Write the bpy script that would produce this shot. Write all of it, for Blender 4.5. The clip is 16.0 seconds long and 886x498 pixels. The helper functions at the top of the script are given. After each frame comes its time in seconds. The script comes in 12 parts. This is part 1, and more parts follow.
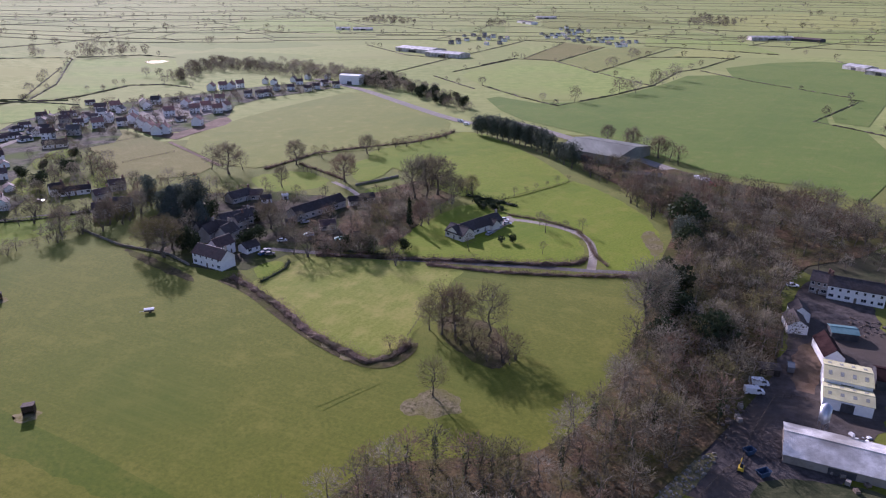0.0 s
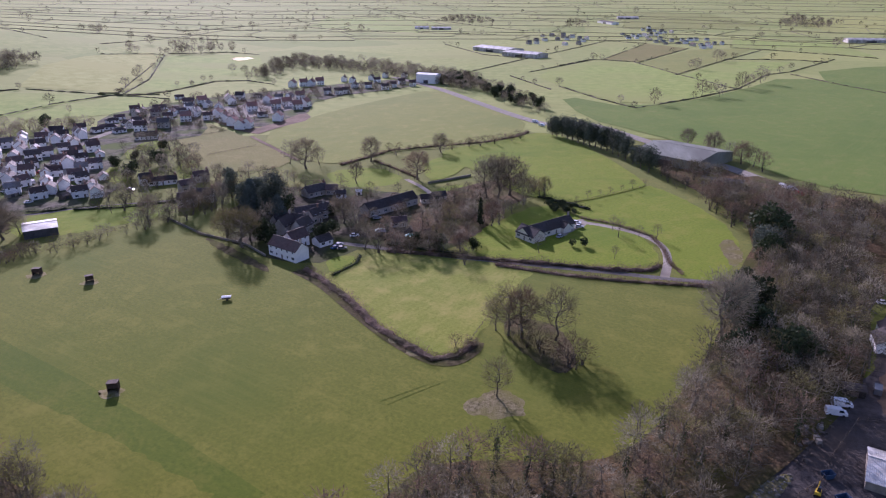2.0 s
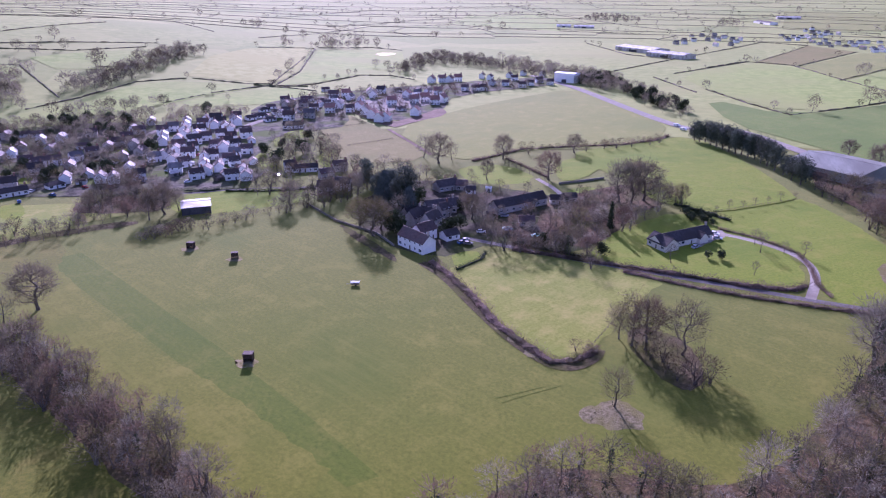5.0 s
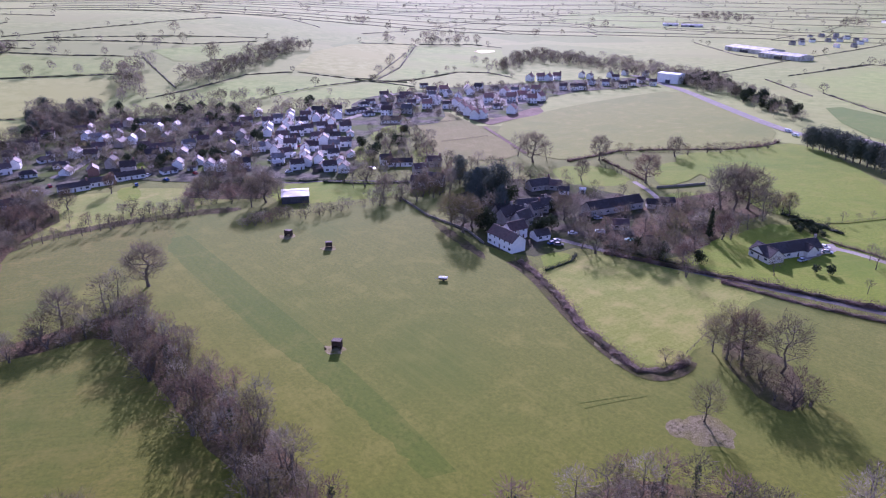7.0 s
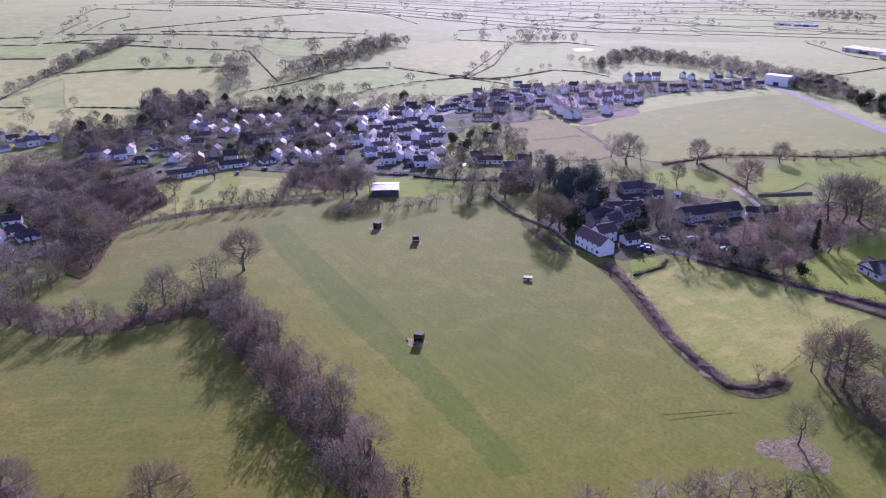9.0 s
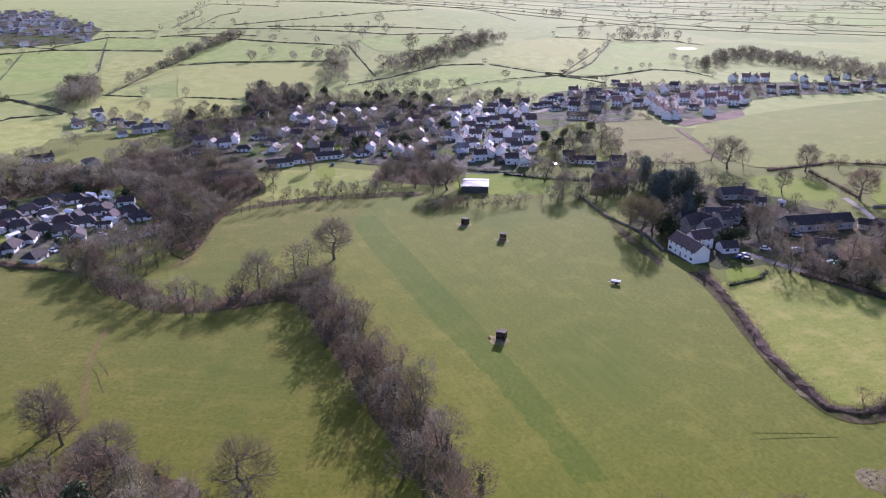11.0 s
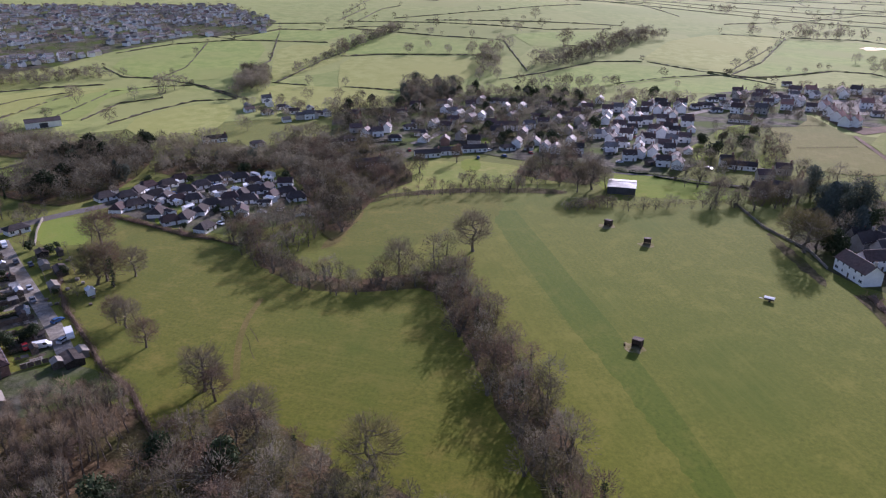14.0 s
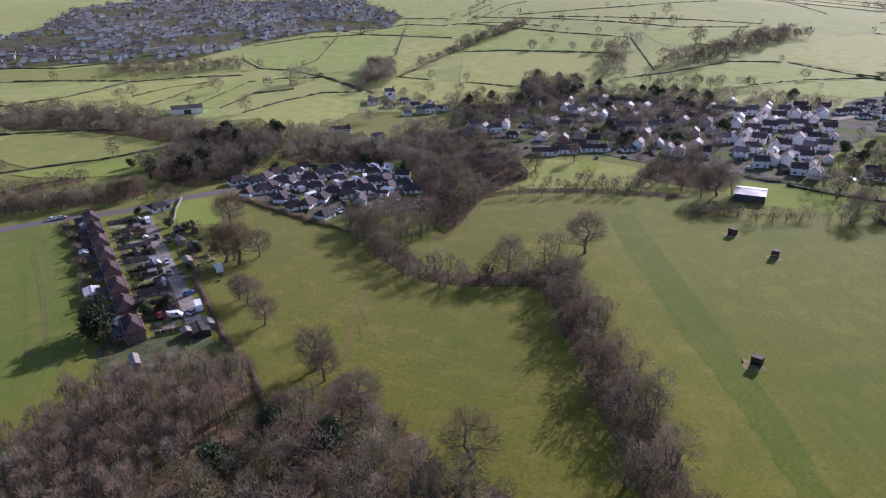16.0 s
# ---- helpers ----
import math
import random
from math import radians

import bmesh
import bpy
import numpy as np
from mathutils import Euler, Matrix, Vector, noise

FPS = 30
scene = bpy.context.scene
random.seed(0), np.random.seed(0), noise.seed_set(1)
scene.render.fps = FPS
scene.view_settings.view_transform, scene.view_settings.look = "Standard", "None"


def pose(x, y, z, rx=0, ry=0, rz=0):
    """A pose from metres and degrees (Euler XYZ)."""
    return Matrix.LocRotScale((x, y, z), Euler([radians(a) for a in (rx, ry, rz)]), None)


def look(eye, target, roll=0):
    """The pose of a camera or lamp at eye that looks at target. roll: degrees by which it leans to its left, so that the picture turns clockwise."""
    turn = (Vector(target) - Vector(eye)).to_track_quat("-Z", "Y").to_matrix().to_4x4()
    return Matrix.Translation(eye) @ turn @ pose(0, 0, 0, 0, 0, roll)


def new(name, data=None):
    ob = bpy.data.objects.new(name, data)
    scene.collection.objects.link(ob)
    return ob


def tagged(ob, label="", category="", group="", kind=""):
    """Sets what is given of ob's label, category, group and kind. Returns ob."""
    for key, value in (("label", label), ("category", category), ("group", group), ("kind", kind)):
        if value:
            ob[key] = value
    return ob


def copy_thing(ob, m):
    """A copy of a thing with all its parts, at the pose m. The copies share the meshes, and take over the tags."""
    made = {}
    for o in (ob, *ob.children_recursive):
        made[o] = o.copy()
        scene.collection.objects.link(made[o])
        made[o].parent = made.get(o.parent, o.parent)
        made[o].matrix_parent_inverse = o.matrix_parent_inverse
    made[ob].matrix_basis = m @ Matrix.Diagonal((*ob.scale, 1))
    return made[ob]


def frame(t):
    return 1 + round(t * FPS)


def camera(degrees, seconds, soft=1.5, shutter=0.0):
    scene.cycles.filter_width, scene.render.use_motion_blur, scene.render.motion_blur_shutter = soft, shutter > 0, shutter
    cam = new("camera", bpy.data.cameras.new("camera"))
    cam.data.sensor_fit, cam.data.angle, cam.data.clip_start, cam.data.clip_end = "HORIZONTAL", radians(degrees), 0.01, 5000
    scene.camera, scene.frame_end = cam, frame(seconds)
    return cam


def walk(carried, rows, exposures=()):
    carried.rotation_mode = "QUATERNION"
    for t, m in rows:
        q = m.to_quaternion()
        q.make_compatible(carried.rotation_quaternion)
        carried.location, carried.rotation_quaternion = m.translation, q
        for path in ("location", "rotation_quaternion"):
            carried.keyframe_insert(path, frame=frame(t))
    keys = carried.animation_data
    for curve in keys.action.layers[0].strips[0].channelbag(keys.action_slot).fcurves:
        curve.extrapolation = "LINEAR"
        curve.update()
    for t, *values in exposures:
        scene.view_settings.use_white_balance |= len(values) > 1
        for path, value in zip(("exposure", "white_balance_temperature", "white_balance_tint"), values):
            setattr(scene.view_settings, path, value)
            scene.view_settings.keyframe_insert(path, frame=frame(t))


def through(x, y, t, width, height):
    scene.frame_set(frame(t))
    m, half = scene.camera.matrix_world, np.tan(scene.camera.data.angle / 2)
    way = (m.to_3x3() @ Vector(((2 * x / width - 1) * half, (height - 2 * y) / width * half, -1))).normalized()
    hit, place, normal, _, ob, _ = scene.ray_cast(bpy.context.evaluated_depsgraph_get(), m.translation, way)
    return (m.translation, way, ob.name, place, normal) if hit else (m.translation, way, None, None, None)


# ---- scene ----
# ---------------------------------------------------------------- camera
cam = camera(66.0, 16.0, soft=1.2)
PATH = [
    (0.0, 68.93, -0.24, 0.00),
    (0.5, 68.92, -0.24, 1.56),
    (1.0, 68.91, -0.24, 3.13),
    (1.5, 68.89, -0.22, 4.68),
    (2.0, 68.87, -0.21, 6.24),
    (2.5, 68.84, -0.20, 7.78),
    (3.0, 68.81, -0.21, 9.44),
    (3.5, 68.78, -0.22, 11.29),
    (4.0, 68.74, -0.22, 13.30),
    (6.5, 68.50, -0.15, 23.66),
    (7.0, 68.43, -0.15, 25.53),
    (7.5, 68.37, -0.14, 27.32),
    (8.0, 68.31, -0.13, 29.24),
    (8.5, 68.25, -0.12, 31.28),
    (9.0, 68.20, -0.09, 33.24),
    (11.5, 67.86, 0.06, 43.02),
    (12.0, 67.80, 0.11, 45.04),
    (12.5, 67.74, 0.15, 47.08),
    (13.0, 67.68, 0.22, 49.18),
    (13.5, 67.61, 0.28, 51.33),
    (14.0, 67.55, 0.34, 53.41),
    (14.5, 67.49, 0.42, 55.49),
    (15.0, 67.44, 0.49, 58.27),
    (15.5, 67.39, 0.59, 61.19),
    (16.0, 67.34, 0.68, 63.32),
]
walk(cam, [(t, pose(0, 0, 105, *a)) for t, *a in PATH], [
    (0.0, 0.35, 5400, 44), (2.0, 0.37, 5400, 46), (3.0, 0.59, 5260, 54), (4.0, 0.80, 5030, 66), (7.0, 0.77, 5030, 62),
    (9.0, 0.83, 5030, 67), (10.5, 0.81, 5220, 52), (11.5, 0.76, 5390, 41), (12.0, 0.35, 5460, 38), (12.5, 0.32, 5460, 38), (16.0, 0.42, 5460, 39)])

# ---------------------------------------------------------------- sky and sun
SUN_AZ, SUN_EL = 26.0, 22.5          # degrees, anticlockwise from +y
world = bpy.data.worlds.new("winter_sky")
scene.world = world
world.use_nodes = True
wn = world.node_tree.nodes
sky = wn.new("ShaderNodeTexSky")
sky.sky_type, sky.sun_disc = "NISHITA", False
sky.sun_elevation, sky.sun_rotation = radians(SUN_EL), radians(-SUN_AZ)
sky.dust_density, sky.air_density = 1.2, 1.2
world.node_tree.links.new(sky.outputs[0], wn["Background"].inputs[0])
wn["Background"].inputs[1].default_value = 0.096
lamp = bpy.data.lights.new("sun", "SUN")
lamp.energy, lamp.angle, lamp.color = 5.0, radians(0.7), (1.0, 0.93, 0.82)
to_sun = Vector((-math.sin(radians(SUN_AZ)) * math.cos(radians(SUN_EL)), math.cos(radians(SUN_AZ)) * math.cos(radians(SUN_EL)), math.sin(radians(SUN_EL))))
sun = new("sun", lamp)
sun.matrix_world = look(tuple(to_sun * 300), (0, 0, 0))


# ---------------------------------------------------------------- materials
def material(name, low, high, scale=1.0, rough=0.85, bump=0.0, bump_scale=None, third=None, third_scale=0.03, spec=0.3,
             metal=0.0, sheen=0.0, vary=0.0, island=False, stretch=(1, 1, 1), detail=6.0, local=False, through=0.0, cells=None):
    """A procedural surface: two colours mixed by noise, a third by broader noise, tone by piece, grain in the relief."""
    m = bpy.data.materials.new(name)
    m.use_nodes = True
    nt = m.node_tree
    nodes, link = nt.nodes, nt.links.new
    b = nodes["Principled BSDF"]
    if local:
        src = nodes.new("ShaderNodeTexCoord").outputs["Object"]
    else:
        src = nodes.new("ShaderNodeNewGeometry").outputs["Position"]
    mp = nodes.new("ShaderNodeMapping")
    mp.inputs["Scale"].default_value = stretch
    link(src, mp.inputs[0])
    n = nodes.new("ShaderNodeTexNoise")
    n.inputs["Scale"].default_value, n.inputs["Detail"].default_value, n.inputs["Roughness"].default_value = scale, detail, 0.76
    link(mp.outputs[0], n.inputs["Vector"])
    ramp = nodes.new("ShaderNodeValToRGB")
    ramp.color_ramp.elements[0].position, ramp.color_ramp.elements[1].position = 0.40, 0.60
    ramp.color_ramp.elements[0].color, ramp.color_ramp.elements[1].color = (*low, 1), (*high, 1)
    link(n.outputs["Fac"], ramp.inputs[0])
    colour = ramp.outputs[0]
    if third:
        n3 = nodes.new("ShaderNodeTexNoise")
        n3.inputs["Scale"].default_value, n3.inputs["Detail"].default_value = third_scale, 3.0
        link(mp.outputs[0], n3.inputs["Vector"])
        r3 = nodes.new("ShaderNodeMapRange")
        r3.inputs[1].default_value, r3.inputs[2].default_value = 0.42, 0.64
        link(n3.outputs["Fac"], r3.inputs[0])
        mix = nodes.new("ShaderNodeMix")
        mix.data_type = "RGBA"
        link(r3.outputs[0], mix.inputs[0])
        link(colour, mix.inputs[6])
        mix.inputs[7].default_value = (*third, 1)
        colour = mix.outputs[2]
    if cells:          # fields of differing green
        vor, sep = nodes.new("ShaderNodeTexVoronoi"), nodes.new("ShaderNodeSeparateColor")
        vor.inputs["Scale"].default_value = 0.0062
        link(mp.outputs[0], vor.inputs["Vector"])
        link(vor.outputs["Color"], sep.inputs[0])
        for k, tint in enumerate(cells):
            rk, mk = nodes.new("ShaderNodeMapRange"), nodes.new("ShaderNodeMix")
            rk.inputs[1].default_value, rk.inputs[2].default_value, rk.inputs[4].default_value = 0.45, 1.0, 0.55
            mk.data_type = "RGBA"
            link(sep.outputs[k], rk.inputs[0])
            link(rk.outputs[0], mk.inputs[0])
            link(colour, mk.inputs[6])
            mk.inputs[7].default_value = (*tint, 1)
            colour = mk.outputs[2]
    if vary:
        hsv = nodes.new("ShaderNodeHueSaturation")
        rv = nodes.new("ShaderNodeMapRange")
        rv.inputs[3].default_value, rv.inputs[4].default_value = 1 - vary, 1 + vary
        if island:
            link(nodes.new("ShaderNodeNewGeometry").outputs["Random Per Island"], rv.inputs[0])
        else:
            link(nodes.new("ShaderNodeObjectInfo").outputs["Random"], rv.inputs[0])
        link(rv.outputs[0], hsv.inputs["Value"])
        link(colour, hsv.inputs["Color"])
        colour = hsv.outputs[0]
    link(colour, b.inputs["Base Color"])
    b.inputs["Roughness"].default_value = rough
    b.inputs["Metallic"].default_value = metal
    b.inputs["Specular IOR Level"].default_value = spec
    if through:
        tr, mx = nodes.new("ShaderNodeBsdfTranslucent"), nodes.new("ShaderNodeMixShader")
        link(colour, tr.inputs[0])
        mx.inputs[0].default_value = through
        link(b.outputs[0], mx.inputs[1])
        link(tr.outputs[0], mx.inputs[2])
        link(mx.outputs[0], nodes["Material Output"].inputs[0])
    if sheen:
        b.inputs["Sheen Weight"].default_value, b.inputs["Sheen Roughness"].default_value = sheen, 0.45
        b.inputs["Sheen Tint"].default_value = (0.9, 0.93, 0.78, 1)
    if bump:
        nb = nodes.new("ShaderNodeTexNoise")
        nb.inputs["Scale"].default_value, nb.inputs["Detail"].default_value = bump_scale or scale * 6, 5.0
        link(mp.outputs[0], nb.inputs["Vector"])
        bp = nodes.new("ShaderNodeBump")
        bp.inputs["Strength"].default_value, bp.inputs["Distance"].default_value = bump, 0.3
        link(nb.outputs["Fac"], bp.inputs["Height"])
        link(bp.outputs[0], b.inputs["Normal"])
    return m

def turf(name, low, high, dry, lush, heading=-26.0, dry_at=0.5, lush_at=0.5, sheen=0.1, bump=0.16):
    """Grazed or mown grass: blades, tussocks, drier and greener patches, and faint lines along the way it was worked."""
    m = bpy.data.materials.new(name)
    m.use_nodes = True
    nodes, link = m.node_tree.nodes, m.node_tree.links.new
    b = nodes["Principled BSDF"]
    place = nodes.new("ShaderNodeNewGeometry").outputs["Position"]
    turn = nodes.new("ShaderNodeMapping")
    turn.inputs["Rotation"].default_value = (0, 0, radians(-heading))
    link(place, turn.inputs[0])

    def noise(scale, detail, low_at, high_at, lines=None, rough=0.65):
        n, r, src = nodes.new("ShaderNodeTexNoise"), nodes.new("ShaderNodeMapRange"), turn
        if lines:
            src = nodes.new("ShaderNodeMapping")
            src.inputs["Scale"].default_value = lines
            link(turn.outputs[0], src.inputs[0])
        n.inputs["Scale"].default_value, n.inputs["Detail"].default_value, n.inputs["Roughness"].default_value = scale, detail, rough
        r.inputs[1].default_value, r.inputs[2].default_value = low_at, high_at
        link(src.outputs[0], n.inputs["Vector"])
        link(n.outputs["Fac"], r.inputs[0])
        return r.outputs[0]

    def mix(fac, a, c, share=1.0):
        k = nodes.new("ShaderNodeMix")
        k.data_type = "RGBA"
        if share < 1:
            w = nodes.new("ShaderNodeMath")
            w.operation = "MULTIPLY"
            w.inputs[1].default_value = share
            link(fac, w.inputs[0])
            fac = w.outputs[0]
        link(fac, k.inputs[0])
        for q, sock in ((a, k.inputs[6]), (c, k.inputs[7])):
            if isinstance(q, tuple):
                sock.default_value = (*q, 1)
            else:
                link(q, sock)
        return k.outputs[2]

    blades = noise(0.8, 10, 0.36, 0.64, rough=0.85)
    colour = mix(blades, low, high)
    colour = mix(noise(0.10, 5, dry_at, dry_at + 0.2), colour, dry, 0.75)
    colour = mix(noise(0.016, 4, lush_at, lush_at + 0.18), colour, lush, 0.7)
    colour = mix(noise(0.55, 3, 0.50, 0.66, (0.035, 1, 1)), colour, dry, 0.2)
    colour = mix(noise(0.9, 4, 0.64, 0.74), colour, tuple(v * 0.55 for v in lush), 0.5)
    link(colour, b.inputs["Base Color"])
    b.inputs["Roughness"].default_value, b.inputs["Specular IOR Level"].default_value = 0.95, 0.06
    b.inputs["Sheen Weight"].default_value, b.inputs["Sheen Roughness"].default_value = sheen, 0.45
    b.inputs["Sheen Tint"].default_value = (0.9, 0.95, 0.72, 1)
    bp = nodes.new("ShaderNodeBump")
    bp.inputs["Strength"].default_value, bp.inputs["Distance"].default_value = bump, 0.3
    link(blades, bp.inputs["Height"])
    link(bp.outputs[0], b.inputs["Normal"])
    return m


PASTURE = turf("pasture", (0.080, 0.096, 0.009), (0.164, 0.173, 0.018), (0.182, 0.174, 0.025), (0.084, 0.116, 0.009), dry_at=0.50)
# Distance haze painted in: far grass is paler and bluer than near pasture.
HAZED_GRASS = material("far_pasture", (0.192, 0.232, 0.040), (0.288, 0.312, 0.078), 0.07, 0.95, 0.2, 0.8, (0.252, 0.266, 0.066), 0.006, 0.06, sheen=0.08, cells=((0.146, 0.200, 0.028), (0.264, 0.284, 0.070)))
HAZED_LUSH = material("far_green_field", (0.178, 0.245, 0.030), (0.255, 0.306, 0.056), 0.08, 0.95, 0.3, 0.8, (0.232, 0.262, 0.052), 0.008, 0.06, sheen=0.08)
HAZED_PALE = material("far_pale_field", (0.228, 0.250, 0.042), (0.322, 0.328, 0.084), 0.08, 0.95, 0.3, 0.8, (0.275, 0.282, 0.060), 0.008, 0.06, sheen=0.08)
LUSH = turf("lush_grass", (0.120, 0.176, 0.012), (0.205, 0.250, 0.024), (0.210, 0.212, 0.034), (0.108, 0.172, 0.010), 10.0)
LAWN = turf("garden_lawn", (0.100, 0.152, 0.008), (0.208, 0.250, 0.018), (0.226, 0.224, 0.030), (0.100, 0.162, 0.008), 40.0, sheen=0.05)
STRAW = turf("drier_pasture", (0.088, 0.100, 0.009), (0.172, 0.177, 0.019), (0.190, 0.178, 0.027), (0.092, 0.118, 0.009), dry_at=0.48)
DEEP = turf("deep_green_ley", (0.082, 0.138, 0.011), (0.132, 0.186, 0.020), (0.162, 0.182, 0.034), (0.078, 0.138, 0.010), 55.0, lush_at=0.46, sheen=0.07)
STRIP = turf("darker_sown_strip", (0.060, 0.089, 0.006), (0.124, 0.151, 0.012), (0.146, 0.147, 0.020), (0.065, 0.102, 0.007), dry_at=0.52)
PADDOCK = turf("tussocky_paddock", (0.128, 0.162, 0.012), (0.250, 0.256, 0.040), (0.310, 0.280, 0.070), (0.126, 0.182, 0.014), 60.0, dry_at=0.46)
ROUGH = turf("rough_straw_grass", (0.130, 0.150, 0.016), (0.210, 0.222, 0.032), (0.240, 0.230, 0.048), (0.126, 0.158, 0.017), 70.0)
MEADOW = turf("old_meadow_grass", (0.066, 0.080, 0.007), (0.160, 0.158, 0.016), (0.190, 0.158, 0.027), (0.074, 0.104, 0.007), 35.0, dry_at=0.50)
FALLOW = turf("fallow_brown_field", (0.146, 0.138, 0.036), (0.220, 0.204, 0.060), (0.240, 0.212, 0.072), (0.134, 0.150, 0.033), 120.0, sheen=0.03)
CROP = turf("young_crop", (0.078, 0.118, 0.013), (0.136, 0.166, 0.024), (0.176, 0.152, 0.046), (0.072, 0.116, 0.011), 4.0, sheen=0.05)
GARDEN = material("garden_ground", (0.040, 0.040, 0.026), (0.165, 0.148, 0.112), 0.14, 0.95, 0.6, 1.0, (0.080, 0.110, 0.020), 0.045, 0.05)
# Darker copy of the garden ground with shade in its colour; also dug soil.
SHADE_AND_SOIL = material("shade_and_soil_ground", (0.034, 0.031, 0.020), (0.112, 0.094, 0.066), 0.16, 0.95, 0.7, 1.0, (0.066, 0.080, 0.020), 0.05, 0.05)
# Dark green for the wood's shade on the bank, and for mossy mud.
SHADE_AND_MOSS = material("shade_and_moss_ground", (0.040, 0.048, 0.020), (0.085, 0.085, 0.040), 0.15, 0.95, 0.6, 1.0, (0.070, 0.060, 0.036), 0.03, 0.1)
BROWN_SOIL = material("bare_soil", (0.145, 0.095, 0.060), (0.230, 0.160, 0.110), 0.3, 0.95, 0.6, 2.0, (0.120, 0.085, 0.050), 0.05, 0.1)
WORN = turf("worn_grass", (0.094, 0.079, 0.013), (0.184, 0.142, 0.033), (0.206, 0.142, 0.050), (0.092, 0.092, 0.012), 50.0)
MARGIN = material("dead_grass_margin", (0.062, 0.052, 0.024), (0.135, 0.108, 0.056), 0.4, 0.95, 0.8, 2.0, (0.090, 0.092, 0.022), 0.08, 0.05)
SCUFFED = material("scuffed_pale_earth", (0.140, 0.130, 0.030), (0.320, 0.262, 0.150), 0.5, 0.95, 0.5, 2.0, (0.250, 0.212, 0.110), 0.2, 0.05)
LITTER = material("leaf_litter", (0.060, 0.040, 0.020), (0.170, 0.116, 0.064), 0.5, 0.95, 0.9, 1.5, (0.075, 0.074, 0.022), 0.08, 0.06, detail=9.0)
BRASH = material("cut_brash", (0.112, 0.100, 0.042), (0.270, 0.228, 0.128), 0.7, 0.95, 1.0, 2.5, (0.175, 0.158, 0.058), 0.15, 0.05, detail=9.0)
YARD = material("worn_yard_tarmac", (0.046, 0.040, 0.038), (0.118, 0.102, 0.092), 0.22, 0.95, 0.5, 3.0, (0.105, 0.084, 0.066), 0.05, 0.05)
ASPHALT = material("asphalt", (0.120, 0.110, 0.102), (0.185, 0.172, 0.158), 0.5, 0.95, 0.3, 6.0, (0.135, 0.118, 0.100), 0.06, 0.1)
GRAVEL = material("gravel_drive", (0.270, 0.235, 0.190), (0.400, 0.355, 0.295), 0.7, 0.9, 0.4, 6.0, (0.230, 0.190, 0.145), 0.07, 0.2)
CONCRETE = material("concrete", (0.235, 0.205, 0.168), (0.345, 0.308, 0.260), 0.3, 0.95, 0.3, 4.0, (0.270, 0.245, 0.208), 0.05, 0.05)
BARK = material("bark", (0.100, 0.080, 0.060), (0.200, 0.168, 0.130), 1.4, 0.9, 0.5, 6.0, vary=0.25)
TWIG = material("bare_twigs", (0.096, 0.083, 0.053), (0.196, 0.170, 0.112), 0.16, 0.85, vary=0.3, spec=0.08, through=0.35)
TWIG_GREY = material("lichen_grey_twigs", (0.150, 0.138, 0.098), (0.270, 0.250, 0.184), 0.16, 0.85, vary=0.3, spec=0.08, through=0.35)
TWIG_RED = material("reddish_twigs", (0.112, 0.077, 0.054), (0.200, 0.144, 0.098), 0.16, 0.85, vary=0.3, spec=0.08, through=0.35)
TWIG_OLIVE = material("mossy_twigs", (0.104, 0.095, 0.040), (0.205, 0.184, 0.084), 0.16, 0.85, vary=0.3, spec=0.08, through=0.35)
TWIG_DARK = material("dark_wet_twigs", (0.056, 0.050, 0.033), (0.115, 0.102, 0.066), 0.16, 0.85, vary=0.3, spec=0.08, through=0.3)
TWIG_PALE = material("pale_dry_twigs", (0.160, 0.144, 0.098), (0.290, 0.262, 0.186), 0.16, 0.85, vary=0.3, spec=0.08, through=0.35)
TWIG_TONES = {"bare_twigs": (TWIG, TWIG_DARK, TWIG_PALE, TWIG), "lichen_grey_twigs": (TWIG_GREY, TWIG_GREY, TWIG_PALE), "pale_dry_twigs": (TWIG_PALE, TWIG_PALE, TWIG), "reddish_twigs": (TWIG_RED, TWIG_DARK, TWIG_RED, TWIG_PALE), "mossy_twigs": (TWIG_OLIVE, TWIG_OLIVE, TWIG_DARK)}
TWIG_POLE = material("straw_brown_twigs", (0.150, 0.116, 0.074), (0.285, 0.226, 0.150), 0.16, 0.85, vary=0.3, spec=0.08, through=0.35)
HEDGE_TWIG = material("winter_hedge", (0.130, 0.090, 0.066), (0.290, 0.208, 0.158), 0.5, 0.9, 0.6, 2.0, (0.100, 0.084, 0.044), 0.12, vary=0.2, through=0.45)
# Twig colour lightened to carry the haze over distant hedges.
HEDGE_HAZED = material("far_hedge", (0.165, 0.142, 0.102), (0.285, 0.245, 0.180), 0.25, 0.9, 0.4, 1.0, (0.150, 0.155, 0.080), 0.05, vary=0.2, through=0.5)
EVERGREEN = material("evergreen_leaves", (0.022, 0.034, 0.016), (0.058, 0.076, 0.034), 0.4, 0.75, vary=0.3, spec=0.12, through=0.2)
# Needle green raised above its own tone; the lift is painted haze.
NEEDLES = material("hazed_conifer_needles", (0.060, 0.076, 0.056), (0.130, 0.152, 0.112), 0.4, 0.8, vary=0.3, spec=0.12, through=0.2)
BLUE_NEEDLES = material("blue_cedar_needles", (0.060, 0.076, 0.066), (0.112, 0.134, 0.116), 0.4, 0.8, vary=0.2, spec=0.12)
RENDER = material("white_render", (0.78, 0.77, 0.74), (0.88, 0.87, 0.84), 0.5, 0.85, 0.1, 6.0, vary=0.05, spec=0.2)
CREAM = material("cream_render", (0.66, 0.61, 0.52), (0.77, 0.72, 0.62), 0.5, 0.85, 0.1, 6.0, vary=0.1, spec=0.2)
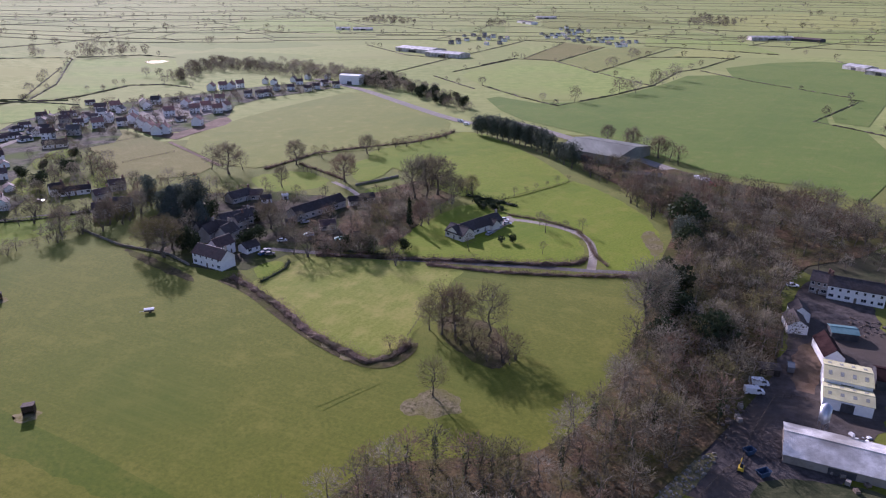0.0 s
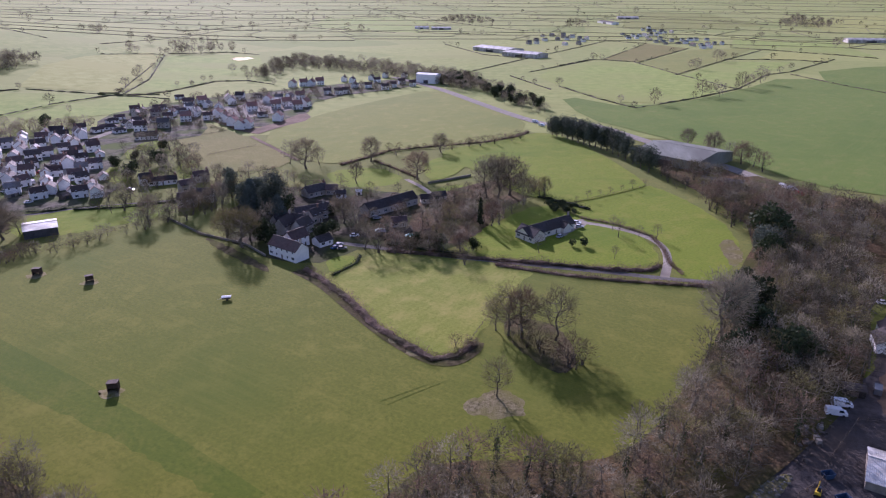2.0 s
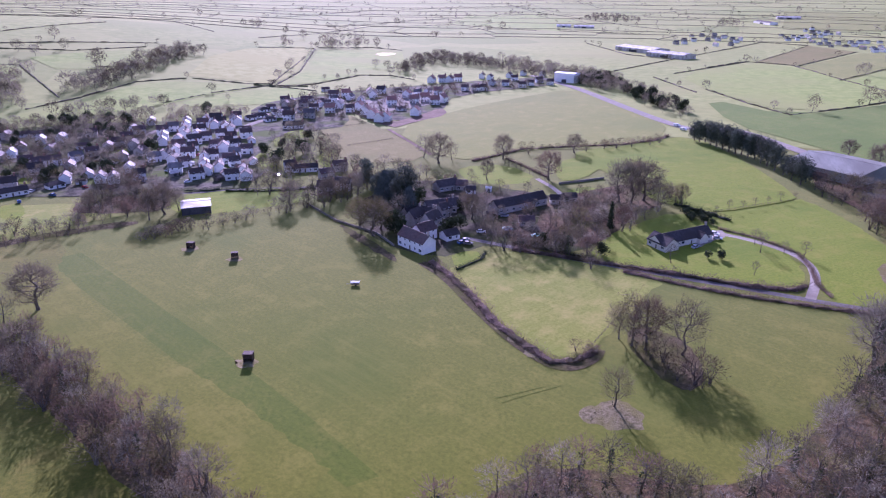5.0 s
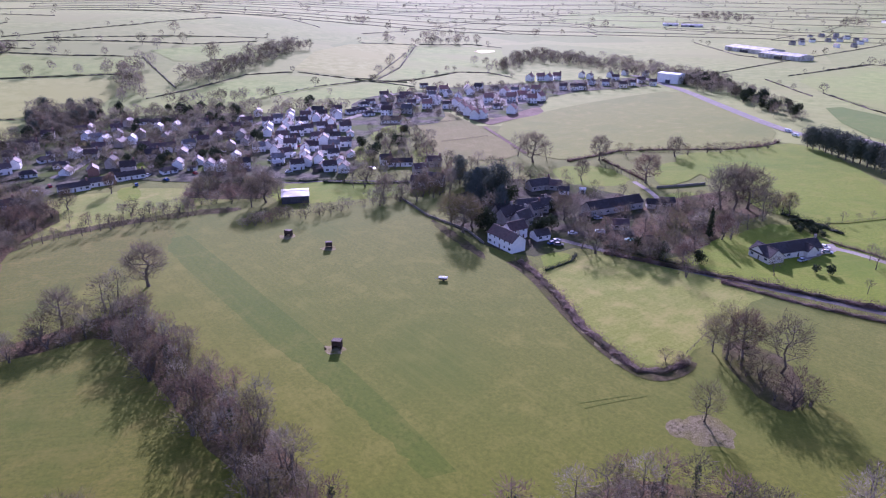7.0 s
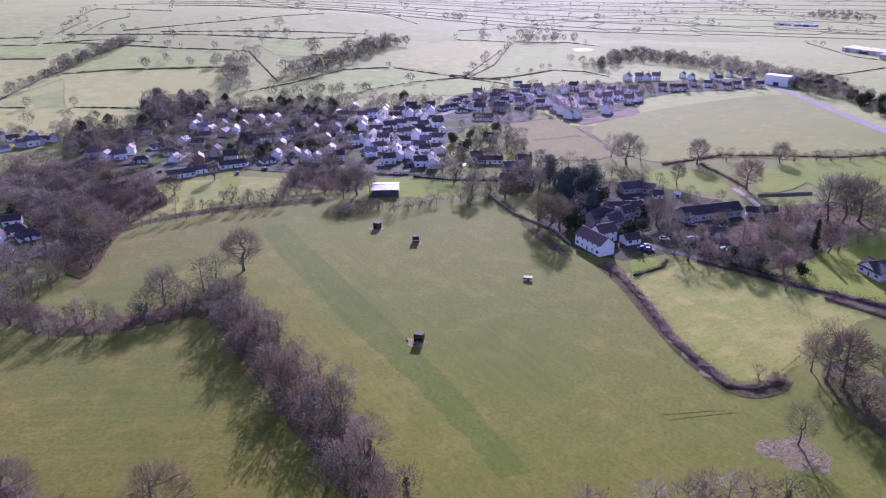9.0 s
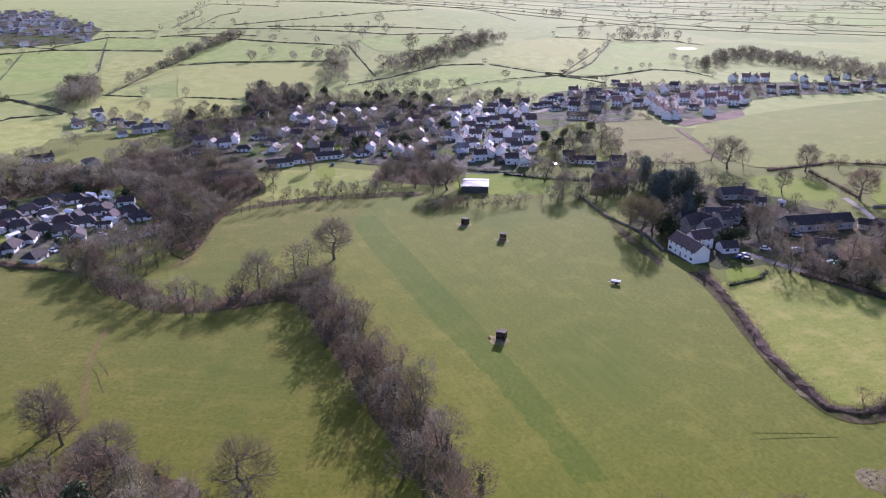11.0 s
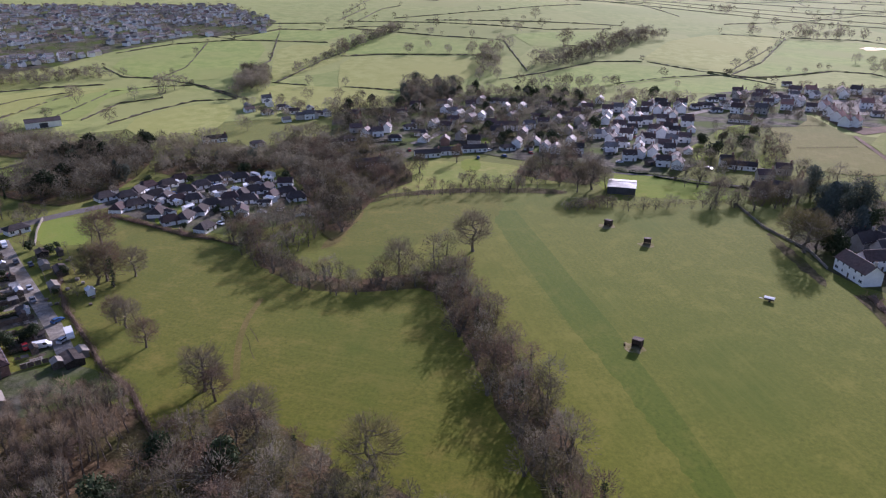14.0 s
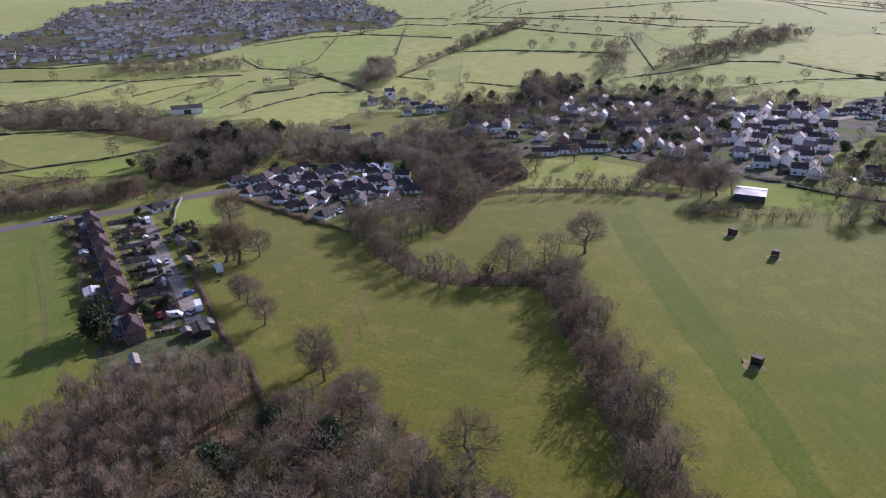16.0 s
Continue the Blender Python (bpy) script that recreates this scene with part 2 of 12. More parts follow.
STONE = material("grey_lias_stone", (0.390, 0.358, 0.312), (0.560, 0.525, 0.465), 1.6, 0.9, 0.5, 5.0, (0.350, 0.305, 0.250), 0.2, vary=0.15)
BRICK = material("red_brown_brick", (0.190, 0.105, 0.078), (0.280, 0.165, 0.125), 1.5, 0.9, 0.4, 7.0, vary=0.2)
SLATE = material("dark_slate_roof", (0.054, 0.046, 0.044), (0.096, 0.082, 0.078), 0.9, 0.8, 0.35, 3.0, (0.066, 0.053, 0.046), 0.15, 0.14, vary=0.25)
TILE_BROWN = material("brown_tile_roof", (0.078, 0.047, 0.040), (0.140, 0.088, 0.074), 0.9, 0.72, 0.4, 3.0, (0.098, 0.072, 0.062), 0.15, 0.32, vary=0.3)
TILE_MAROON = material("dark_maroon_tile_roof", (0.046, 0.027, 0.025), (0.092, 0.055, 0.050), 0.9, 0.75, 0.4, 3.0, (0.064, 0.046, 0.042), 0.15, 0.2, vary=0.3)
TILE_RED = material("red_tile_roof", (0.240, 0.115, 0.085), (0.350, 0.190, 0.150), 0.9, 0.8, 0.5, 3.0, (0.220, 0.140, 0.115), 0.15, vary=0.2)
TILE_GREY = material("weathered_grey_tile_roof", (0.130, 0.118, 0.112), (0.215, 0.198, 0.188), 0.9, 0.66, 0.4, 3.0, (0.125, 0.108, 0.092), 0.15, 0.45, vary=0.3)
SHEET = material("weathered_sheet_roof", (0.440, 0.420, 0.385), (0.690, 0.670, 0.630), 0.35, 0.5, 0.2, 2.0, (0.270, 0.248, 0.215), 0.12, 0.5, vary=0.06, detail=9.0, stretch=(1, 1, 1))
SHEET_GREEN = material("green_grey_sheet_roof", (0.215, 0.225, 0.185), (0.290, 0.298, 0.250), 0.2, 0.85, 0.1, 2.0, (0.180, 0.180, 0.150), 0.08, 0.15, stretch=(1, 0.2, 1))
SHEET_CREAM = material("pale_yellow_sheet_roof", (0.540, 0.500, 0.270), (0.670, 0.630, 0.380), 0.3, 0.75, 0.1, 2.0, (0.450, 0.420, 0.260), 0.12, 0.15)
SHEET_RED = material("dark_red_sheet_roof", (0.026, 0.014, 0.014), (0.046, 0.025, 0.023), 0.4, 0.95, 0.2, 2.0, spec=0.04)
SHEET_TEAL = material("teal_sheet_roof", (0.090, 0.180, 0.190), (0.130, 0.240, 0.245), 0.4, 0.6, 0.1, 2.0)
DARK_CLAD = material("dark_cladding", (0.045, 0.045, 0.048), (0.085, 0.082, 0.085), 0.4, 0.7, 0.2, 3.0)
WHITE_PAINT = material("white_paint", (0.76, 0.76, 0.75), (0.84, 0.84, 0.82), 1.0, 0.45, spec=0.5)
GLASS = material("window_glass", (0.020, 0.024, 0.028), (0.045, 0.050, 0.056), 0.8, 0.08, spec=0.6)
TIMBER = material("weathered_timber", (0.100, 0.075, 0.052), (0.190, 0.150, 0.115), 1.5, 0.85, 0.4, 8.0, vary=0.2)
FIELD_TIMBER = material("dark_brown_boards", (0.030, 0.020, 0.014), (0.078, 0.052, 0.036), 1.5, 0.85, 0.4, 8.0)
DARK_TIMBER = material("dark_creosoted_timber", (0.022, 0.018, 0.015), (0.055, 0.045, 0.036), 1.5, 0.85, 0.4, 8.0)
WALL_STONE = material("dry_stone_wall", (0.180, 0.160, 0.132), (0.310, 0.280, 0.236), 1.8, 0.92, 0.9, 4.0, (0.210, 0.196, 0.140), 0.2)
ROOF_LIGHT = material("clouded_roof_light", (0.190, 0.195, 0.170), (0.280, 0.285, 0.250), 0.8, 0.6, spec=0.3)
PRESSED = turf("pressed_crop", (0.080, 0.096, 0.018), (0.135, 0.138, 0.034), (0.165, 0.135, 0.060), (0.070, 0.104, 0.014), 4.0, sheen=0.05)
PAVING = material("worn_pale_paving", (0.200, 0.180, 0.150), (0.360, 0.330, 0.285), 0.8, 0.95, 0.3, 5.0, (0.170, 0.150, 0.115), 0.15, 0.05)
POND = material("still_water", (0.020, 0.028, 0.030), (0.032, 0.040, 0.042), 0.3, 0.06, spec=0.6)
STEEL = material("galvanised_steel", (0.430, 0.450, 0.480), (0.560, 0.580, 0.610), 0.8, 0.4, metal=0.8)
TYRE = material("black_rubber", (0.012, 0.012, 0.012), (0.025, 0.025, 0.025), 4.0, 0.8)
PLASTIC_BLUE = material("dull_blue_paint", (0.030, 0.058, 0.105), (0.052, 0.088, 0.145), 2.0, 0.6, spec=0.2)
PLASTIC_YELLOW = material("yellow_paint", (0.600, 0.400, 0.030), (0.700, 0.480, 0.050), 2.0, 0.45)
PLASTIC_GREEN = material("green_tarpaulin", (0.090, 0.260, 0.220), (0.140, 0.340, 0.290), 2.0, 0.6)
CAR_PAINT = {n: material(n + "_car_paint", c, tuple(min(1, v * 1.1) for v in c), 1.0, 0.25, spec=0.6) for n, c in (
    ("white", (0.78, 0.78, 0.78)), ("silver", (0.42, 0.43, 0.45)), ("black", (0.015, 0.015, 0.017)), ("blue", (0.04, 0.10, 0.24)),
    ("red", (0.38, 0.03, 0.03)), ("grey", (0.12, 0.125, 0.13)))}


# ---------------------------------------------------------------- tools
def smooth(a, b, x):
    u = min(max((x - a) / (b - a), 0.0), 1.0)
    return u * u * (3 - 2 * u)


def land(x, y):
    """Height of the land: a flat vale round the farm that rises to hills in the west and far away."""
    r, az = math.hypot(x, y), math.degrees(math.atan2(-x, y))
    return 38 * smooth(1300, 4200, r) + 52 * smooth(450, 1400, r) * smooth(18, 52, az) * (1 - 0.6 * smooth(1300, 3500, r))


def mesh(name, verts, faces, mats, slots=None, shade=False):
    me = bpy.data.meshes.new(name)
    me.from_pydata(verts, [], faces)
    for m in mats if isinstance(mats, (list, tuple)) else [mats]:
        me.materials.append(m)
    if slots is not None:
        me.polygons.foreach_set("material_index", slots)
    if shade:
        me.polygons.foreach_set("use_smooth", [True] * len(me.polygons))
    me.update()
    return me


def part(name, me, parent=None, label="", at=None):
    ob = new(name, me)
    if parent:
        ob.parent = parent
    if at is not None:
        ob.matrix_basis = at
    return tagged(ob, label)


def thing(name, label, category, group="", at=None):
    ob = new(name)
    ob.empty_display_size = 0.5
    if at is not None:
        ob.matrix_basis = at
    return tagged(ob, label, category, group)


class Shape:
    """Gathers corners and faces of one mesh."""

    def __init__(self):
        self.v, self.f, self.s = [], [], []

    def face(self, pts, slot=0):
        n = len(self.v)
        self.v += [tuple(p) for p in pts]
        self.f.append(tuple(range(n, n + len(pts))))
        self.s.append(slot)

    def box(self, x0, y0, z0, x1, y1, z1, slot=0, taper=0.0):
        n, t = len(self.v), taper
        self.v += [(x0, y0, z0), (x1, y0, z0), (x1, y1, z0), (x0, y1, z0), (x0 + t, y0 + t, z1), (x1 - t, y0 + t, z1), (x1 - t, y1 - t, z1), (x0 + t, y1 - t, z1)]
        for q in ((3, 2, 1, 0), (4, 5, 6, 7), (0, 1, 5, 4), (1, 2, 6, 5), (2, 3, 7, 6), (3, 0, 4, 7)):
            self.f.append(tuple(n + i for i in q))
            self.s.append(slot)

    def prism(self, profile, y0, y1, slot=0):
        """A closed profile of (x, z), anticlockwise, drawn out along y."""
        n, k = len(self.v), len(profile)
        self.v += [(x, y0, z) for x, z in profile] + [(x, y1, z) for x, z in profile]
        self.f += [tuple(n + i for i in range(k)), tuple(n + k + i for i in reversed(range(k)))]
        for i in range(k):
            j = (i + 1) % k
            self.f.append((n + j, n + i, n + k + i, n + k + j))
        self.s += [slot] * (k + 2)

    def tube(self, a, b, ra, rb, sides=5, slot=0):
        a, b = Vector(a), Vector(b)
        d = (b - a).normalized()
        u = d.orthogonal().normalized()
        w = d.cross(u)
        n = len(self.v)
        for p, r in ((a, ra), (b, rb)):
            for i in range(sides):
                c = 2 * math.pi * i / sides
                self.v.append(tuple(p + (u * math.cos(c) + w * math.sin(c)) * r))
        for i in range(sides):
            j = (i + 1) % sides
            self.f.append((n + i, n + j, n + sides + j, n + sides + i))
            self.s.append(slot)
        if sides > 3:
            self.f += [tuple(n + sides + i for i in range(sides))]
            self.s.append(slot)

    def pipe(self, pts, r, sides=4, slot=0):
        """A round bar along a line of points, in one piece."""
        n = len(self.v)
        pts = [Vector(p) for p in pts]
        for i, p in enumerate(pts):
            d = (pts[min(i + 1, len(pts) - 1)] - pts[max(i - 1, 0)]).normalized()
            u = d.cross(Vector((0, 0, 1))).normalized()
            w = u.cross(d)
            for k in range(sides):
                c = 2 * math.pi * k / sides
                self.v.append(tuple(p + (u * math.cos(c) + w * math.sin(c)) * r))
        for i in range(len(pts) - 1):
            for k in range(sides):
                j = (k + 1) % sides
                self.f.append((n + i * sides + k, n + i * sides + j, n + (i + 1) * sides + j, n + (i + 1) * sides + k))
                self.s.append(slot)

    def mesh(self, name, mats, shade=False):
        return mesh(name, self.v, self.f, mats, self.s, shade)


def inside(p, poly):
    x, y, hit = p[0], p[1], False
    for (ax, ay), (bx, by) in zip(poly, poly[1:] + poly[:1]):
        if (ay > y) != (by > y) and x < (bx - ax) * (y - ay) / (by - ay) + ax:
            hit = not hit
    return hit


def along(pts, step):
    """Points every step metres along a line."""
    out = []
    for (ax, ay), (bx, by) in zip(pts, pts[1:]):
        n = max(1, round(math.hypot(bx - ax, by - ay) / step))
        out += [(ax + (bx - ax) * i / n, ay + (by - ay) * i / n) for i in range(n)]
    return out + [pts[-1]]


def rounded(pts, closed=False, times=2):
    """Corner cutting, for lanes and field edges."""
    for _ in range(times):
        out = [] if closed else [pts[0]]
        for (ax, ay), (bx, by) in zip(pts, pts[1:] + (pts[:1] if closed else [])):
            out += [(0.75 * ax + 0.25 * bx, 0.75 * ay + 0.25 * by), (0.25 * ax + 0.75 * bx, 0.25 * ay + 0.75 * by)]
        pts = out if closed else out + [pts[-1]]
    return pts


# ---------------------------------------------------------------- ground
rings = [45.0 * i for i in range(1, 11)] + [450 + 25.0 * i for i in range(1, 47)]
while rings[-1] < 6000:
    rings.append(rings[-1] * 1.08)
verts, faces, SECT = [(0, 0, 0)], [], 240
for r in rings:
    for s in range(SECT):
        x, y = -r * math.sin(2 * math.pi * s / SECT), r * math.cos(2 * math.pi * s / SECT)
        verts.append((x, y, land(x, y)))
for s in range(SECT):
    faces.append((0, 1 + s, 1 + (s + 1) % SECT))
for k in range(len(rings) - 1):
    for s in range(SECT):
        a, b = 1 + k * SECT, 1 + (k + 1) * SECT
        faces.append((a + s, b + s, b + (s + 1) % SECT, a + (s + 1) % SECT))
# the outer rings take the grass with haze in its colour
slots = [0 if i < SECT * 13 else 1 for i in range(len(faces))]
ground = tagged(new("ground", mesh("ground", verts, faces, [PASTURE, HAZED_GRASS], slots, True)), "grazed winter pasture of the vale and its hills", "ground", kind="structure")


LAID = []          # every cover lies a little above the one before


def patch(name, pts, mat, label, layer=1, category="field", soft=True, kind="structure"):
    """A piece of land with its own cover, laid on the ground."""
    pts = rounded(pts, True, 1) if soft and min(math.hypot(x, y) for x, y in pts) < 700 else pts
    size = max(max(p[k] for p in pts) - min(p[k] for p in pts) for k in (0, 1))
    if soft and size < 260 and max(math.hypot(x, y) for x, y in pts) < 420:      # a ragged edge
        rnd, gap = random.Random(int(size * 10)), max(1.2, min(3.5, size / 14))
        pts = [(x + rnd.uniform(-0.22, 0.22) * gap, y + rnd.uniform(-0.22, 0.22) * gap) for x, y in along(pts + pts[:1], gap)[:-1]]
    bm = bmesh.new()
    bm.faces.new([bm.verts.new((x, y, 0)) for x, y in pts])
    far = max(math.hypot(x, y) for x, y in pts)
    step = 25 if far > 430 else 400
    for axis in (0, 1):
        lo, hi = min(p[axis] for p in pts), max(p[axis] for p in pts)
        k = math.ceil(lo / step) * step
        while k < hi:
            co, no = [0, 0, 0], [0, 0, 0]
            co[axis], no[axis] = k, 1
            bmesh.ops.bisect_plane(bm, geom=bm.verts[:] + bm.edges[:] + bm.faces[:], plane_co=co, plane_no=no)
            k += step
    bmesh.ops.triangulate(bm, faces=bm.faces[:])
    bmesh.ops.recalc_face_normals(bm, faces=bm.faces[:])
    LAID.append(name)
    lift = 0.004 * layer + 0.0004 * len(LAID) + (0.25 if far > 430 else 0)
    for v in bm.verts:
        v.co.z = land(v.co.x, v.co.y) + lift
    if sum(f.normal.z for f in bm.faces) < 0:
        bmesh.ops.reverse_faces(bm, faces=bm.faces[:])
    me = bpy.data.meshes.new(name)
    bm.to_mesh(me)
    bm.free()
    me.materials.append(mat)
    return tagged(new(name, me), label, category, kind=kind)


def road(name, pts, width, mat, label, layer=3, category="road"):
    pts = along(rounded(pts), 12)
    LAID.append(name)
    v, f = [], []
    for i, (x, y) in enumerate(pts):
        ax, ay = pts[max(0, i - 1)]
        bx, by = pts[min(len(pts) - 1, i + 1)]
        d = math.hypot(bx - ax, by - ay) or 1
        nx, ny = -(by - ay) / d * width / 2, (bx - ax) / d * width / 2
        lift = 0.004 * layer + 0.0004 * len(LAID) + (0.30 if math.hypot(x, y) > 430 else 0)
        v += [(x + nx, y + ny, land(x + nx, y + ny) + lift), (x - nx, y - ny, land(x - nx, y - ny) + lift)]
        if i:
            f.append((2 * i - 2, 2 * i - 1, 2 * i + 1, 2 * i))
    return tagged(new(name, mesh(name, v, f, mat)), label, category, kind="structure")


# ---------------------------------------------------------------- hedges
FAR_LINES = []


def hedge(pts, height, width, label="trimmed winter hedge of dark bare twigs", far=False, name="hedge", mat=None, rag=0.25):
    """A hedge along a line: a rounded bank of twigs with a ragged top and loose shoots."""
    rnd = random.Random(int(abs(pts[0][0]) * 7 + abs(pts[0][1])))
    step = (max(4.0, width * 2.2) if far else 1.6)
    if far:
        rag = 0.7
    line = along(pts, step)
    if far:
        FAR_LINES.append(pts)
    wave = rnd.uniform(0, 6)

    def stand(i):
        """Thick and thin stretches of a hedge left to grow."""
        return 0.85 + 0.28 * math.sin(i * 0.47 + wave) * math.sin(i * 0.19 + 2 * wave) + 0.22 * math.sin(i * 1.31 + wave)

    prof = ((-0.5, -0.05), (-0.52, 0.5), (-0.3, 0.95), (0.0, 1.0), (0.3, 0.95), (0.52, 0.5), (0.5, -0.05))
    k, v, f = len(prof), [], []
    for i, (x, y) in enumerate(line):
        ax, ay = line[max(0, i - 1)]
        bx, by = line[min(len(line) - 1, i + 1)]
        d = math.hypot(bx - ax, by - ay) or 1
        nx, ny, z = -(by - ay) / d, (bx - ax) / d, land(x, y)
        tall = stand(i) if not far else rnd.choice((0.3, 0.6, 0.8, 1.0, 1.0, 1.1, 1.3))
        for a, b in prof:
            w, hh = width * (1 if far else 0.55) * (a + rnd.uniform(-rag, rag) * 0.5), tall * height * (1 if far else 0.42) * b * (1 + rnd.uniform(-rag, rag) * 0.5)
            v.append((x + nx * w + rnd.uniform(-rag, rag) * 0.5, y + ny * w + rnd.uniform(-rag, rag) * 0.5, z + hh))
        if i:
            for j in range(k - 1):
                f.append(((i - 1) * k + j, i * k + j, i * k + j + 1, (i - 1) * k + j + 1))
    f += [tuple(range(k)), tuple(reversed(range(len(v) - k, len(v))))]
    if not far:
        for i, (x, y) in enumerate(line):
            grown = stand(i)
            for _ in range(int(80 * grown)):
                c, q = rnd.uniform(0, 6.3), width * 0.62 * grown * math.sqrt(rnd.random())
                px, py = x + math.cos(c) * q + rnd.uniform(-0.8, 0.8), y + math.sin(c) * q + rnd.uniform(-0.8, 0.8)
                pz = land(x, y) + rnd.uniform(0.1, 0.95) * height * grown * (1 - 0.5 * (q / width) ** 2)
                a, n = rnd.uniform(0, 6.3), len(v)
                ex, ey, ez = rnd.gauss(0, 0.3) + math.cos(c) * 0.25, rnd.gauss(0, 0.3) + math.sin(c) * 0.25, rnd.uniform(0.25, 0.8)
                v += [(px - 0.06 * math.cos(a), py - 0.06 * math.sin(a), pz), (px + 0.06 * math.cos(a), py + 0.06 * math.sin(a), pz), (px + ex, py + ey, pz + ez)]
                f.append((n, n + 1, n + 2))
    return tagged(new(name, mesh(name, v, f, mat or (HEDGE_HAZED if far else HEDGE_TWIG))), label, "hedge", "field hedges")


# ---------------------------------------------------------------- trees
def bare_tree(seed, height, width, limbs=12, subs=5, tips=4, twigs=6, fork=0.2, low=0.3, twig_w=0.06, ivy=0, stems=1, fine=True, haze=0, haze_w=0.05, haze_l=1.0, stout=0.019):
    """Meshes of a leafless tree: trunk with limbs, and a crown of fine branches that fills a rounded outline; metres."""
    rnd = random.Random(seed)
    wood, crown = Shape(), Shape()
    base_r = height * stout
    mid = Vector((0, 0, height * (low + 1) / 2))
    rad = Vector((width / 2, width / 2, height * (1 - low) / 2))

    def rim(d, f):
        return mid + Vector((d.x * rad.x, d.y * rad.y, d.z * rad.z)) * f

    def jit(d, amount):
        return (d + Vector((rnd.gauss(0, amount), rnd.gauss(0, amount), rnd.gauss(0, amount)))).normalized()

    def bough(p, q, r0, r1, sides, n, sag):
        pts = [p]
        for i in range(1, n + 1):
            f = i / n
            m = p.lerp(q, f) + Vector((rnd.gauss(0, 1), rnd.gauss(0, 1), rnd.gauss(0, 1))) * (q - p).length * 0.045 * (f < 1)
            m.z -= sag * math.sin(math.pi * f) * (q - p).length
            wood.tube(pts[-1], m, r0 + (r1 - r0) * (i - 1) / n, r0 + (r1 - r0) * f, sides)
            pts.append(m)
        return pts

    def pick(pts, f):
        k = min(len(pts) - 2, int(f * (len(pts) - 1)))
        return pts[k].lerp(pts[k + 1], f * (len(pts) - 1) - k)

    def sliver(p, d, length, w):
        side = d.orthogonal().normalized() * w
        side.rotate(Matrix.Rotation(rnd.uniform(0, 6.3), 3, d))
        crown.face((p - side, p + side, p + d * length))

    trunks = []
    for t in range(stems):
        lean = Vector((rnd.gauss(0, 0.05), rnd.gauss(0, 0.05), 1)) if stems == 1 else Vector((math.cos(t * 2.4) * 0.3, math.sin(t * 2.4) * 0.3, 1))
        foot = Vector((lean.x * 0.5, lean.y * 0.5, -0.3))
        wood.tube(foot, foot + Vector((0, 0, 0.9)), base_r * 1.6, base_r * 1.05, 6)
        trunks.append(bough(foot + Vector((0, 0, 0.8)), lean * height * (0.72 if stems == 1 else 0.5), base_r * 1.05, base_r * 0.3, 5 if fine else 4, 5 if fine else 3, 0))
    for a in range(limbs):
        f = (a + 0.5) / limbs
        up = 1 - 1.45 * f
        c = a * 2.39996 + seed
        h = math.sqrt(max(0.05, 1 - up * up))
        d1 = jit(Vector((math.cos(c) * h, math.sin(c) * h, up)), 0.12)
        trunk = trunks[a % stems]
        p = pick(trunk, min(0.97, max(0.04, (fork + (0.85 - fork) * (1 - f) * rnd.uniform(0.7, 1.1)) / 0.72 * (1 if stems == 1 else 0.6))))
        pts = bough(p, rim(d1, rnd.uniform(0.8, 0.95)), base_r * 0.36, base_r * 0.09, 4 if fine else 3, 4 if fine else 2, 0.06 if up < 0.5 else 0.0)
        for b in range(subs):
            f2 = 0.3 + 0.65 * (b + rnd.random()) / subs
            p2 = pick(pts, min(0.98, f2))
            q2 = rim(jit(d1, 0.42), rnd.uniform(0.62, 1.0))
            pts2 = bough(p2, q2, base_r * 0.12, base_r * 0.035, 3, 2 if fine else 1, -0.05)
            for e in range(tips):
                p3 = pick(pts2, min(0.99, 0.2 + 0.8 * (e + rnd.random()) / tips))
                out = (p3 - mid)
                out = Vector((out.x / rad.x, out.y / rad.y, out.z / rad.z * 0.8 + 0.35)).normalized()
                d3 = jit(out, 0.5)
                l3 = height * rnd.uniform(0.06, 0.12)
                sliver(p3, d3, l3, twig_w)
                for g in range(twigs):
                    q = p3 + d3 * l3 * rnd.uniform(0.0, 0.95)
                    sliver(q, jit(d3, 0.55), height * rnd.uniform(0.035, 0.07), twig_w * rnd.uniform(0.5, 0.85))
    for _ in range(haze):
        d = Vector((rnd.gauss(0, 1), rnd.gauss(0, 1), rnd.gauss(0.25, 1))).normalized()
        lump = 0.78 + 0.22 * math.sin(3 * math.atan2(d.y, d.x) + seed) * math.cos(4 * d.z + seed)
        p = rim(d, lump * rnd.uniform(0.25, 1) ** 0.5 * 0.93)
        if p.z > 0.3:
            sliver(p, jit(Vector((d.x, d.y, d.z * 0.7 + 0.4)).normalized(), 0.38), haze_l * height * rnd.uniform(0.06, 0.13), haze_w * rnd.uniform(0.6, 1.2))
    for _ in range(ivy):
        z = rnd.uniform(0.5, height * 0.6)
        c, r = rnd.uniform(0, 6.3), base_r * rnd.uniform(1.0, 3.2)
        p = Vector((math.cos(c) * r, math.sin(c) * r, z))
        e = Vector((rnd.gauss(0, 0.35), rnd.gauss(0, 0.35), rnd.gauss(0, 0.35)))
        wood.face((p, p + e, p + e.cross(Vector((0.3, 0.5, 0.8))).normalized() * 0.5), 1)
    return wood, crown


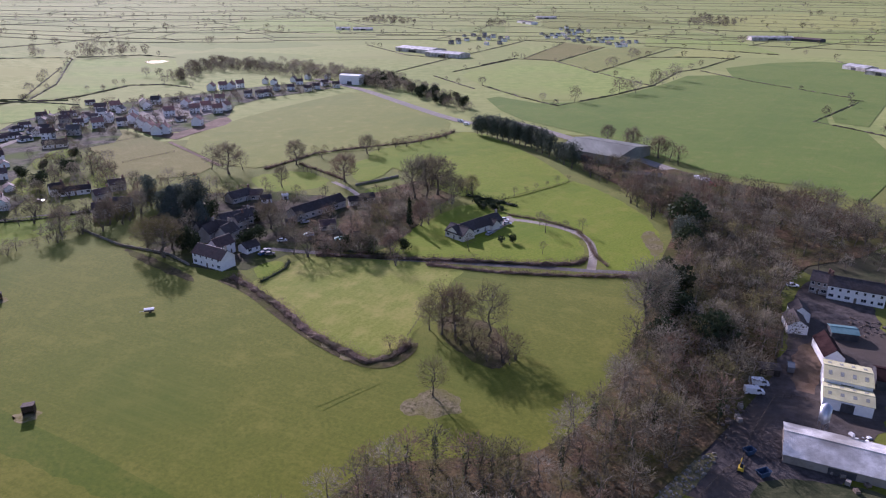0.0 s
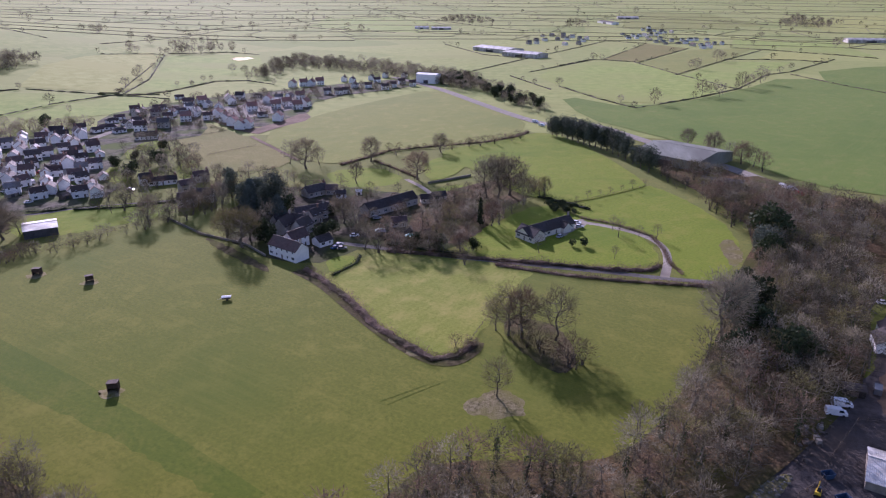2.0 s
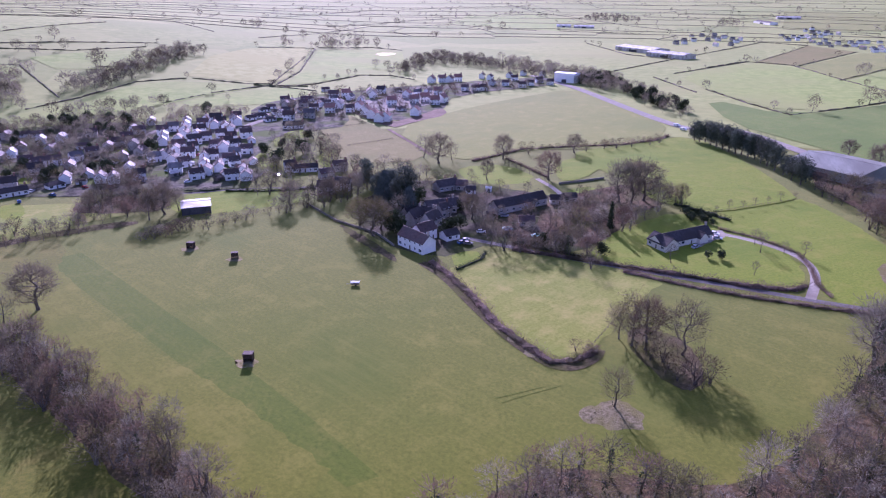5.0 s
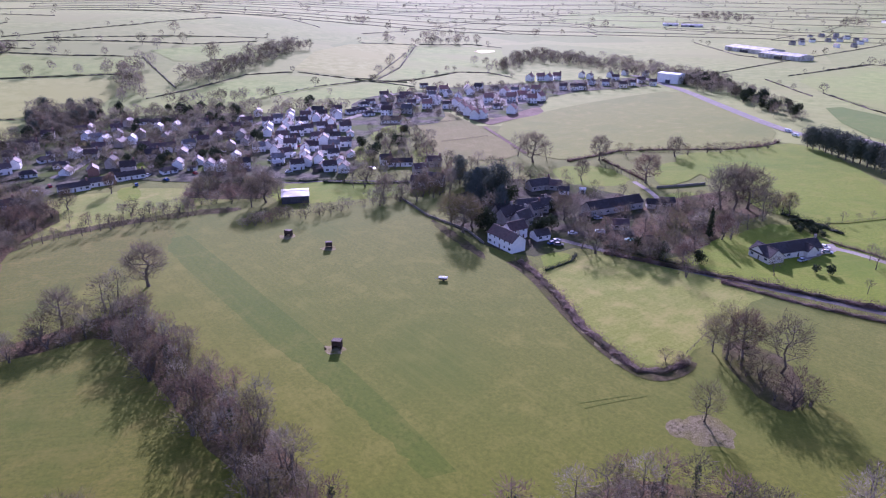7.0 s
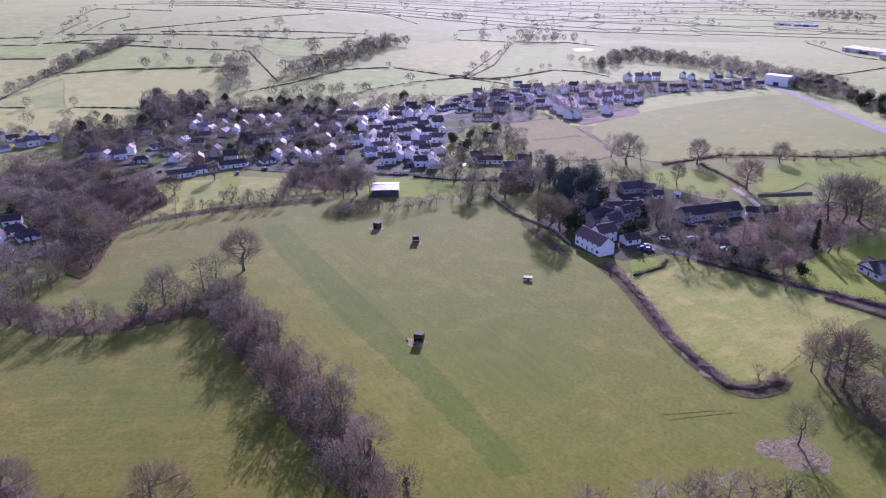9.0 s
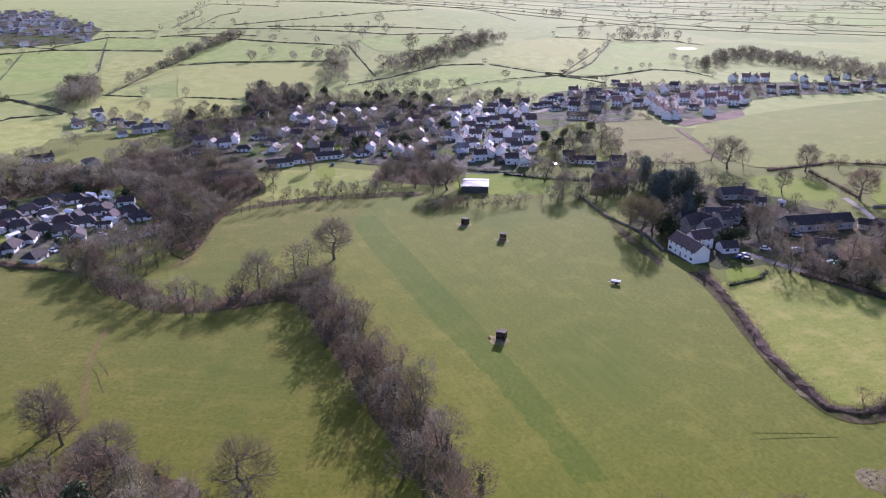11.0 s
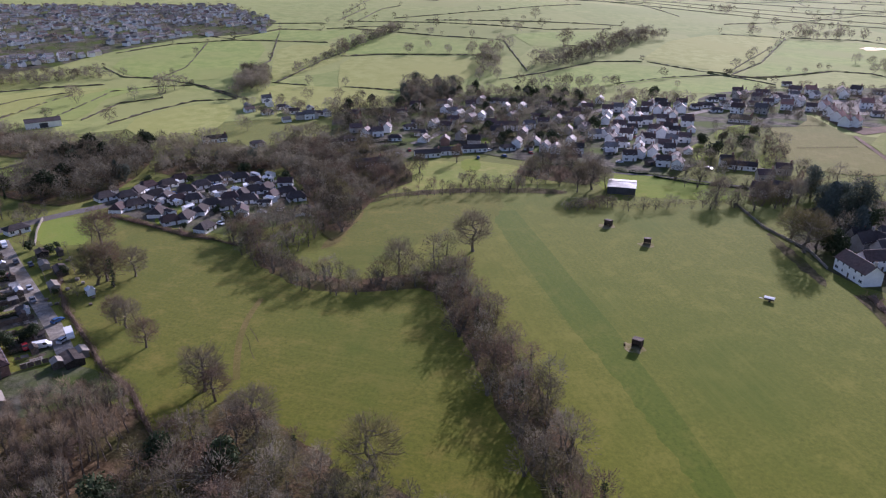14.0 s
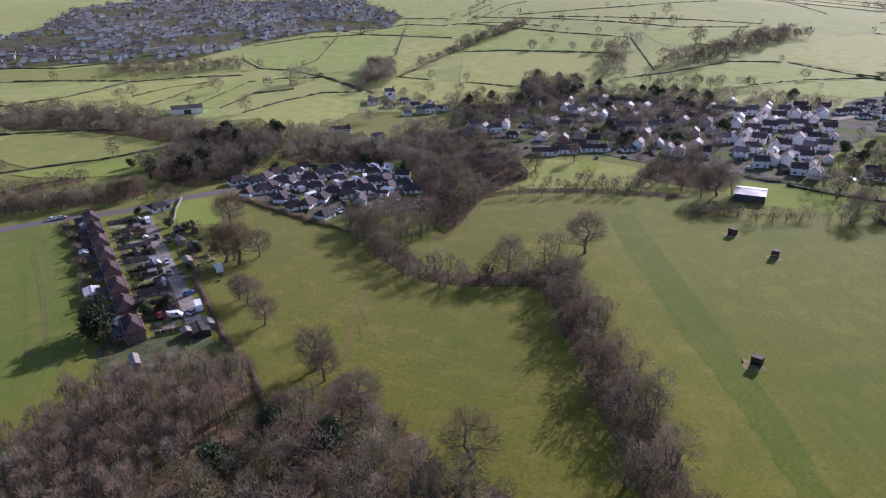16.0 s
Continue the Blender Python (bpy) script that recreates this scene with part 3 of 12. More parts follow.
def leafy(seed, height, width, count, size, shape="round"):
    """Meshes of an evergreen: a trunk, and foliage as many small leaf clumps on lumps or tiers."""
    rnd = random.Random(seed)
    wood, crown = Shape(), Shape()
    wood.tube((0, 0, -0.3), (0, 0, height * 0.85), height * 0.024, height * 0.006, 6)
    lumps = []
    if shape == "round":
        for _ in range(9 if height < 12 else 18):
            a, r = rnd.uniform(0, 6.3), width * 0.28 * math.sqrt(rnd.random())
            lumps.append((Vector((math.cos(a) * r, math.sin(a) * r, height * rnd.uniform(0.25, 0.78))), width * rnd.uniform(0.18, 0.3), 1.0))
    for i in range(count):
        if shape == "round":
            c, r, _ = rnd.choice(lumps)
            n = Vector((rnd.gauss(0, 1), rnd.gauss(0, 1), rnd.gauss(0, 1))).normalized()
            p = c + Vector((n.x * r, n.y * r, n.z * r * 1.1)) * rnd.uniform(0.65, 1.1)
        else:
            f = rnd.random() ** 1.3
            tier = (math.floor(f * 24) + 0.9 * rnd.random()) / 24
            z = height * (0.1 + 0.9 * tier)
            rmax = width / 2 * (1 - tier) ** (0.8 if shape == "cone" else 0.45) * (0.75 + 0.25 * math.sin(i * 2.4) + 0.15)
            a, r = rnd.uniform(0, 6.3), rmax * math.sqrt(rnd.uniform(0.1, 1))
            n = Vector((math.cos(a), math.sin(a), 0.1))
            p = Vector((math.cos(a) * r, math.sin(a) * r, max(0.3, z - r * (0.28 if shape == "cone" else 0.05))))
        e = Vector((rnd.gauss(0, 1), rnd.gauss(0, 1), rnd.gauss(0, 0.6))).normalized()
        g = n.cross(e).normalized() * size * rnd.uniform(0.5, 1.0)
        e = (e * 0.7 + n * 0.6).normalized() * size * rnd.uniform(0.6, 1.2)
        crown.face((p - e * 0.5 - g * 0.5, p - e * 0.4 + g * 0.5, p + e * 0.6))
    return wood, crown


KINDS = {}


def tree_kind(key, wood, crown, twig, label, height, category="tree", wood_mat=None):
    KINDS[key] = (wood.mesh(key + "_trunk", [wood_mat or BARK, EVERGREEN]), crown.mesh(key + "_crown", twig), label, height, category)


for i in range(4):
    tree_kind("oak%d" % i, *bare_tree(11 + i, 16, 16, 15, 5, 3, 3, 0.12, 0.05, 0.055, haze=2500, haze_w=0.05, stout=0.030), (TWIG, TWIG_RED, TWIG, TWIG_OLIVE)[i], "bare winter oak with a broad rounded crown", 16)
for i in range(4):
    tree_kind("ash%d" % i, *bare_tree(31 + i, 18, 13.0, 13, 5, 3, 3, 0.16, 0.12, 0.05, ivy=(0, 200, 40, 120)[i], haze=1900, haze_w=0.047, stout=0.023), (TWIG, TWIG_OLIVE, TWIG_GREY, TWIG_RED)[i], "tall bare ash tree with upswept limbs", 18)
for i in range(2):
    tree_kind("open%d" % i, *bare_tree(141 + i, 18, 16, 15, 5, 3, 3, 0.14, 0.10, 0.045, ivy=(60, 0)[i], haze=1500, haze_w=0.036, stout=0.019), (TWIG_OLIVE, TWIG)[i], "open-crowned bare tree with long limbs", 18)
for i in range(5):
    tree_kind("wood%d" % i, *bare_tree(51 + i, 14, 12.5, 8, 2, 1, 0, 0.18, 0.04, 0.06, ivy=(0, 90, 0, 120, 0)[i], fine=False, haze=500, haze_w=0.1, haze_l=0.72), (TWIG, TWIG_OLIVE, TWIG_GREY, TWIG_RED, TWIG)[i], "bare woodland tree among its neighbours", 14)
for i in range(3):
    tree_kind("scrub%d" % i, *bare_tree(71 + i, 6, 7.5, 6, 2, 1, 0, 0.05, 0.0, 0.06, stems=3, fine=False, haze=420, haze_w=0.05), (TWIG_RED, TWIG, TWIG_OLIVE)[i], "dense leafless scrub bush with many stems", 6, "bush")
for i in range(3):
    tree_kind("bramble%d" % i, *bare_tree(75 + i, 6, 9, 3, 0, 0, 0, 0.05, 0.0, 0.06, stems=2, fine=False, haze=170, haze_w=0.12, haze_l=1.1), (TWIG_RED, TWIG, TWIG_DARK)[i], "low tangle of brambles and dead stems", 6, "bush")
for i in range(3):
    tree_kind("pole%d" % i, *bare_tree(81 + i, 13, 4.6, 7, 2, 1, 0, 0.2, 0.25, 0.06, fine=False, haze=260, haze_w=0.06), (TWIG_POLE, TWIG_POLE, TWIG_RED)[i], "slender bare plantation tree", 13)
for i in range(2):
    tree_kind("small%d" % i, *bare_tree(91 + i, 6, 4.5, 9, 3, 2, 2, 0.25, 0.3, 0.03, haze=300, haze_w=0.022), TWIG, "small bare garden tree", 6)
tree_kind("fir0", *leafy(5, 18, 10, 3600, 0.7, "broad"), NEEDLES, "tall dark green conifer with drooping tiers", 18)
tree_kind("fir1", *leafy(6, 18, 12, 3800, 0.75), NEEDLES, "dark spreading pine with dense needles", 18)
tree_kind("pine0", *leafy(16, 18, 12, 3400, 0.65), NEEDLES, "dark rounded pine with dense needles", 18)
tree_kind("pine1", *leafy(17, 18, 10, 3000, 0.65), NEEDLES, "dark rounded pine with dense needles", 18)
tree_kind("cedar0", *leafy(7, 18, 12, 3400, 0.75, "broad"), BLUE_NEEDLES, "blue-green cedar with layered branches", 18)
tree_kind("cypress0", *leafy(8, 9, 2.6, 500, 0.6, "broad"), EVERGREEN, "narrow dark green columnar cypress", 9)
for i in range(2):
    tree_kind("yew%d" % i, *leafy(9 + i, 9, 9, 900, 0.8), EVERGREEN, "dense dark evergreen tree", 9)
tree_kind("shrub0", *leafy(15, 2.4, 3.0, 260, 0.45), EVERGREEN, "rounded dark evergreen garden shrub", 2.4, "bush")
# cheaper ones for the distance
for i in range(3):
    # far and dot crowns: paler, greyer twig colours stand in for distance haze
    tree_kind("far%d" % i, *bare_tree(101 + i, 14, 14, 6, 1, 0, 0, 0.2, 0.04, 0.2, fine=False, haze=410, haze_w=0.2, haze_l=0.75, stout=0.013), (TWIG, TWIG_PALE, TWIG_GREY)[i], "distant bare hedgerow tree", 14)
for i in range(3):
    tree_kind("dot%d" % i, *bare_tree(111 + i, 14, 14, 4, 0, 0, 0, 0.2, 0.02, 0.2, fine=False, haze=330, haze_w=0.27, haze_l=0.75, stout=0.012), (TWIG, TWIG_PALE, TWIG_GREY)[i], "distant bare hedgerow tree", 14)
for i in range(3):
    tree_kind("speck%d" % i, *bare_tree(121 + i, 14, 14, 1, 0, 0, 0, 0.2, 0.0, 0.2, fine=False, haze=40, haze_w=0.8, haze_l=1.15, stout=0.012), (TWIG, TWIG_OLIVE, TWIG_GREY)[i], "tiny distant bare tree", 14)
plant_rnd = random.Random(4)


FAR_PLACES = []          # trees too far off to stand apart


def plant(kind, x, y, height, group="", turn=None, label=""):
    if kind.startswith("far") and math.hypot(x, y) > 640:
        FAR_PLACES.append((kind, x, y, height))
        return None
    trunk_me, crown_me, text, h0, category = KINDS[kind]
    s = height / h0
    ob = thing("bush" if category == "bush" else "tree", label or text, category, group)
    ob.matrix_basis = pose(x, y, land(x, y), 0, 0, plant_rnd.uniform(0, 360) if turn is None else turn)
    part("trunk", trunk_me, ob)
    part("crown", crown_me, ob)
    k = s * plant_rnd.uniform(0.93, 1.07)
    ob.scale = (k, k, s)
    return ob


def spread(poly, spacing, seed, jitter=0.4):
    """Places on a jittered grid within an outline."""
    rnd = random.Random(seed)
    x0, x1 = min(p[0] for p in poly), max(p[0] for p in poly)
    y0, y1 = min(p[1] for p in poly), max(p[1] for p in poly)
    out, y, row = [], y0, 0
    while y < y1:
        x = x0 + (spacing / 2 if row % 2 else 0)
        while x < x1:
            p = (x + rnd.uniform(-jitter, jitter) * spacing, y + rnd.uniform(-jitter, jitter) * spacing)
            if inside(p, poly):
                out.append(p)
            x += spacing
        y += spacing * 0.87
        row += 1
    return out


ARRAYS = {}


def arrays(key):
    """Corners, faces and face materials of a kind of tree, trunk and crown together."""
    if key not in ARRAYS:
        v, f, mats = [], [], []
        for me in KINDS[key][:2]:
            n = len(v)
            v += [tuple(x.co) for x in me.vertices]
            f += [tuple(n + i for i in p.vertices) for p in me.polygons]
            mats += [me.materials[p.material_index] for p in me.polygons]
        ARRAYS[key] = (np.array(v), f, mats)
    return ARRAYS[key]


def mass(name, places, label, category="woodland"):
    """Many trees joined in one mesh: places are rows of kind, x, y, height."""
    if not places:
        return None
    rnd = random.Random(len(places))
    vs, fs, ms, n, slots = [], [], [], 0, {}
    for key, x, y, height in places:
        v, f, mats = arrays(key)
        c, k = rnd.uniform(0, 6.3), height / KINDS[key][3]
        w = k * rnd.uniform(0.9, 1.15)
        turn = np.array([[math.cos(c) * w, -math.sin(c) * w, 0], [math.sin(c) * w, math.cos(c) * w, 0], [0, 0, k]])
        vs.append(v @ turn.T + (x, y, land(x, y)))
        fs += [tuple(n + i for i in p) for p in f]
        tone = {k: rnd.choice(v) for k, v in TWIG_TONES.items()}
        ms += [slots.setdefault(m.name, (len(slots), m))[0] for m in (tone.get(q.name, q) for q in mats)]
        n += len(v)
    me = mesh(name, np.concatenate(vs).tolist(), fs, [m for _, m in slots.values()], ms)
    return tagged(new(name, me), label, category, kind="stuff")


HOUSES = []


def clear(x, y, gap):
    return all((x - a) ** 2 + (y - b) ** 2 > gap * gap for a, b in HOUSES)


def wood(poly, kinds, spacing, low, high, seed, label, gap=6.5, group=""):
    """A wood as one mass, or tree by tree where it has a group."""
    rnd = random.Random(seed)
    if group:
        for x, y in spread(poly, spacing, seed):
            if clear(x, y, gap):
                plant(rnd.choice(kinds), x, y, rnd.uniform(low, high), group)
        return
    mass("woodland", [(rnd.choice(kinds), x, y, rnd.uniform(low, high)) for x, y in spread(poly, spacing, seed) if clear(x, y, gap)], label)


def tree_row(pts, kinds, spacing, low, high, seed, group, across=1.0):
    rnd = random.Random(seed)
    for x, y in along(pts, spacing):
        plant(rnd.choice(kinds), x + rnd.uniform(-across, across), y + rnd.uniform(-across, across), rnd.uniform(low, high), group)


def belt(pts, kinds, spacing, low, high, seed, label, across=1.0):
    rnd = random.Random(seed)
    mass("tree_belt", [(rnd.choice(kinds), x + rnd.uniform(-across, across), y + rnd.uniform(-across, across), rnd.uniform(low, high)) for x, y in along(pts, spacing)], label)


def thicket(name, poly, spacing, low, high, seed, label, kind_key=("dot0", "dot1", "dot2", "far0")):
    """Trees too far off to tell apart, as one mass."""
    rnd = random.Random(seed)
    mass(name, [(rnd.choice(kind_key), x, y, rnd.uniform(low, high)) for x, y in spread(poly, spacing, seed)], label)


# ---------------------------------------------------------------- buildings
def window_mesh(w, h, key, bars=1, glazed=True):
    """A window in one piece: a white frame with its panes set in the front, or open for panes of their own."""
    xs, n = [-w / 2], bars + 1
    for k in range(n):
        a = -w / 2 + 0.07 + k * (w - 0.07) / n
        xs += [a, a + (w - 0.07) / n - 0.07]
    xs.append(w / 2)
    zs, v, f, slot = (0, 0.07, h - 0.07, h), [], [], []
    v += [(x, -0.05, z) for z in zs for x in xs]
    m = len(xs)
    for r in range(3):
        for k in range(m - 1):
            if glazed or not (r == 1 and k % 2):
                f.append((r * m + k, r * m + k + 1, (r + 1) * m + k + 1, (r + 1) * m + k))
                slot.append(1 if r == 1 and k % 2 else 0)
    o = len(v)
    v += [(-w / 2, 0.02, 0), (w / 2, 0.02, 0), (w / 2, 0.02, h), (-w / 2, 0.02, h)]
    f += [tuple(range(m - 1, -1, -1)) + (o, o + 1), tuple(range(3 * m, 4 * m)) + (o + 2, o + 3), (3 * m, 2 * m, m, 0, o, o + 3)[::-1], (m - 1, 2 * m - 1, 3 * m - 1, 4 * m - 1, o + 2, o + 1)[::-1]]
    return mesh(key, v, f, [WHITE_PAINT, GLASS], slot + [0] * 4)


def window_parts(w, h, key, bars=1):
    """Frame, sill and each pane, as meshes of their own."""
    panes, n = [], bars + 1
    for k in range(n):
        a = -w / 2 + 0.07 + k * (w - 0.07) / n
        s = Shape()
        s.box(a - 0.01, -0.045, 0.06, a + (w - 0.07) / n - 0.06, -0.005, h - 0.06)
        panes.append(s.mesh(key + "_pane", GLASS))
    s = Shape()
    s.box(-w / 2 - 0.08, -0.14, -0.08, w / 2 + 0.08, 0.0, -0.004)
    return window_mesh(w, h, key + "_frame", bars, False), panes, s.mesh(key + "_sill", WHITE_PAINT)


FINE = {"small": window_parts(0.9, 1.1, "small", 0), "wide": window_parts(1.7, 1.2, "wide", 1)}
_p = Shape()
_p.tube((0, 0, 0), (0, 0, 0.4), 0.13, 0.11, 7)
POT = _p.mesh("chimney_pot", TILE_RED)
_p = Shape()
_p.box(0.28, -0.12, 0.98, 0.36, -0.076, 1.02)
HANDLE = _p.mesh("door_handle", STEEL)
WIN = {"small": window_mesh(0.9, 1.1, "small_window", 0), "wide": window_mesh(1.7, 1.2, "wide_window", 1), "patio": window_mesh(2.4, 2.0, "patio_window", 1)}
_s = Shape()
_s.box(-0.5, -0.06, 0, 0.5, 0.02, 2.05, 0)
_s.box(-0.42, -0.075, 0.06, 0.42, -0.062, 1.98, 1)
DOOR = _s.mesh("panel_door", [WHITE_PAINT, TIMBER])


def gabled(s, w, d, eaves, rise, slot=0):
    """Walls of a gabled block, ridge along x, middle of the base at the origin."""
    s.prism([(-d / 2, -0.3), (d / 2, -0.3), (d / 2, eaves), (0, eaves + rise), (-d / 2, eaves)], -w / 2, w / 2, slot)


def turned(me):
    """The profile runs along y: turn it so that the ridge runs along x."""
    me.transform(Matrix.Rotation(radians(-90), 4, "Z"))
    return me


def roof_mesh(key, w, d, eaves, rise, mat, over=0.35, thick=0.18, hip=0.0):
    s = Shape()
    k = rise / (d / 2)
    zo = eaves - over * k
    top = eaves + rise + 0.02
    if hip:
        a, b, hx = w / 2 + over, d / 2 + over, w / 2 - hip
        lo = [(-a, -b, zo), (a, -b, zo), (a, b, zo), (-a, b, zo)]
        r0, r1 = (-hx, 0, top + thick), (hx, 0, top + thick)
        up = [(x, y, z + thick) for x, y, z in lo]
        s.face([up[0], up[1], r1, r0])
        s.face([up[2], up[3], r0, r1])
        s.face([up[1], up[2], r1])
        s.face([up[3], up[0], r0])
        for i in range(4):
            j = (i + 1) % 4
            s.face([lo[i], lo[j], up[j], up[i]])
        s.face(list(reversed(lo)))
        return s.mesh(key, mat)
    for sg in (1, -1):
        prof = [(sg * (d / 2 + over), zo + 0.03), (0, top), (0, top + thick), (sg * (d / 2 + over), zo + thick + 0.03)]
        s.prism(prof if sg < 0 else prof[::-1], -w / 2 - over, w / 2 + over)
    s.prism([(-0.16, top + thick - 0.08), (0.16, top + thick - 0.08), (0.10, top + thick + 0.10), (-0.10, top + thick + 0.10)], -w / 2 - over, w / 2 + over)
    return turned(s.mesh(key, mat))


def chimney_mesh(key, mat):
    s = Shape()
    s.box(-0.45, -0.3, -1.2, 0.45, 0.3, 1.1)
    s.box(-0.52, -0.37, 1.1, 0.52, 0.37, 1.28)
    for x in (-0.22, 0.22):
        s.tube((x, 0, 1.28), (x, 0, 1.65), 0.13, 0.11, 7, 1)
    return s.mesh(key, [mat, TILE_RED])


CHIMNEY = {"brick": chimney_mesh("brick_stack", BRICK), "stone": chimney_mesh("stone_stack", STONE), "white": chimney_mesh("white_stack", RENDER)}
BUILT = {}


def house(x, y, rot, w=9.0, d=7.0, eaves=4.9, rise=2.6, wall="white", roof="brown", label="", category="house", storeys=2, stack="brick",
          stacks=1, group="", bays=None, hip=0.0, back=True, porch=False, name="house", wide=False, doors=1, fine=False):
    """A gabled house with its middle at x, y and its ridge turned by rot degrees; one like it is built once and then copied."""
    key = (w, d, eaves, rise, wall, roof, storeys, stack, stacks, bays, hip, back, porch, wide, doors, fine)
    at = pose(x, y, land(x, y), 0, 0, rot)
    HOUSES.append((x, y))
    if key in BUILT:
        ob = copy_thing(BUILT[key], at)
        return tagged(ob, label, category, group)
    wm = {"white": RENDER, "cream": CREAM, "stone": STONE, "brick": BRICK, "dark": DARK_CLAD, "timber": TIMBER, "sheet": SHEET}[wall]
    rm = {"brown": TILE_BROWN, "red": TILE_RED, "plum": TILE_MAROON, "slate": SLATE, "grey": TILE_GREY, "sheet": SHEET, "green": SHEET_GREEN, "cream": SHEET_CREAM, "maroon": SHEET_RED, "teal": SHEET_TEAL}[roof]
    ob = thing(name, label, category, group, at)
    s = Shape()
    if hip:
        s.box(-w / 2, -d / 2, -0.3, w / 2, d / 2, eaves)
        part("wall", s.mesh("wall", wm), ob)
    else:
        gabled(s, w, d, eaves, rise)
        part("wall", turned(s.mesh("wall", wm)), ob)
    part("roof", roof_mesh("roof", w, d, eaves, rise, rm, hip=hip), ob)
    for i in range(stacks):
        ch = part("chimney", CHIMNEY[stack], ob, at=pose((w / 2 - 0.6) * (1 - 2 * i) if not hip else 0.8, 0, eaves + rise + 0.3))
        if fine:
            part("pot", POT, ch, "red clay chimney pot", at=pose(0, 0, 1.28))
    n = bays if bays is not None else max(2, int(w / 2.7))
    for side in ((-1, 1) if back else (-1,)):
        for st in range(storeys if n else 0):
            for i in range(n):
                px = (i + 0.5) * w / n - w / 2
                m = pose(px, side * d / 2, 0.95 + st * 2.55, 0, 0, 0 if side < 0 else 180)
                if st == 0 and i == n // 2 and doors:
                    dr = part("door", DOOR, ob, at=pose(px, side * d / 2, 0.0, 0, 0, 0 if side < 0 else 180))
                    if fine:
                        part("handle", HANDLE, dr, "steel handle")
                elif fine:
                    frame_me, panes, sill_me = FINE["wide" if (wide or (st == 0 and i % 2 == 0)) else "small"]
                    win = part("window", frame_me, ob, "white framed window", at=m)
                    part("sill", sill_me, win)
                    for q in panes:
                        part("pane", q, win)
                else:
                    part("window", WIN["wide" if (wide or (st == 0 and i % 2 == 0)) else "small"], ob, at=m)
    if porch:
        p = Shape()
        p.prism([(-1.3, -0.2), (1.3, -0.2), (1.3, 2.2), (0, 3.0), (-1.3, 2.2)], -d / 2 - 1.6, -d / 2)
        part("porch", p.mesh("porch", [wm]), ob)
    BUILT[key] = ob
    return ob


def shed(x, y, rot, w, d, eaves, rise, wall, roof, label, category="shed", name="shed", group="", ribs=0, lights=0, door=True):
    """A plain farm or garden building: walls, a sheet roof with ribs and roof lights, a doorway."""
    wm = {"white": RENDER, "stone": STONE, "brick": BRICK, "dark": DARK_CLAD, "timber": TIMBER, "sheet": SHEET, "black": DARK_TIMBER, "green": SHEET_GREEN, "block": CONCRETE}[wall]
    rm = {"sheet": SHEET, "green": SHEET_GREEN, "cream": SHEET_CREAM, "maroon": SHEET_RED, "teal": SHEET_TEAL, "slate": SLATE, "dark": DARK_CLAD, "brown": TILE_BROWN, "white": WHITE_PAINT, "felt": YARD, "concrete": CONCRETE}[roof]
    HOUSES.append((x, y))
    ob = thing(name, label, category, group, pose(x, y, land(x, y), 0, 0, rot))
    s = Shape()
    gabled(s, w, d, eaves, rise)
    part("wall", turned(s.mesh("wall", wm)), ob)
    rf = part("roof", roof_mesh("roof", w, d, eaves, rise, rm, 0.25, 0.1), ob)
    if ribs:
        r = Shape()
        slope = math.hypot(rise, d / 2)
        for i in range(ribs):
            px = -w / 2 + (i + 0.5) * w / ribs
            for sg in (1, -1):
                a, b = (px, sg * (d / 2 + 0.2), eaves + 0.16), (px, sg * 0.15, eaves + rise + 0.12)
                r.tube(a, b, 0.022, 0.022, 3)
        part("rib", r.mesh("sheet_ribs", rm), rf)
    for i in range(lights):
        for sg in (1, -1):
            r = Shape()
            r.box(-0.45, -d * 0.08, 0, 0.45, d * 0.08, 0.05)
            tilt = math.degrees(math.atan2(rise, d / 2)) * sg
            part("roof_light", r.mesh("roof_light", ROOF_LIGHT), rf, at=pose(-w / 2 + (i + 0.5) * w / lights, sg * d * 0.26, eaves + rise * 0.48 + 0.14, -tilt, 0, 0))
    if door:
        r = Shape()
        r.box(-w * 0.1 - 0.4, -d / 2 - 0.06, -0.1, w * 0.1 + 0.4, -d / 2 + 0.02, min(eaves * 0.8, 3.6))
        part("door", r.mesh("shed_door", DARK_CLAD if wall != "black" else TIMBER), ob)
    return ob


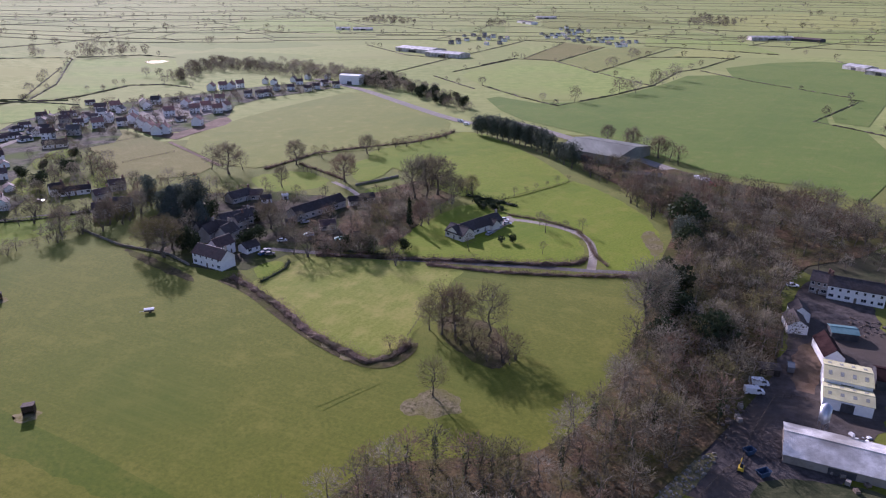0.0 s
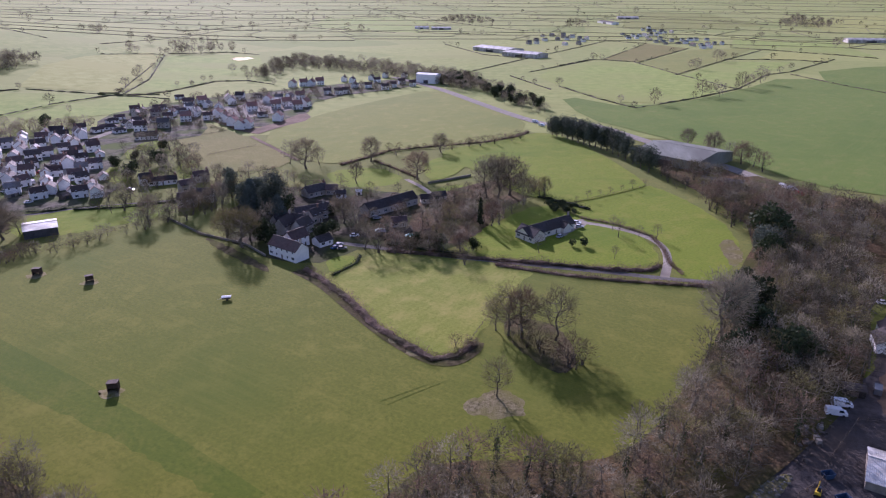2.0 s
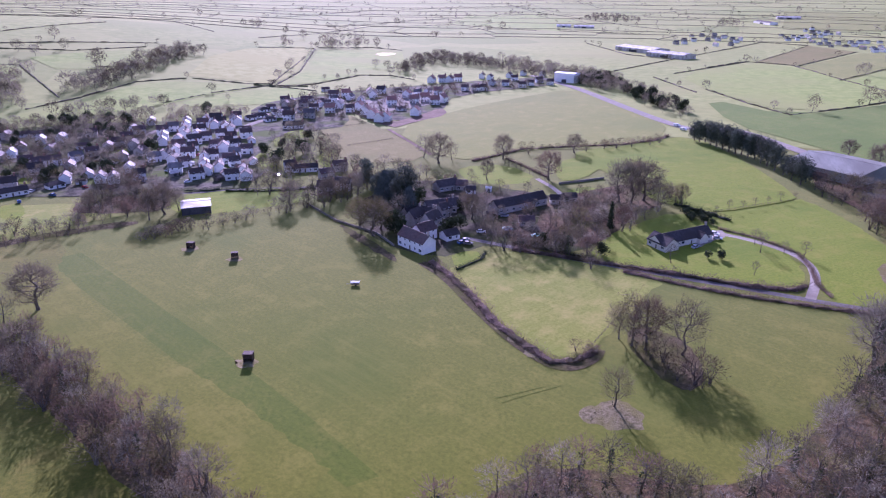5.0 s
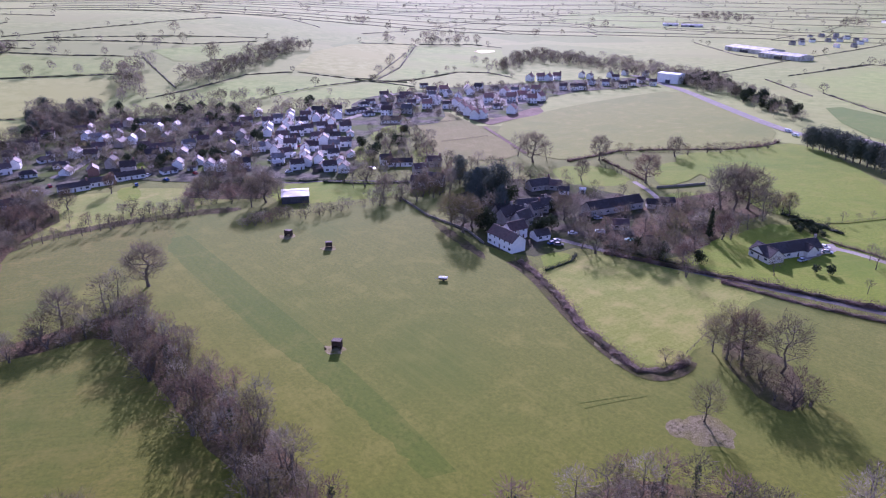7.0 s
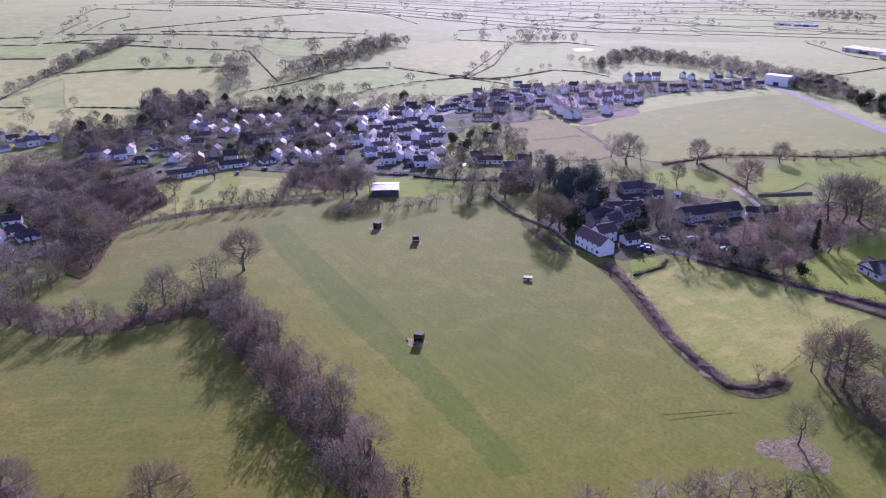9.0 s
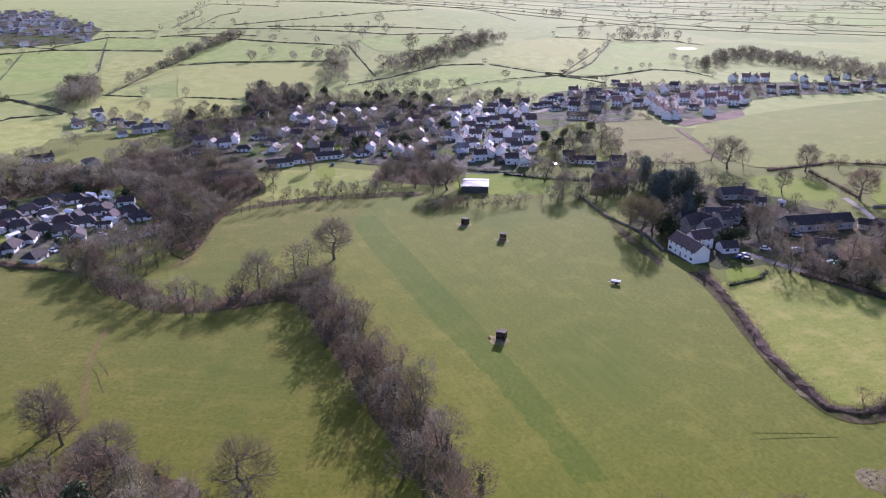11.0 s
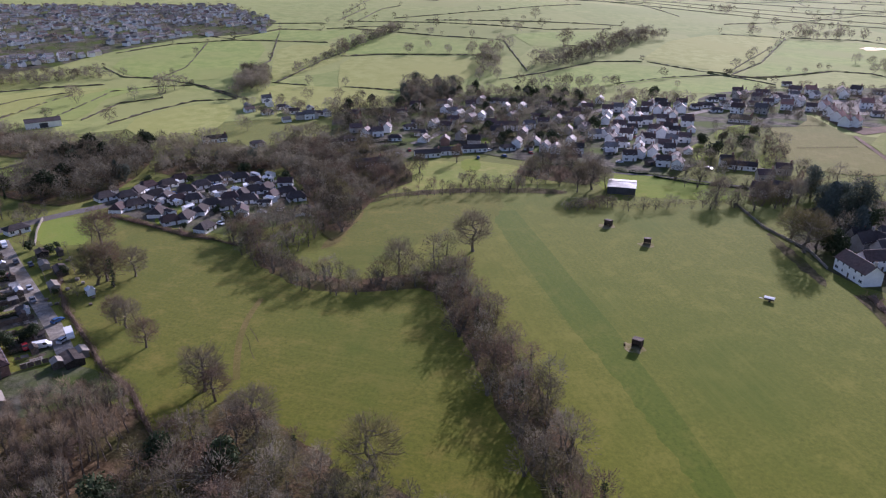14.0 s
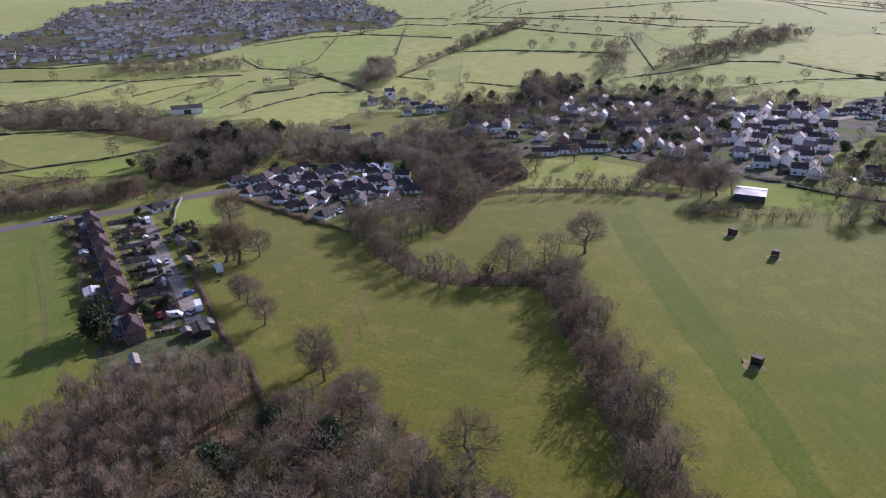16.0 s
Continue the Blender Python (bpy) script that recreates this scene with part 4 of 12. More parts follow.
# ---------------------------------------------------------------- vehicles
def car_meshes(kind, paint):
    ln, wd, ht = {"car": (4.2, 1.75, 1.45), "van": (5.2, 1.95, 2.05), "caravan": (5.6, 2.2, 2.5)}[kind]
    b, g = Shape(), Shape()
    if kind == "car":
        prof = [(-ln / 2, 0.3), (ln / 2, 0.3), (ln / 2, 0.75), (ln / 2 - 1.1, 0.92), (0.55, 0.95), (-ln / 2 + 0.1, 0.95), (-ln / 2, 0.7)]
        cab = [(-ln / 2 + 0.25, 0.93), (1.0, 0.93), (0.35, 1.42), (-ln / 2 + 0.75, 1.42)]
    elif kind == "van":
        prof = [(-ln / 2, 0.3), (ln / 2, 0.3), (ln / 2, 1.0), (ln / 2 - 0.7, 1.2), (ln / 2 - 1.4, 2.0), (-ln / 2 + 0.1, 2.05), (-ln / 2, 1.9)]
        cab = [(ln / 2 - 2.2, 1.2), (ln / 2 - 0.75, 1.2), (ln / 2 - 1.35, 1.9), (ln / 2 - 2.2, 1.9)]
    else:
        prof = [(-ln / 2, 0.45), (ln / 2, 0.45), (ln / 2 + 0.15, 1.3), (ln / 2 - 0.35, 2.45), (-ln / 2 + 0.3, 2.5), (-ln / 2, 1.6)]
        cab = [(-1.6, 1.3), (1.6, 1.3), (1.6, 1.95), (-1.6, 1.95)]
    b.prism(prof, -wd / 2, wd / 2)
    g.prism(cab, -wd / 2 + (0.12 if kind == "car" else -0.012), wd / 2 - (0.12 if kind == "car" else -0.012))
    if kind == "car":
        b.prism([(-ln / 2 + 0.8, 1.40), (0.32, 1.40), (0.25, 1.47), (-ln / 2 + 0.9, 1.47)], -wd / 2 + 0.15, wd / 2 - 0.15)
    return b.mesh(kind + "_body", paint), g.mesh(kind + "_windows", GLASS), ln, wd


_w = Shape()
_w.tube((0, -0.11, 0), (0, 0.11, 0), 0.32, 0.32, 10)
_w.face([(0.32 * math.cos(i * math.pi / 5), -0.111, 0.32 * math.sin(i * math.pi / 5)) for i in range(10)])
WHEEL = _w.mesh("wheel", TYRE)
CARS = {}


def vehicle(kind, colour, x, y, rot, label):
    key = (kind, colour)
    if key in CARS:
        return tagged(copy_thing(CARS[key], pose(x, y, land(x, y) + 0.17, 0, 0, rot)), label)
    body, glass, ln, wd = car_meshes(kind, CAR_PAINT[colour])
    ob = thing(kind, label, kind, "parked vehicles", pose(x, y, land(x, y) + 0.17, 0, 0, rot))
    part("body", body, ob)
    part("windows", glass, ob)
    for sx in ((-1, 1) if kind != "caravan" else (0,)):
        for sy in (-1, 1):
            part("wheel", WHEEL, ob, at=pose(sx * ln * 0.31, sy * (wd / 2 - 0.1), 0.32))
    CARS[key] = ob
    return ob


# ---------------------------------------------------------------- walls and fences
def stone_wall(pts, height, label, name="boundary_wall", width=0.45):
    """A field wall of stone with an uneven top."""
    rnd = random.Random(3)
    line = along(pts, 1.1)
    v, f = [], []
    for i, (x, y) in enumerate(line):
        ax, ay = line[max(0, i - 1)]
        bx, by = line[min(len(line) - 1, i + 1)]
        d = math.hypot(bx - ax, by - ay)
        nx, ny, z = -(by - ay) / d * width / 2, (bx - ax) / d * width / 2, land(x, y)
        top = height * rnd.uniform(0.86, 1.06)
        v += [(x + nx, y + ny, z - 0.2), (x + nx * 0.75, y + ny * 0.75, z + top), (x - nx * 0.75, y - ny * 0.75, z + top), (x - nx, y - ny, z - 0.2)]
        if i:
            for k in range(3):
                f.append((4 * i - 4 + k, 4 * i + k, 4 * i + k + 1, 4 * i - 3 + k))
    f += [(0, 1, 2, 3), tuple(reversed(range(len(v) - 4, len(v))))]
    return tagged(new(name, mesh(name, v, f, WALL_STONE)), label, "wall")


POST = Shape()
POST.box(-0.06, -0.06, -0.3, 0.06, 0.06, 1.25, 0, 0.01)
POST = POST.mesh("post", TIMBER)


def fence(pts, label, spacing=2.5, rails=2):
    ob = thing("fence", label, "fence")
    line = along(pts, spacing)
    for x, y in line:
        part("post", POST, ob, at=pose(x, y, land(x, y)))
    for k in range(rails):
        s = Shape()
        s.pipe([(ax, ay, land(ax, ay) + 0.5 + 0.5 * k) for ax, ay in line], 0.05)
        part("rail", s.mesh("rail", TIMBER), ob)
    return ob


TOWN_WALLS, TOWN_ROOFS, TOWN_WINDOW = (RENDER, CREAM, STONE), (TILE_GREY, TILE_GREY, TILE_BROWN), window_mesh(1.2, 1.2, "town_window", 0)


def far_house(s, roof_shape, o, a, w, d, e, r):
    """Walls and roof slopes of a small gabled house with its middle at o, turned by a."""
    u, n = Vector((math.cos(a), math.sin(a), 0)), Vector((-math.sin(a), math.cos(a), 0))
    P = [o + u * (i * w / 2) + n * (j * d / 2) for i, j in ((-1, -1), (1, -1), (1, 1), (-1, 1))]
    low, up = [p + Vector((0, 0, -1.5)) for p in P], [p + Vector((0, 0, e)) for p in P]
    ra, rb = o - u * (w / 2) + Vector((0, 0, e + r)), o + u * (w / 2) + Vector((0, 0, e + r))
    s.face([low[0], low[1], up[1], up[0]])
    s.face([low[2], low[3], up[3], up[2]])
    s.face([low[1], low[2], up[2], rb, up[1]])
    s.face([low[3], low[0], up[0], ra, up[3]])
    drop, thick = Vector((0, 0, -0.1)), Vector((0, 0, 0.2))
    for A, B, C, D, side in ((up[0], up[1], rb, ra, -1), (up[2], up[3], ra, rb, 1)):
        A, B, C, D = (q + thick * 0.5 for q in (A + n * (side * 0.4) + drop, B + n * (side * 0.4) + drop, C, D))
        roof_shape.face([A, B, C, D])
        roof_shape.face([D - thick, C - thick, B - thick, A - thick])
        roof_shape.face([A - thick, B - thick, B, A])


def far_town(name, poly, step, seed, label, turn=20.0, apart=0, size=1.0):
    """Streets of a distant town: small gabled houses, the nearest on their own, the rest joined by kind of wall and roof."""
    rnd = random.Random(seed)
    rows = []
    mx, my = sum(p[0] for p in poly) / len(poly), sum(p[1] for p in poly) / len(poly)
    c, n = Vector((math.cos(radians(turn)), math.sin(radians(turn)))), Vector((-math.sin(radians(turn)), math.cos(radians(turn))))
    reach = max(math.hypot(x - mx, y - my) for x, y in poly)
    for j in range(int(-reach / (2.1 * step)), int(reach / (2.1 * step)) + 1):
        u = -reach
        while u < reach:
            u += step * rnd.choice((0.72, 0.8, 0.95, 1.3)) if rnd.random() > 0.12 else step * rnd.uniform(2, 5)
            w = j * 2.1 * step + 26 * math.sin(u * 0.009 + j * 0.05) + rnd.gauss(0, 1.2)
            x, y = mx + c.x * u + n.x * w, my + c.y * u + n.y * w
            if not inside((x, y), poly) or math.sin(x * 0.021 + 1.3 * math.sin(y * 0.013)) * math.sin(y * 0.017 + 0.7 * math.sin(x * 0.009)) > 0.7:
                continue
            a = radians(turn + rnd.choice((0, 0, 0, 90)) + rnd.gauss(0, 4)) + 0.23 * math.cos(u * 0.009 + j * 0.05)
            rows.append((math.hypot(x, y), x, y, a, size * rnd.uniform(7, 11), size * rnd.uniform(5.2, 6.6), size * rnd.choice((2.6, 4.4, 4.6)), size * rnd.uniform(1.7, 2.4), rnd.choice((0, 0, 0, 1, 2)), rnd.choice((0, 1, 2))))
    rows.sort()
    joined = {}
    for k, (_, x, y, a, w, d, e, r, wall, roof) in enumerate(rows):
        if k < apart:
            ob = thing("house", "small pale house of the distant town under a tiled roof", "house", "town houses", pose(x, y, land(x, y), 0, 0, math.degrees(a)))
            ws, rs = Shape(), Shape()
            far_house(ws, rs, Vector((0, 0, 0)), 0.0, w, d, e, r)
            part("wall", ws.mesh("wall", TOWN_WALLS[wall]), ob)
            part("roof", rs.mesh("roof", TOWN_ROOFS[roof]), ob)
        else:
            ws, rs = joined.setdefault(("wall", wall), Shape()), joined.setdefault(("roof", roof), Shape())
            far_house(ws, rs, Vector((x, y, land(x, y))), a, w, d, e, r)
    for (what, k), shape in joined.items():
        tagged(new(name, shape.mesh(name, (TOWN_WALLS if what == "wall" else TOWN_ROOFS)[k])), label, "town", kind="stuff")


# ---------------------------------------------------------------- farm things
def field_hut(x, y, rot):
    """A dark timber field shelter on skids, open to one side, on trampled ground."""
    ob = thing("field_shelter", "dark timber field shelter on bare trampled ground", "shelter", "field shelters", pose(x, y, land(x, y), 0, 0, rot))
    for px in (-1.35, 1.35):
        s = Shape()
        s.box(px - 0.05, -1.3, 0.15, px + 0.05, 1.3, 2.5)
        part("side_panel", s.mesh("side_panel", FIELD_TIMBER), ob)
    s = Shape()
    s.box(-1.3, 1.2, 0.15, 1.3, 1.3, 2.4)
    part("back_panel", s.mesh("back_panel", FIELD_TIMBER), ob)
    s = Shape()
    s.box(-1.3, -1.3, 1.2, 1.3, -1.22, 2.75)
    part("front_panel", s.mesh("front_panel", FIELD_TIMBER), ob)
    s = Shape()
    s.prism([(-1.5, 2.38), (1.5, 2.82), (1.5, 2.92), (-1.5, 2.48)], -1.5, 1.5)
    me = s.mesh("roof", FIELD_TIMBER)
    me.transform(Matrix.Rotation(radians(-90), 4, "Z"))
    part("roof", me, ob)
    for px in (-1.2, 1.2):
        s = Shape()
        s.box(px - 0.1, -1.7, -0.05, px + 0.1, 1.7, 0.16)
        part("skid", s.mesh("skid", TIMBER), ob)
    rnd = random.Random(int(abs(x)))
    pts = [(x + math.cos(a * 0.524) * rnd.uniform(2.2, 4.4), y - 1.2 + math.sin(a * 0.524) * rnd.uniform(2.2, 4.4)) for a in range(12)]
    patch("worn_ground", pts, SCUFFED, "pale trampled earth round a field shelter", 2, "earth")
    return ob


def feed_trailer(x, y, rot):
    ob = thing("feed_trailer", "small white-topped feed trailer standing in the pasture", "trailer", "", pose(x, y, land(x, y), 0, 0, rot))
    s = Shape()
    s.box(-1.5, -0.8, 0.55, 1.5, 0.8, 1.3, 0, -0.08)
    part("hopper", s.mesh("hopper", TIMBER), ob)
    s = Shape()
    s.prism([(-0.95, 1.3), (0.95, 1.3), (0.0, 1.55)], -1.65, 1.65)
    part("lid", turned(s.mesh("lid", RENDER)), ob, "white sloping lid")
    s = Shape()
    s.tube((-3.2, 0, 0.5), (-1.5, 0, 0.6), 0.06, 0.06, 6)
    part("drawbar", s.mesh("drawbar", STEEL), ob)
    for sy in (-1, 1):
        part("wheel", WHEEL, ob, at=pose(0.2, sy * 0.85, 0.3))
    return ob


def silo(x, y):
    ob = thing("feed_silo", "galvanised feed silo on steel legs", "silo", "", pose(x, y, land(x, y)))
    s = Shape()
    s.tube((0, 0, 2.4), (0, 0, 6.4), 1.35, 1.35, 18)
    s.tube((0, 0, 6.4), (0, 0, 7.3), 1.35, 0.25, 18)
    s.tube((0, 0, 1.0), (0, 0, 2.4), 0.25, 1.35, 18)
    part("drum", s.mesh("drum", STEEL, True), ob)
    for k in range(4):
        a = k * math.pi / 2 + 0.78
        s = Shape()
        s.tube((math.cos(a) * 1.25, math.sin(a) * 1.25, -0.1), (math.cos(a) * 1.25, math.sin(a) * 1.25, 2.6), 0.07, 0.07, 6)
        part("leg", s.mesh("leg", STEEL), ob)
    s = Shape()
    for k in range(14):
        s.box(-0.2, -1.5, 0.4 + k * 0.45, 0.2, -1.46, 0.44 + k * 0.45)
    for px in (-0.2, 0.2):
        s.tube((px, -1.48, -0.1), (px, -1.48, 6.6), 0.03, 0.03, 4)
    part("ladder", s.mesh("ladder", STEEL), ob)
    return ob


def skip(x, y, rot, w, mat):
    ob = thing("skip", "open blue steel skip in the yard", "skip", "", pose(x, y, land(x, y) + 0.1, 0, 0, rot))
    s = Shape()
    b, t, h = w / 2 - 0.5, w / 2, 1.3
    lo = [(-b, -0.8, 0), (b, -0.8, 0), (b, 0.8, 0), (-b, 0.8, 0)]
    hi = [(-t, -0.9, h), (t, -0.9, h), (t, 0.9, h), (-t, 0.9, h)]
    for k in range(4):
        j = (k + 1) % 4
        s.face([lo[k], lo[j], hi[j], hi[k]])
        s.face([(p[0] * 0.96, p[1] * 0.94, p[2] + 0.03) for p in (lo[j], lo[k], hi[k], hi[j])])
    s.face([(p[0], p[1], 0.04) for p in lo])
    part("body", s.mesh("body", mat), ob)
    s = Shape()
    for k in range(4):
        s.tube(hi[k], hi[(k + 1) % 4], 0.06, 0.06, 6)
    part("rim", s.mesh("rim", mat), ob)
    return ob


def digger(x, y, rot):
    ob = thing("mini_digger", "small yellow digger in the farm yard", "digger", "", pose(x, y, land(x, y) + 0.1, 0, 0, rot))
    for sy in (-0.55, 0.55):
        s = Shape()
        s.prism([(-0.9, 0.0), (0.9, 0.0), (1.05, 0.25), (0.9, 0.5), (-0.9, 0.5), (-1.05, 0.25)], sy - 0.18, sy + 0.18)
        part("track", s.mesh("track", TYRE), ob)
    s = Shape()
    s.box(-0.9, -0.65, 0.55, 0.7, 0.65, 1.2, 0, 0.06)
    part("body", s.mesh("body", PLASTIC_YELLOW), ob)
    s = Shape()
    s.box(-0.4, -0.5, 1.2, 0.5, 0.3, 2.2, 0, 0.08)
    part("cab", s.mesh("cab", GLASS), ob)
    s = Shape()
    s.tube((0.7, 0.2, 1.0), (2.0, 0.2, 2.3), 0.12, 0.1, 6)
    s.tube((2.0, 0.2, 2.3), (2.7, 0.2, 0.9), 0.1, 0.08, 6)
    part("arm", s.mesh("arm", PLASTIC_YELLOW), ob)
    s = Shape()
    s.prism([(2.5, 0.9), (2.9, 0.9), (2.8, 0.4), (2.4, 0.45)], 0.0, 0.45)
    part("bucket", s.mesh("bucket", DARK_CLAD), ob)
    return ob


def far_hedges():
    """The patchwork of hedges towards the horizon, with odd trees, in one mesh."""
    rnd = random.Random(31)
    s, places = Shape(), []
    r = 1480.0
    while r < 4700:
        az = -40.0
        deep = r * rnd.uniform(0.07, 0.13)
        while az < 100:
            span = rnd.uniform(5, 13)
            if not (58 < az + span / 2 and r < 2100):
                line = along([(-rr * math.sin(radians(a)), rr * math.cos(radians(a))) for a, rr in ((az, r + rnd.uniform(-40, 40)), (az + span, r + rnd.uniform(-40, 40)))], 60)
                side = along([(-rr * math.sin(radians(az + d)), rr * math.cos(radians(az + d))) for d, rr in ((0, r), (rnd.uniform(-2, 2), r + deep))], 60)
                for pts in (line, side):
                    for (ax, ay), (bx, by) in zip(pts, pts[1:]):
                        za, zb = land(ax, ay), land(bx, by)
                        s.tube((ax, ay, za + 0.4), (bx, by, zb + 0.4), 0.55, rnd.uniform(0.4, 0.8), 5)
                        for _ in range(rnd.choice((0, 0, 0, 1, 1, 2))):
                            f, off = rnd.random(), rnd.uniform(-8, 8)
                            places.append((rnd.choice(("speck0", "speck1", "speck2")), ax + (bx - ax) * f + off, ay + (by - ay) * f + off, rnd.uniform(5, 15)))
            az += span
        r += deep
    tagged(new("distant_hedges", s.mesh("distant_hedges", HEDGE_HAZED)), "distant patchwork of dark field hedges", "hedge", kind="stuff")
    mass("distant_trees", places, "distant bare trees among field hedges")


def infill(poly, styles, step, seed, turn, label, group, gap=12.0):
    """More houses of a settlement, on free ground, along its lanes."""
    rnd = random.Random(seed)
    for x, y in spread(poly, step, seed, 0.3):
        if clear(x, y, gap):
            st = rnd.choice(styles)
            house(round(x, 1), round(y, 1), turn + rnd.choice((0, 0, 90)) + rnd.randrange(-12, 13), *st[:6], storeys=st[6], stacks=1 if st[6] > 1 else 0, label=label, group=group)


def pallet(x, y, rot, height):
    """A stack of stored goods on a pallet."""
    ob = thing("pallet", "wrapped pale goods on a timber pallet", "pallet", "pallets in the yard", pose(x, y, land(x, y) + 0.06, 0, 0, rot))
    s = Shape()
    for k in range(3):
        s.box(-0.6, -0.5 + 0.42 * k, 0, 0.6, -0.34 + 0.42 * k, 0.12)
    part("bearer", s.mesh("bearer", TIMBER), ob)
    s = Shape()
    s.box(-0.65, -0.55, 0.12, 0.65, 0.55, 0.12 + height, 0, 0.05)
    part("load", s.mesh("load", TIMBER if height < 0.7 else CONCRETE), ob)
    return ob


def tarpaulin(x, y, rot):
    """A heap under a green sheet."""
    rnd = random.Random(int(abs(x) * 10))
    v, f, n = [], [], 7
    for i in range(n):
        for j in range(n):
            a, b = (i / (n - 1) - 0.5) * 4.5, (j / (n - 1) - 0.5) * 3.2
            edge = min(i, j, n - 1 - i, n - 1 - j)
            v.append((a, b, (0.0, 0.5, 0.9, 1.1)[edge] + (rnd.uniform(-0.15, 0.15) if edge else 0.02)))
    for i in range(n - 1):
        for j in range(n - 1):
            f.append((i * n + j, (i + 1) * n + j, (i + 1) * n + j + 1, i * n + j + 1))
    ob = tagged(new("tarpaulin", mesh("tarpaulin", v, f, PLASTIC_GREEN, shade=True)), "green tarpaulin over a garden heap", "tarpaulin")
    ob.matrix_basis = pose(x, y, land(x, y) + 0.04, 0, 0, rot)
    return ob


def rubble(name, poly, step, low, high, seed, mat, label):
    """A heap of broken pieces strewn over an outline."""
    rnd = random.Random(seed)
    s = Shape()
    for x, y in spread(poly, step, seed, 0.5):
        a, w, z = rnd.uniform(0, 6.3), rnd.uniform(low, high), land(x, y)
        u, n = Vector((math.cos(a), math.sin(a), rnd.uniform(-0.3, 0.3))) * w, Vector((-math.sin(a), math.cos(a), rnd.uniform(-0.3, 0.3))) * w * rnd.uniform(0.4, 0.9)
        o, t = Vector((x, y, z + 0.05)), Vector((rnd.uniform(-0.1, 0.1), rnd.uniform(-0.1, 0.1), w * rnd.uniform(0.4, 0.9)))
        lo = [o - u - n, o + u - n, o + u + n, o - u + n]
        hi = [o + (q - o) * 0.7 + t for q in lo]
        s.face(hi)
        for k in range(4):
            s.face([lo[k], lo[(k + 1) % 4], hi[(k + 1) % 4], hi[k]])
    return tagged(new(name, s.mesh(name, mat)), label, "rubble", kind="stuff")
# ---------------------------------------------------------------- the place
# fields and other covers
patch("sown_strip", [(-229, 194), (-180.3, 170.2), (-137, 149), (-102, 131.5), (-57, 110.5), (-51.5, 116), (-78, 132), (-119.8, 155), (-150, 170), (-181.1, 186), (-222, 206)], STRIP, "darker green strip of grass along the sheep field", 1, "field", soft=False)
patch("dry_pasture", [(-238.6, 114.3), (-259, 135.3), (-254.8, 169.5), (-242.1, 203.3), (-227.6, 207.2), (-228.2, 195.8), (-175.2, 165.2), (-136.9, 147.2), (-104.8, 135.1), (-79.2, 122.7), (-58.1, 111.5), (-79, 88.6), (-137.1, 117.6), (-177.6, 135.2), (-209.8, 124.7)], STRAW, "yellower grass between strip and tree belt", 1, "field")
patch("paddock", [(-72.5, 233.9), (-67.5, 248.7), (-52.6, 266), (-21.5, 261.2), (10.8, 251.9), (3.9, 237.3), (-9.4, 194.6), (-14.2, 184.7), (-21.7, 181.2), (-34.2, 190.6), (-48, 206.2), (-61.1, 221.7)], PADDOCK, "tussocky light green paddock behind a hedge", 1, "field")
patch("lawn", [(-22.1, 269.6), (-16.2, 294.6), (-6.1, 310.9), (14, 342.6), (32.8, 320.1), (48, 309.1), (61.4, 291), (60.1, 265.9), (54.9, 258.3), (27.3, 259.2), (-9.9, 263.2)], LAWN, "mown bright green lawn round the bungalow", 2, "field")
patch("meadow", [(-53.6, 445.1), (-36.8, 471.1), (-9.6, 498.1), (26.1, 532.8), (56.8, 458.8), (75.6, 386.1), (70, 376.3), (31.8, 342.9), (17.2, 346.7), (-0.8, 359.2), (-14.4, 394.9), (-28.7, 408.1)], LAWN, "bright green meadow beside the conifers", 1, "field")
patch("meadow", [(22.6, 336.8), (70.4, 378.7), (77.8, 383.7), (92.8, 349.9), (101.8, 308.1), (94.3, 274.2), (79.8, 247.9), (63.8, 251.2), (64.9, 267.2), (65.4, 288), (54.9, 301.8), (40.1, 311.5)], LAWN, "bright green meadow above the drive", 1, "field")
patch("rough_field", [(-175.9, 561.6), (-140.8, 651.7), (-85.2, 755.9), (-28.2, 644.8), (8, 576), (2.9, 506.5), (-36.2, 464), (-84.4, 449.5), (-108.1, 406.8), (-139, 417.6), (-191.2, 482.7)], ROUGH, "straw-coloured rough grass field", 1, "field")
patch("fallow_field", [(-265.9, 491), (-260.4, 538), (-199.2, 482.5), (-140.8, 417.5), (-145.7, 390.2), (-183.2, 377.2), (-220.9, 434)], FALLOW, "brown fallow field beside the new houses", 1, "field")
patch("churchyard", [(-114.2, 390.7), (-85.7, 407.2), (-58.6, 374.3), (-86.5, 355.8), (-103.1, 366.7)], LAWN, "bright grass of the walled garden", 1, "field")
patch("churchyard", [(-57.3, 429.4), (-29.2, 443.9), (-31.6, 399.9), (-45.8, 374.5), (-54.4, 391.7)], LAWN, "bright grass of the walled garden", 1, "field")
patch("churchyard", [(-44.2, 360.8), (-29.8, 374.8), (-21.7, 356.8), (-39.6, 346)], LAWN, "bright grass of the walled garden", 1, "field")
patch("grass_field", [(39.5, 726), (109.1, 641.9), (228.5, 765.4), (339, 928.4), (393.2, 784.1), (412.6, 683.6), (310.6, 572.6), (336.2, 513.2), (225.1, 329.9), (209.4, 371.3), (164.1, 395.1), (137.2, 470.8), (100.1, 529.9), (56.7, 587.8)], DEEP, "broad dark green ley field", 1, "field")
patch("grass_field", [(346.7, 941.6), (535.9, 1083.4), (650.6, 1031.5), (352.3, 539.7), (319, 578), (413.1, 676.6)], DEEP, "dark green ley field behind a hedge", 1, "field")
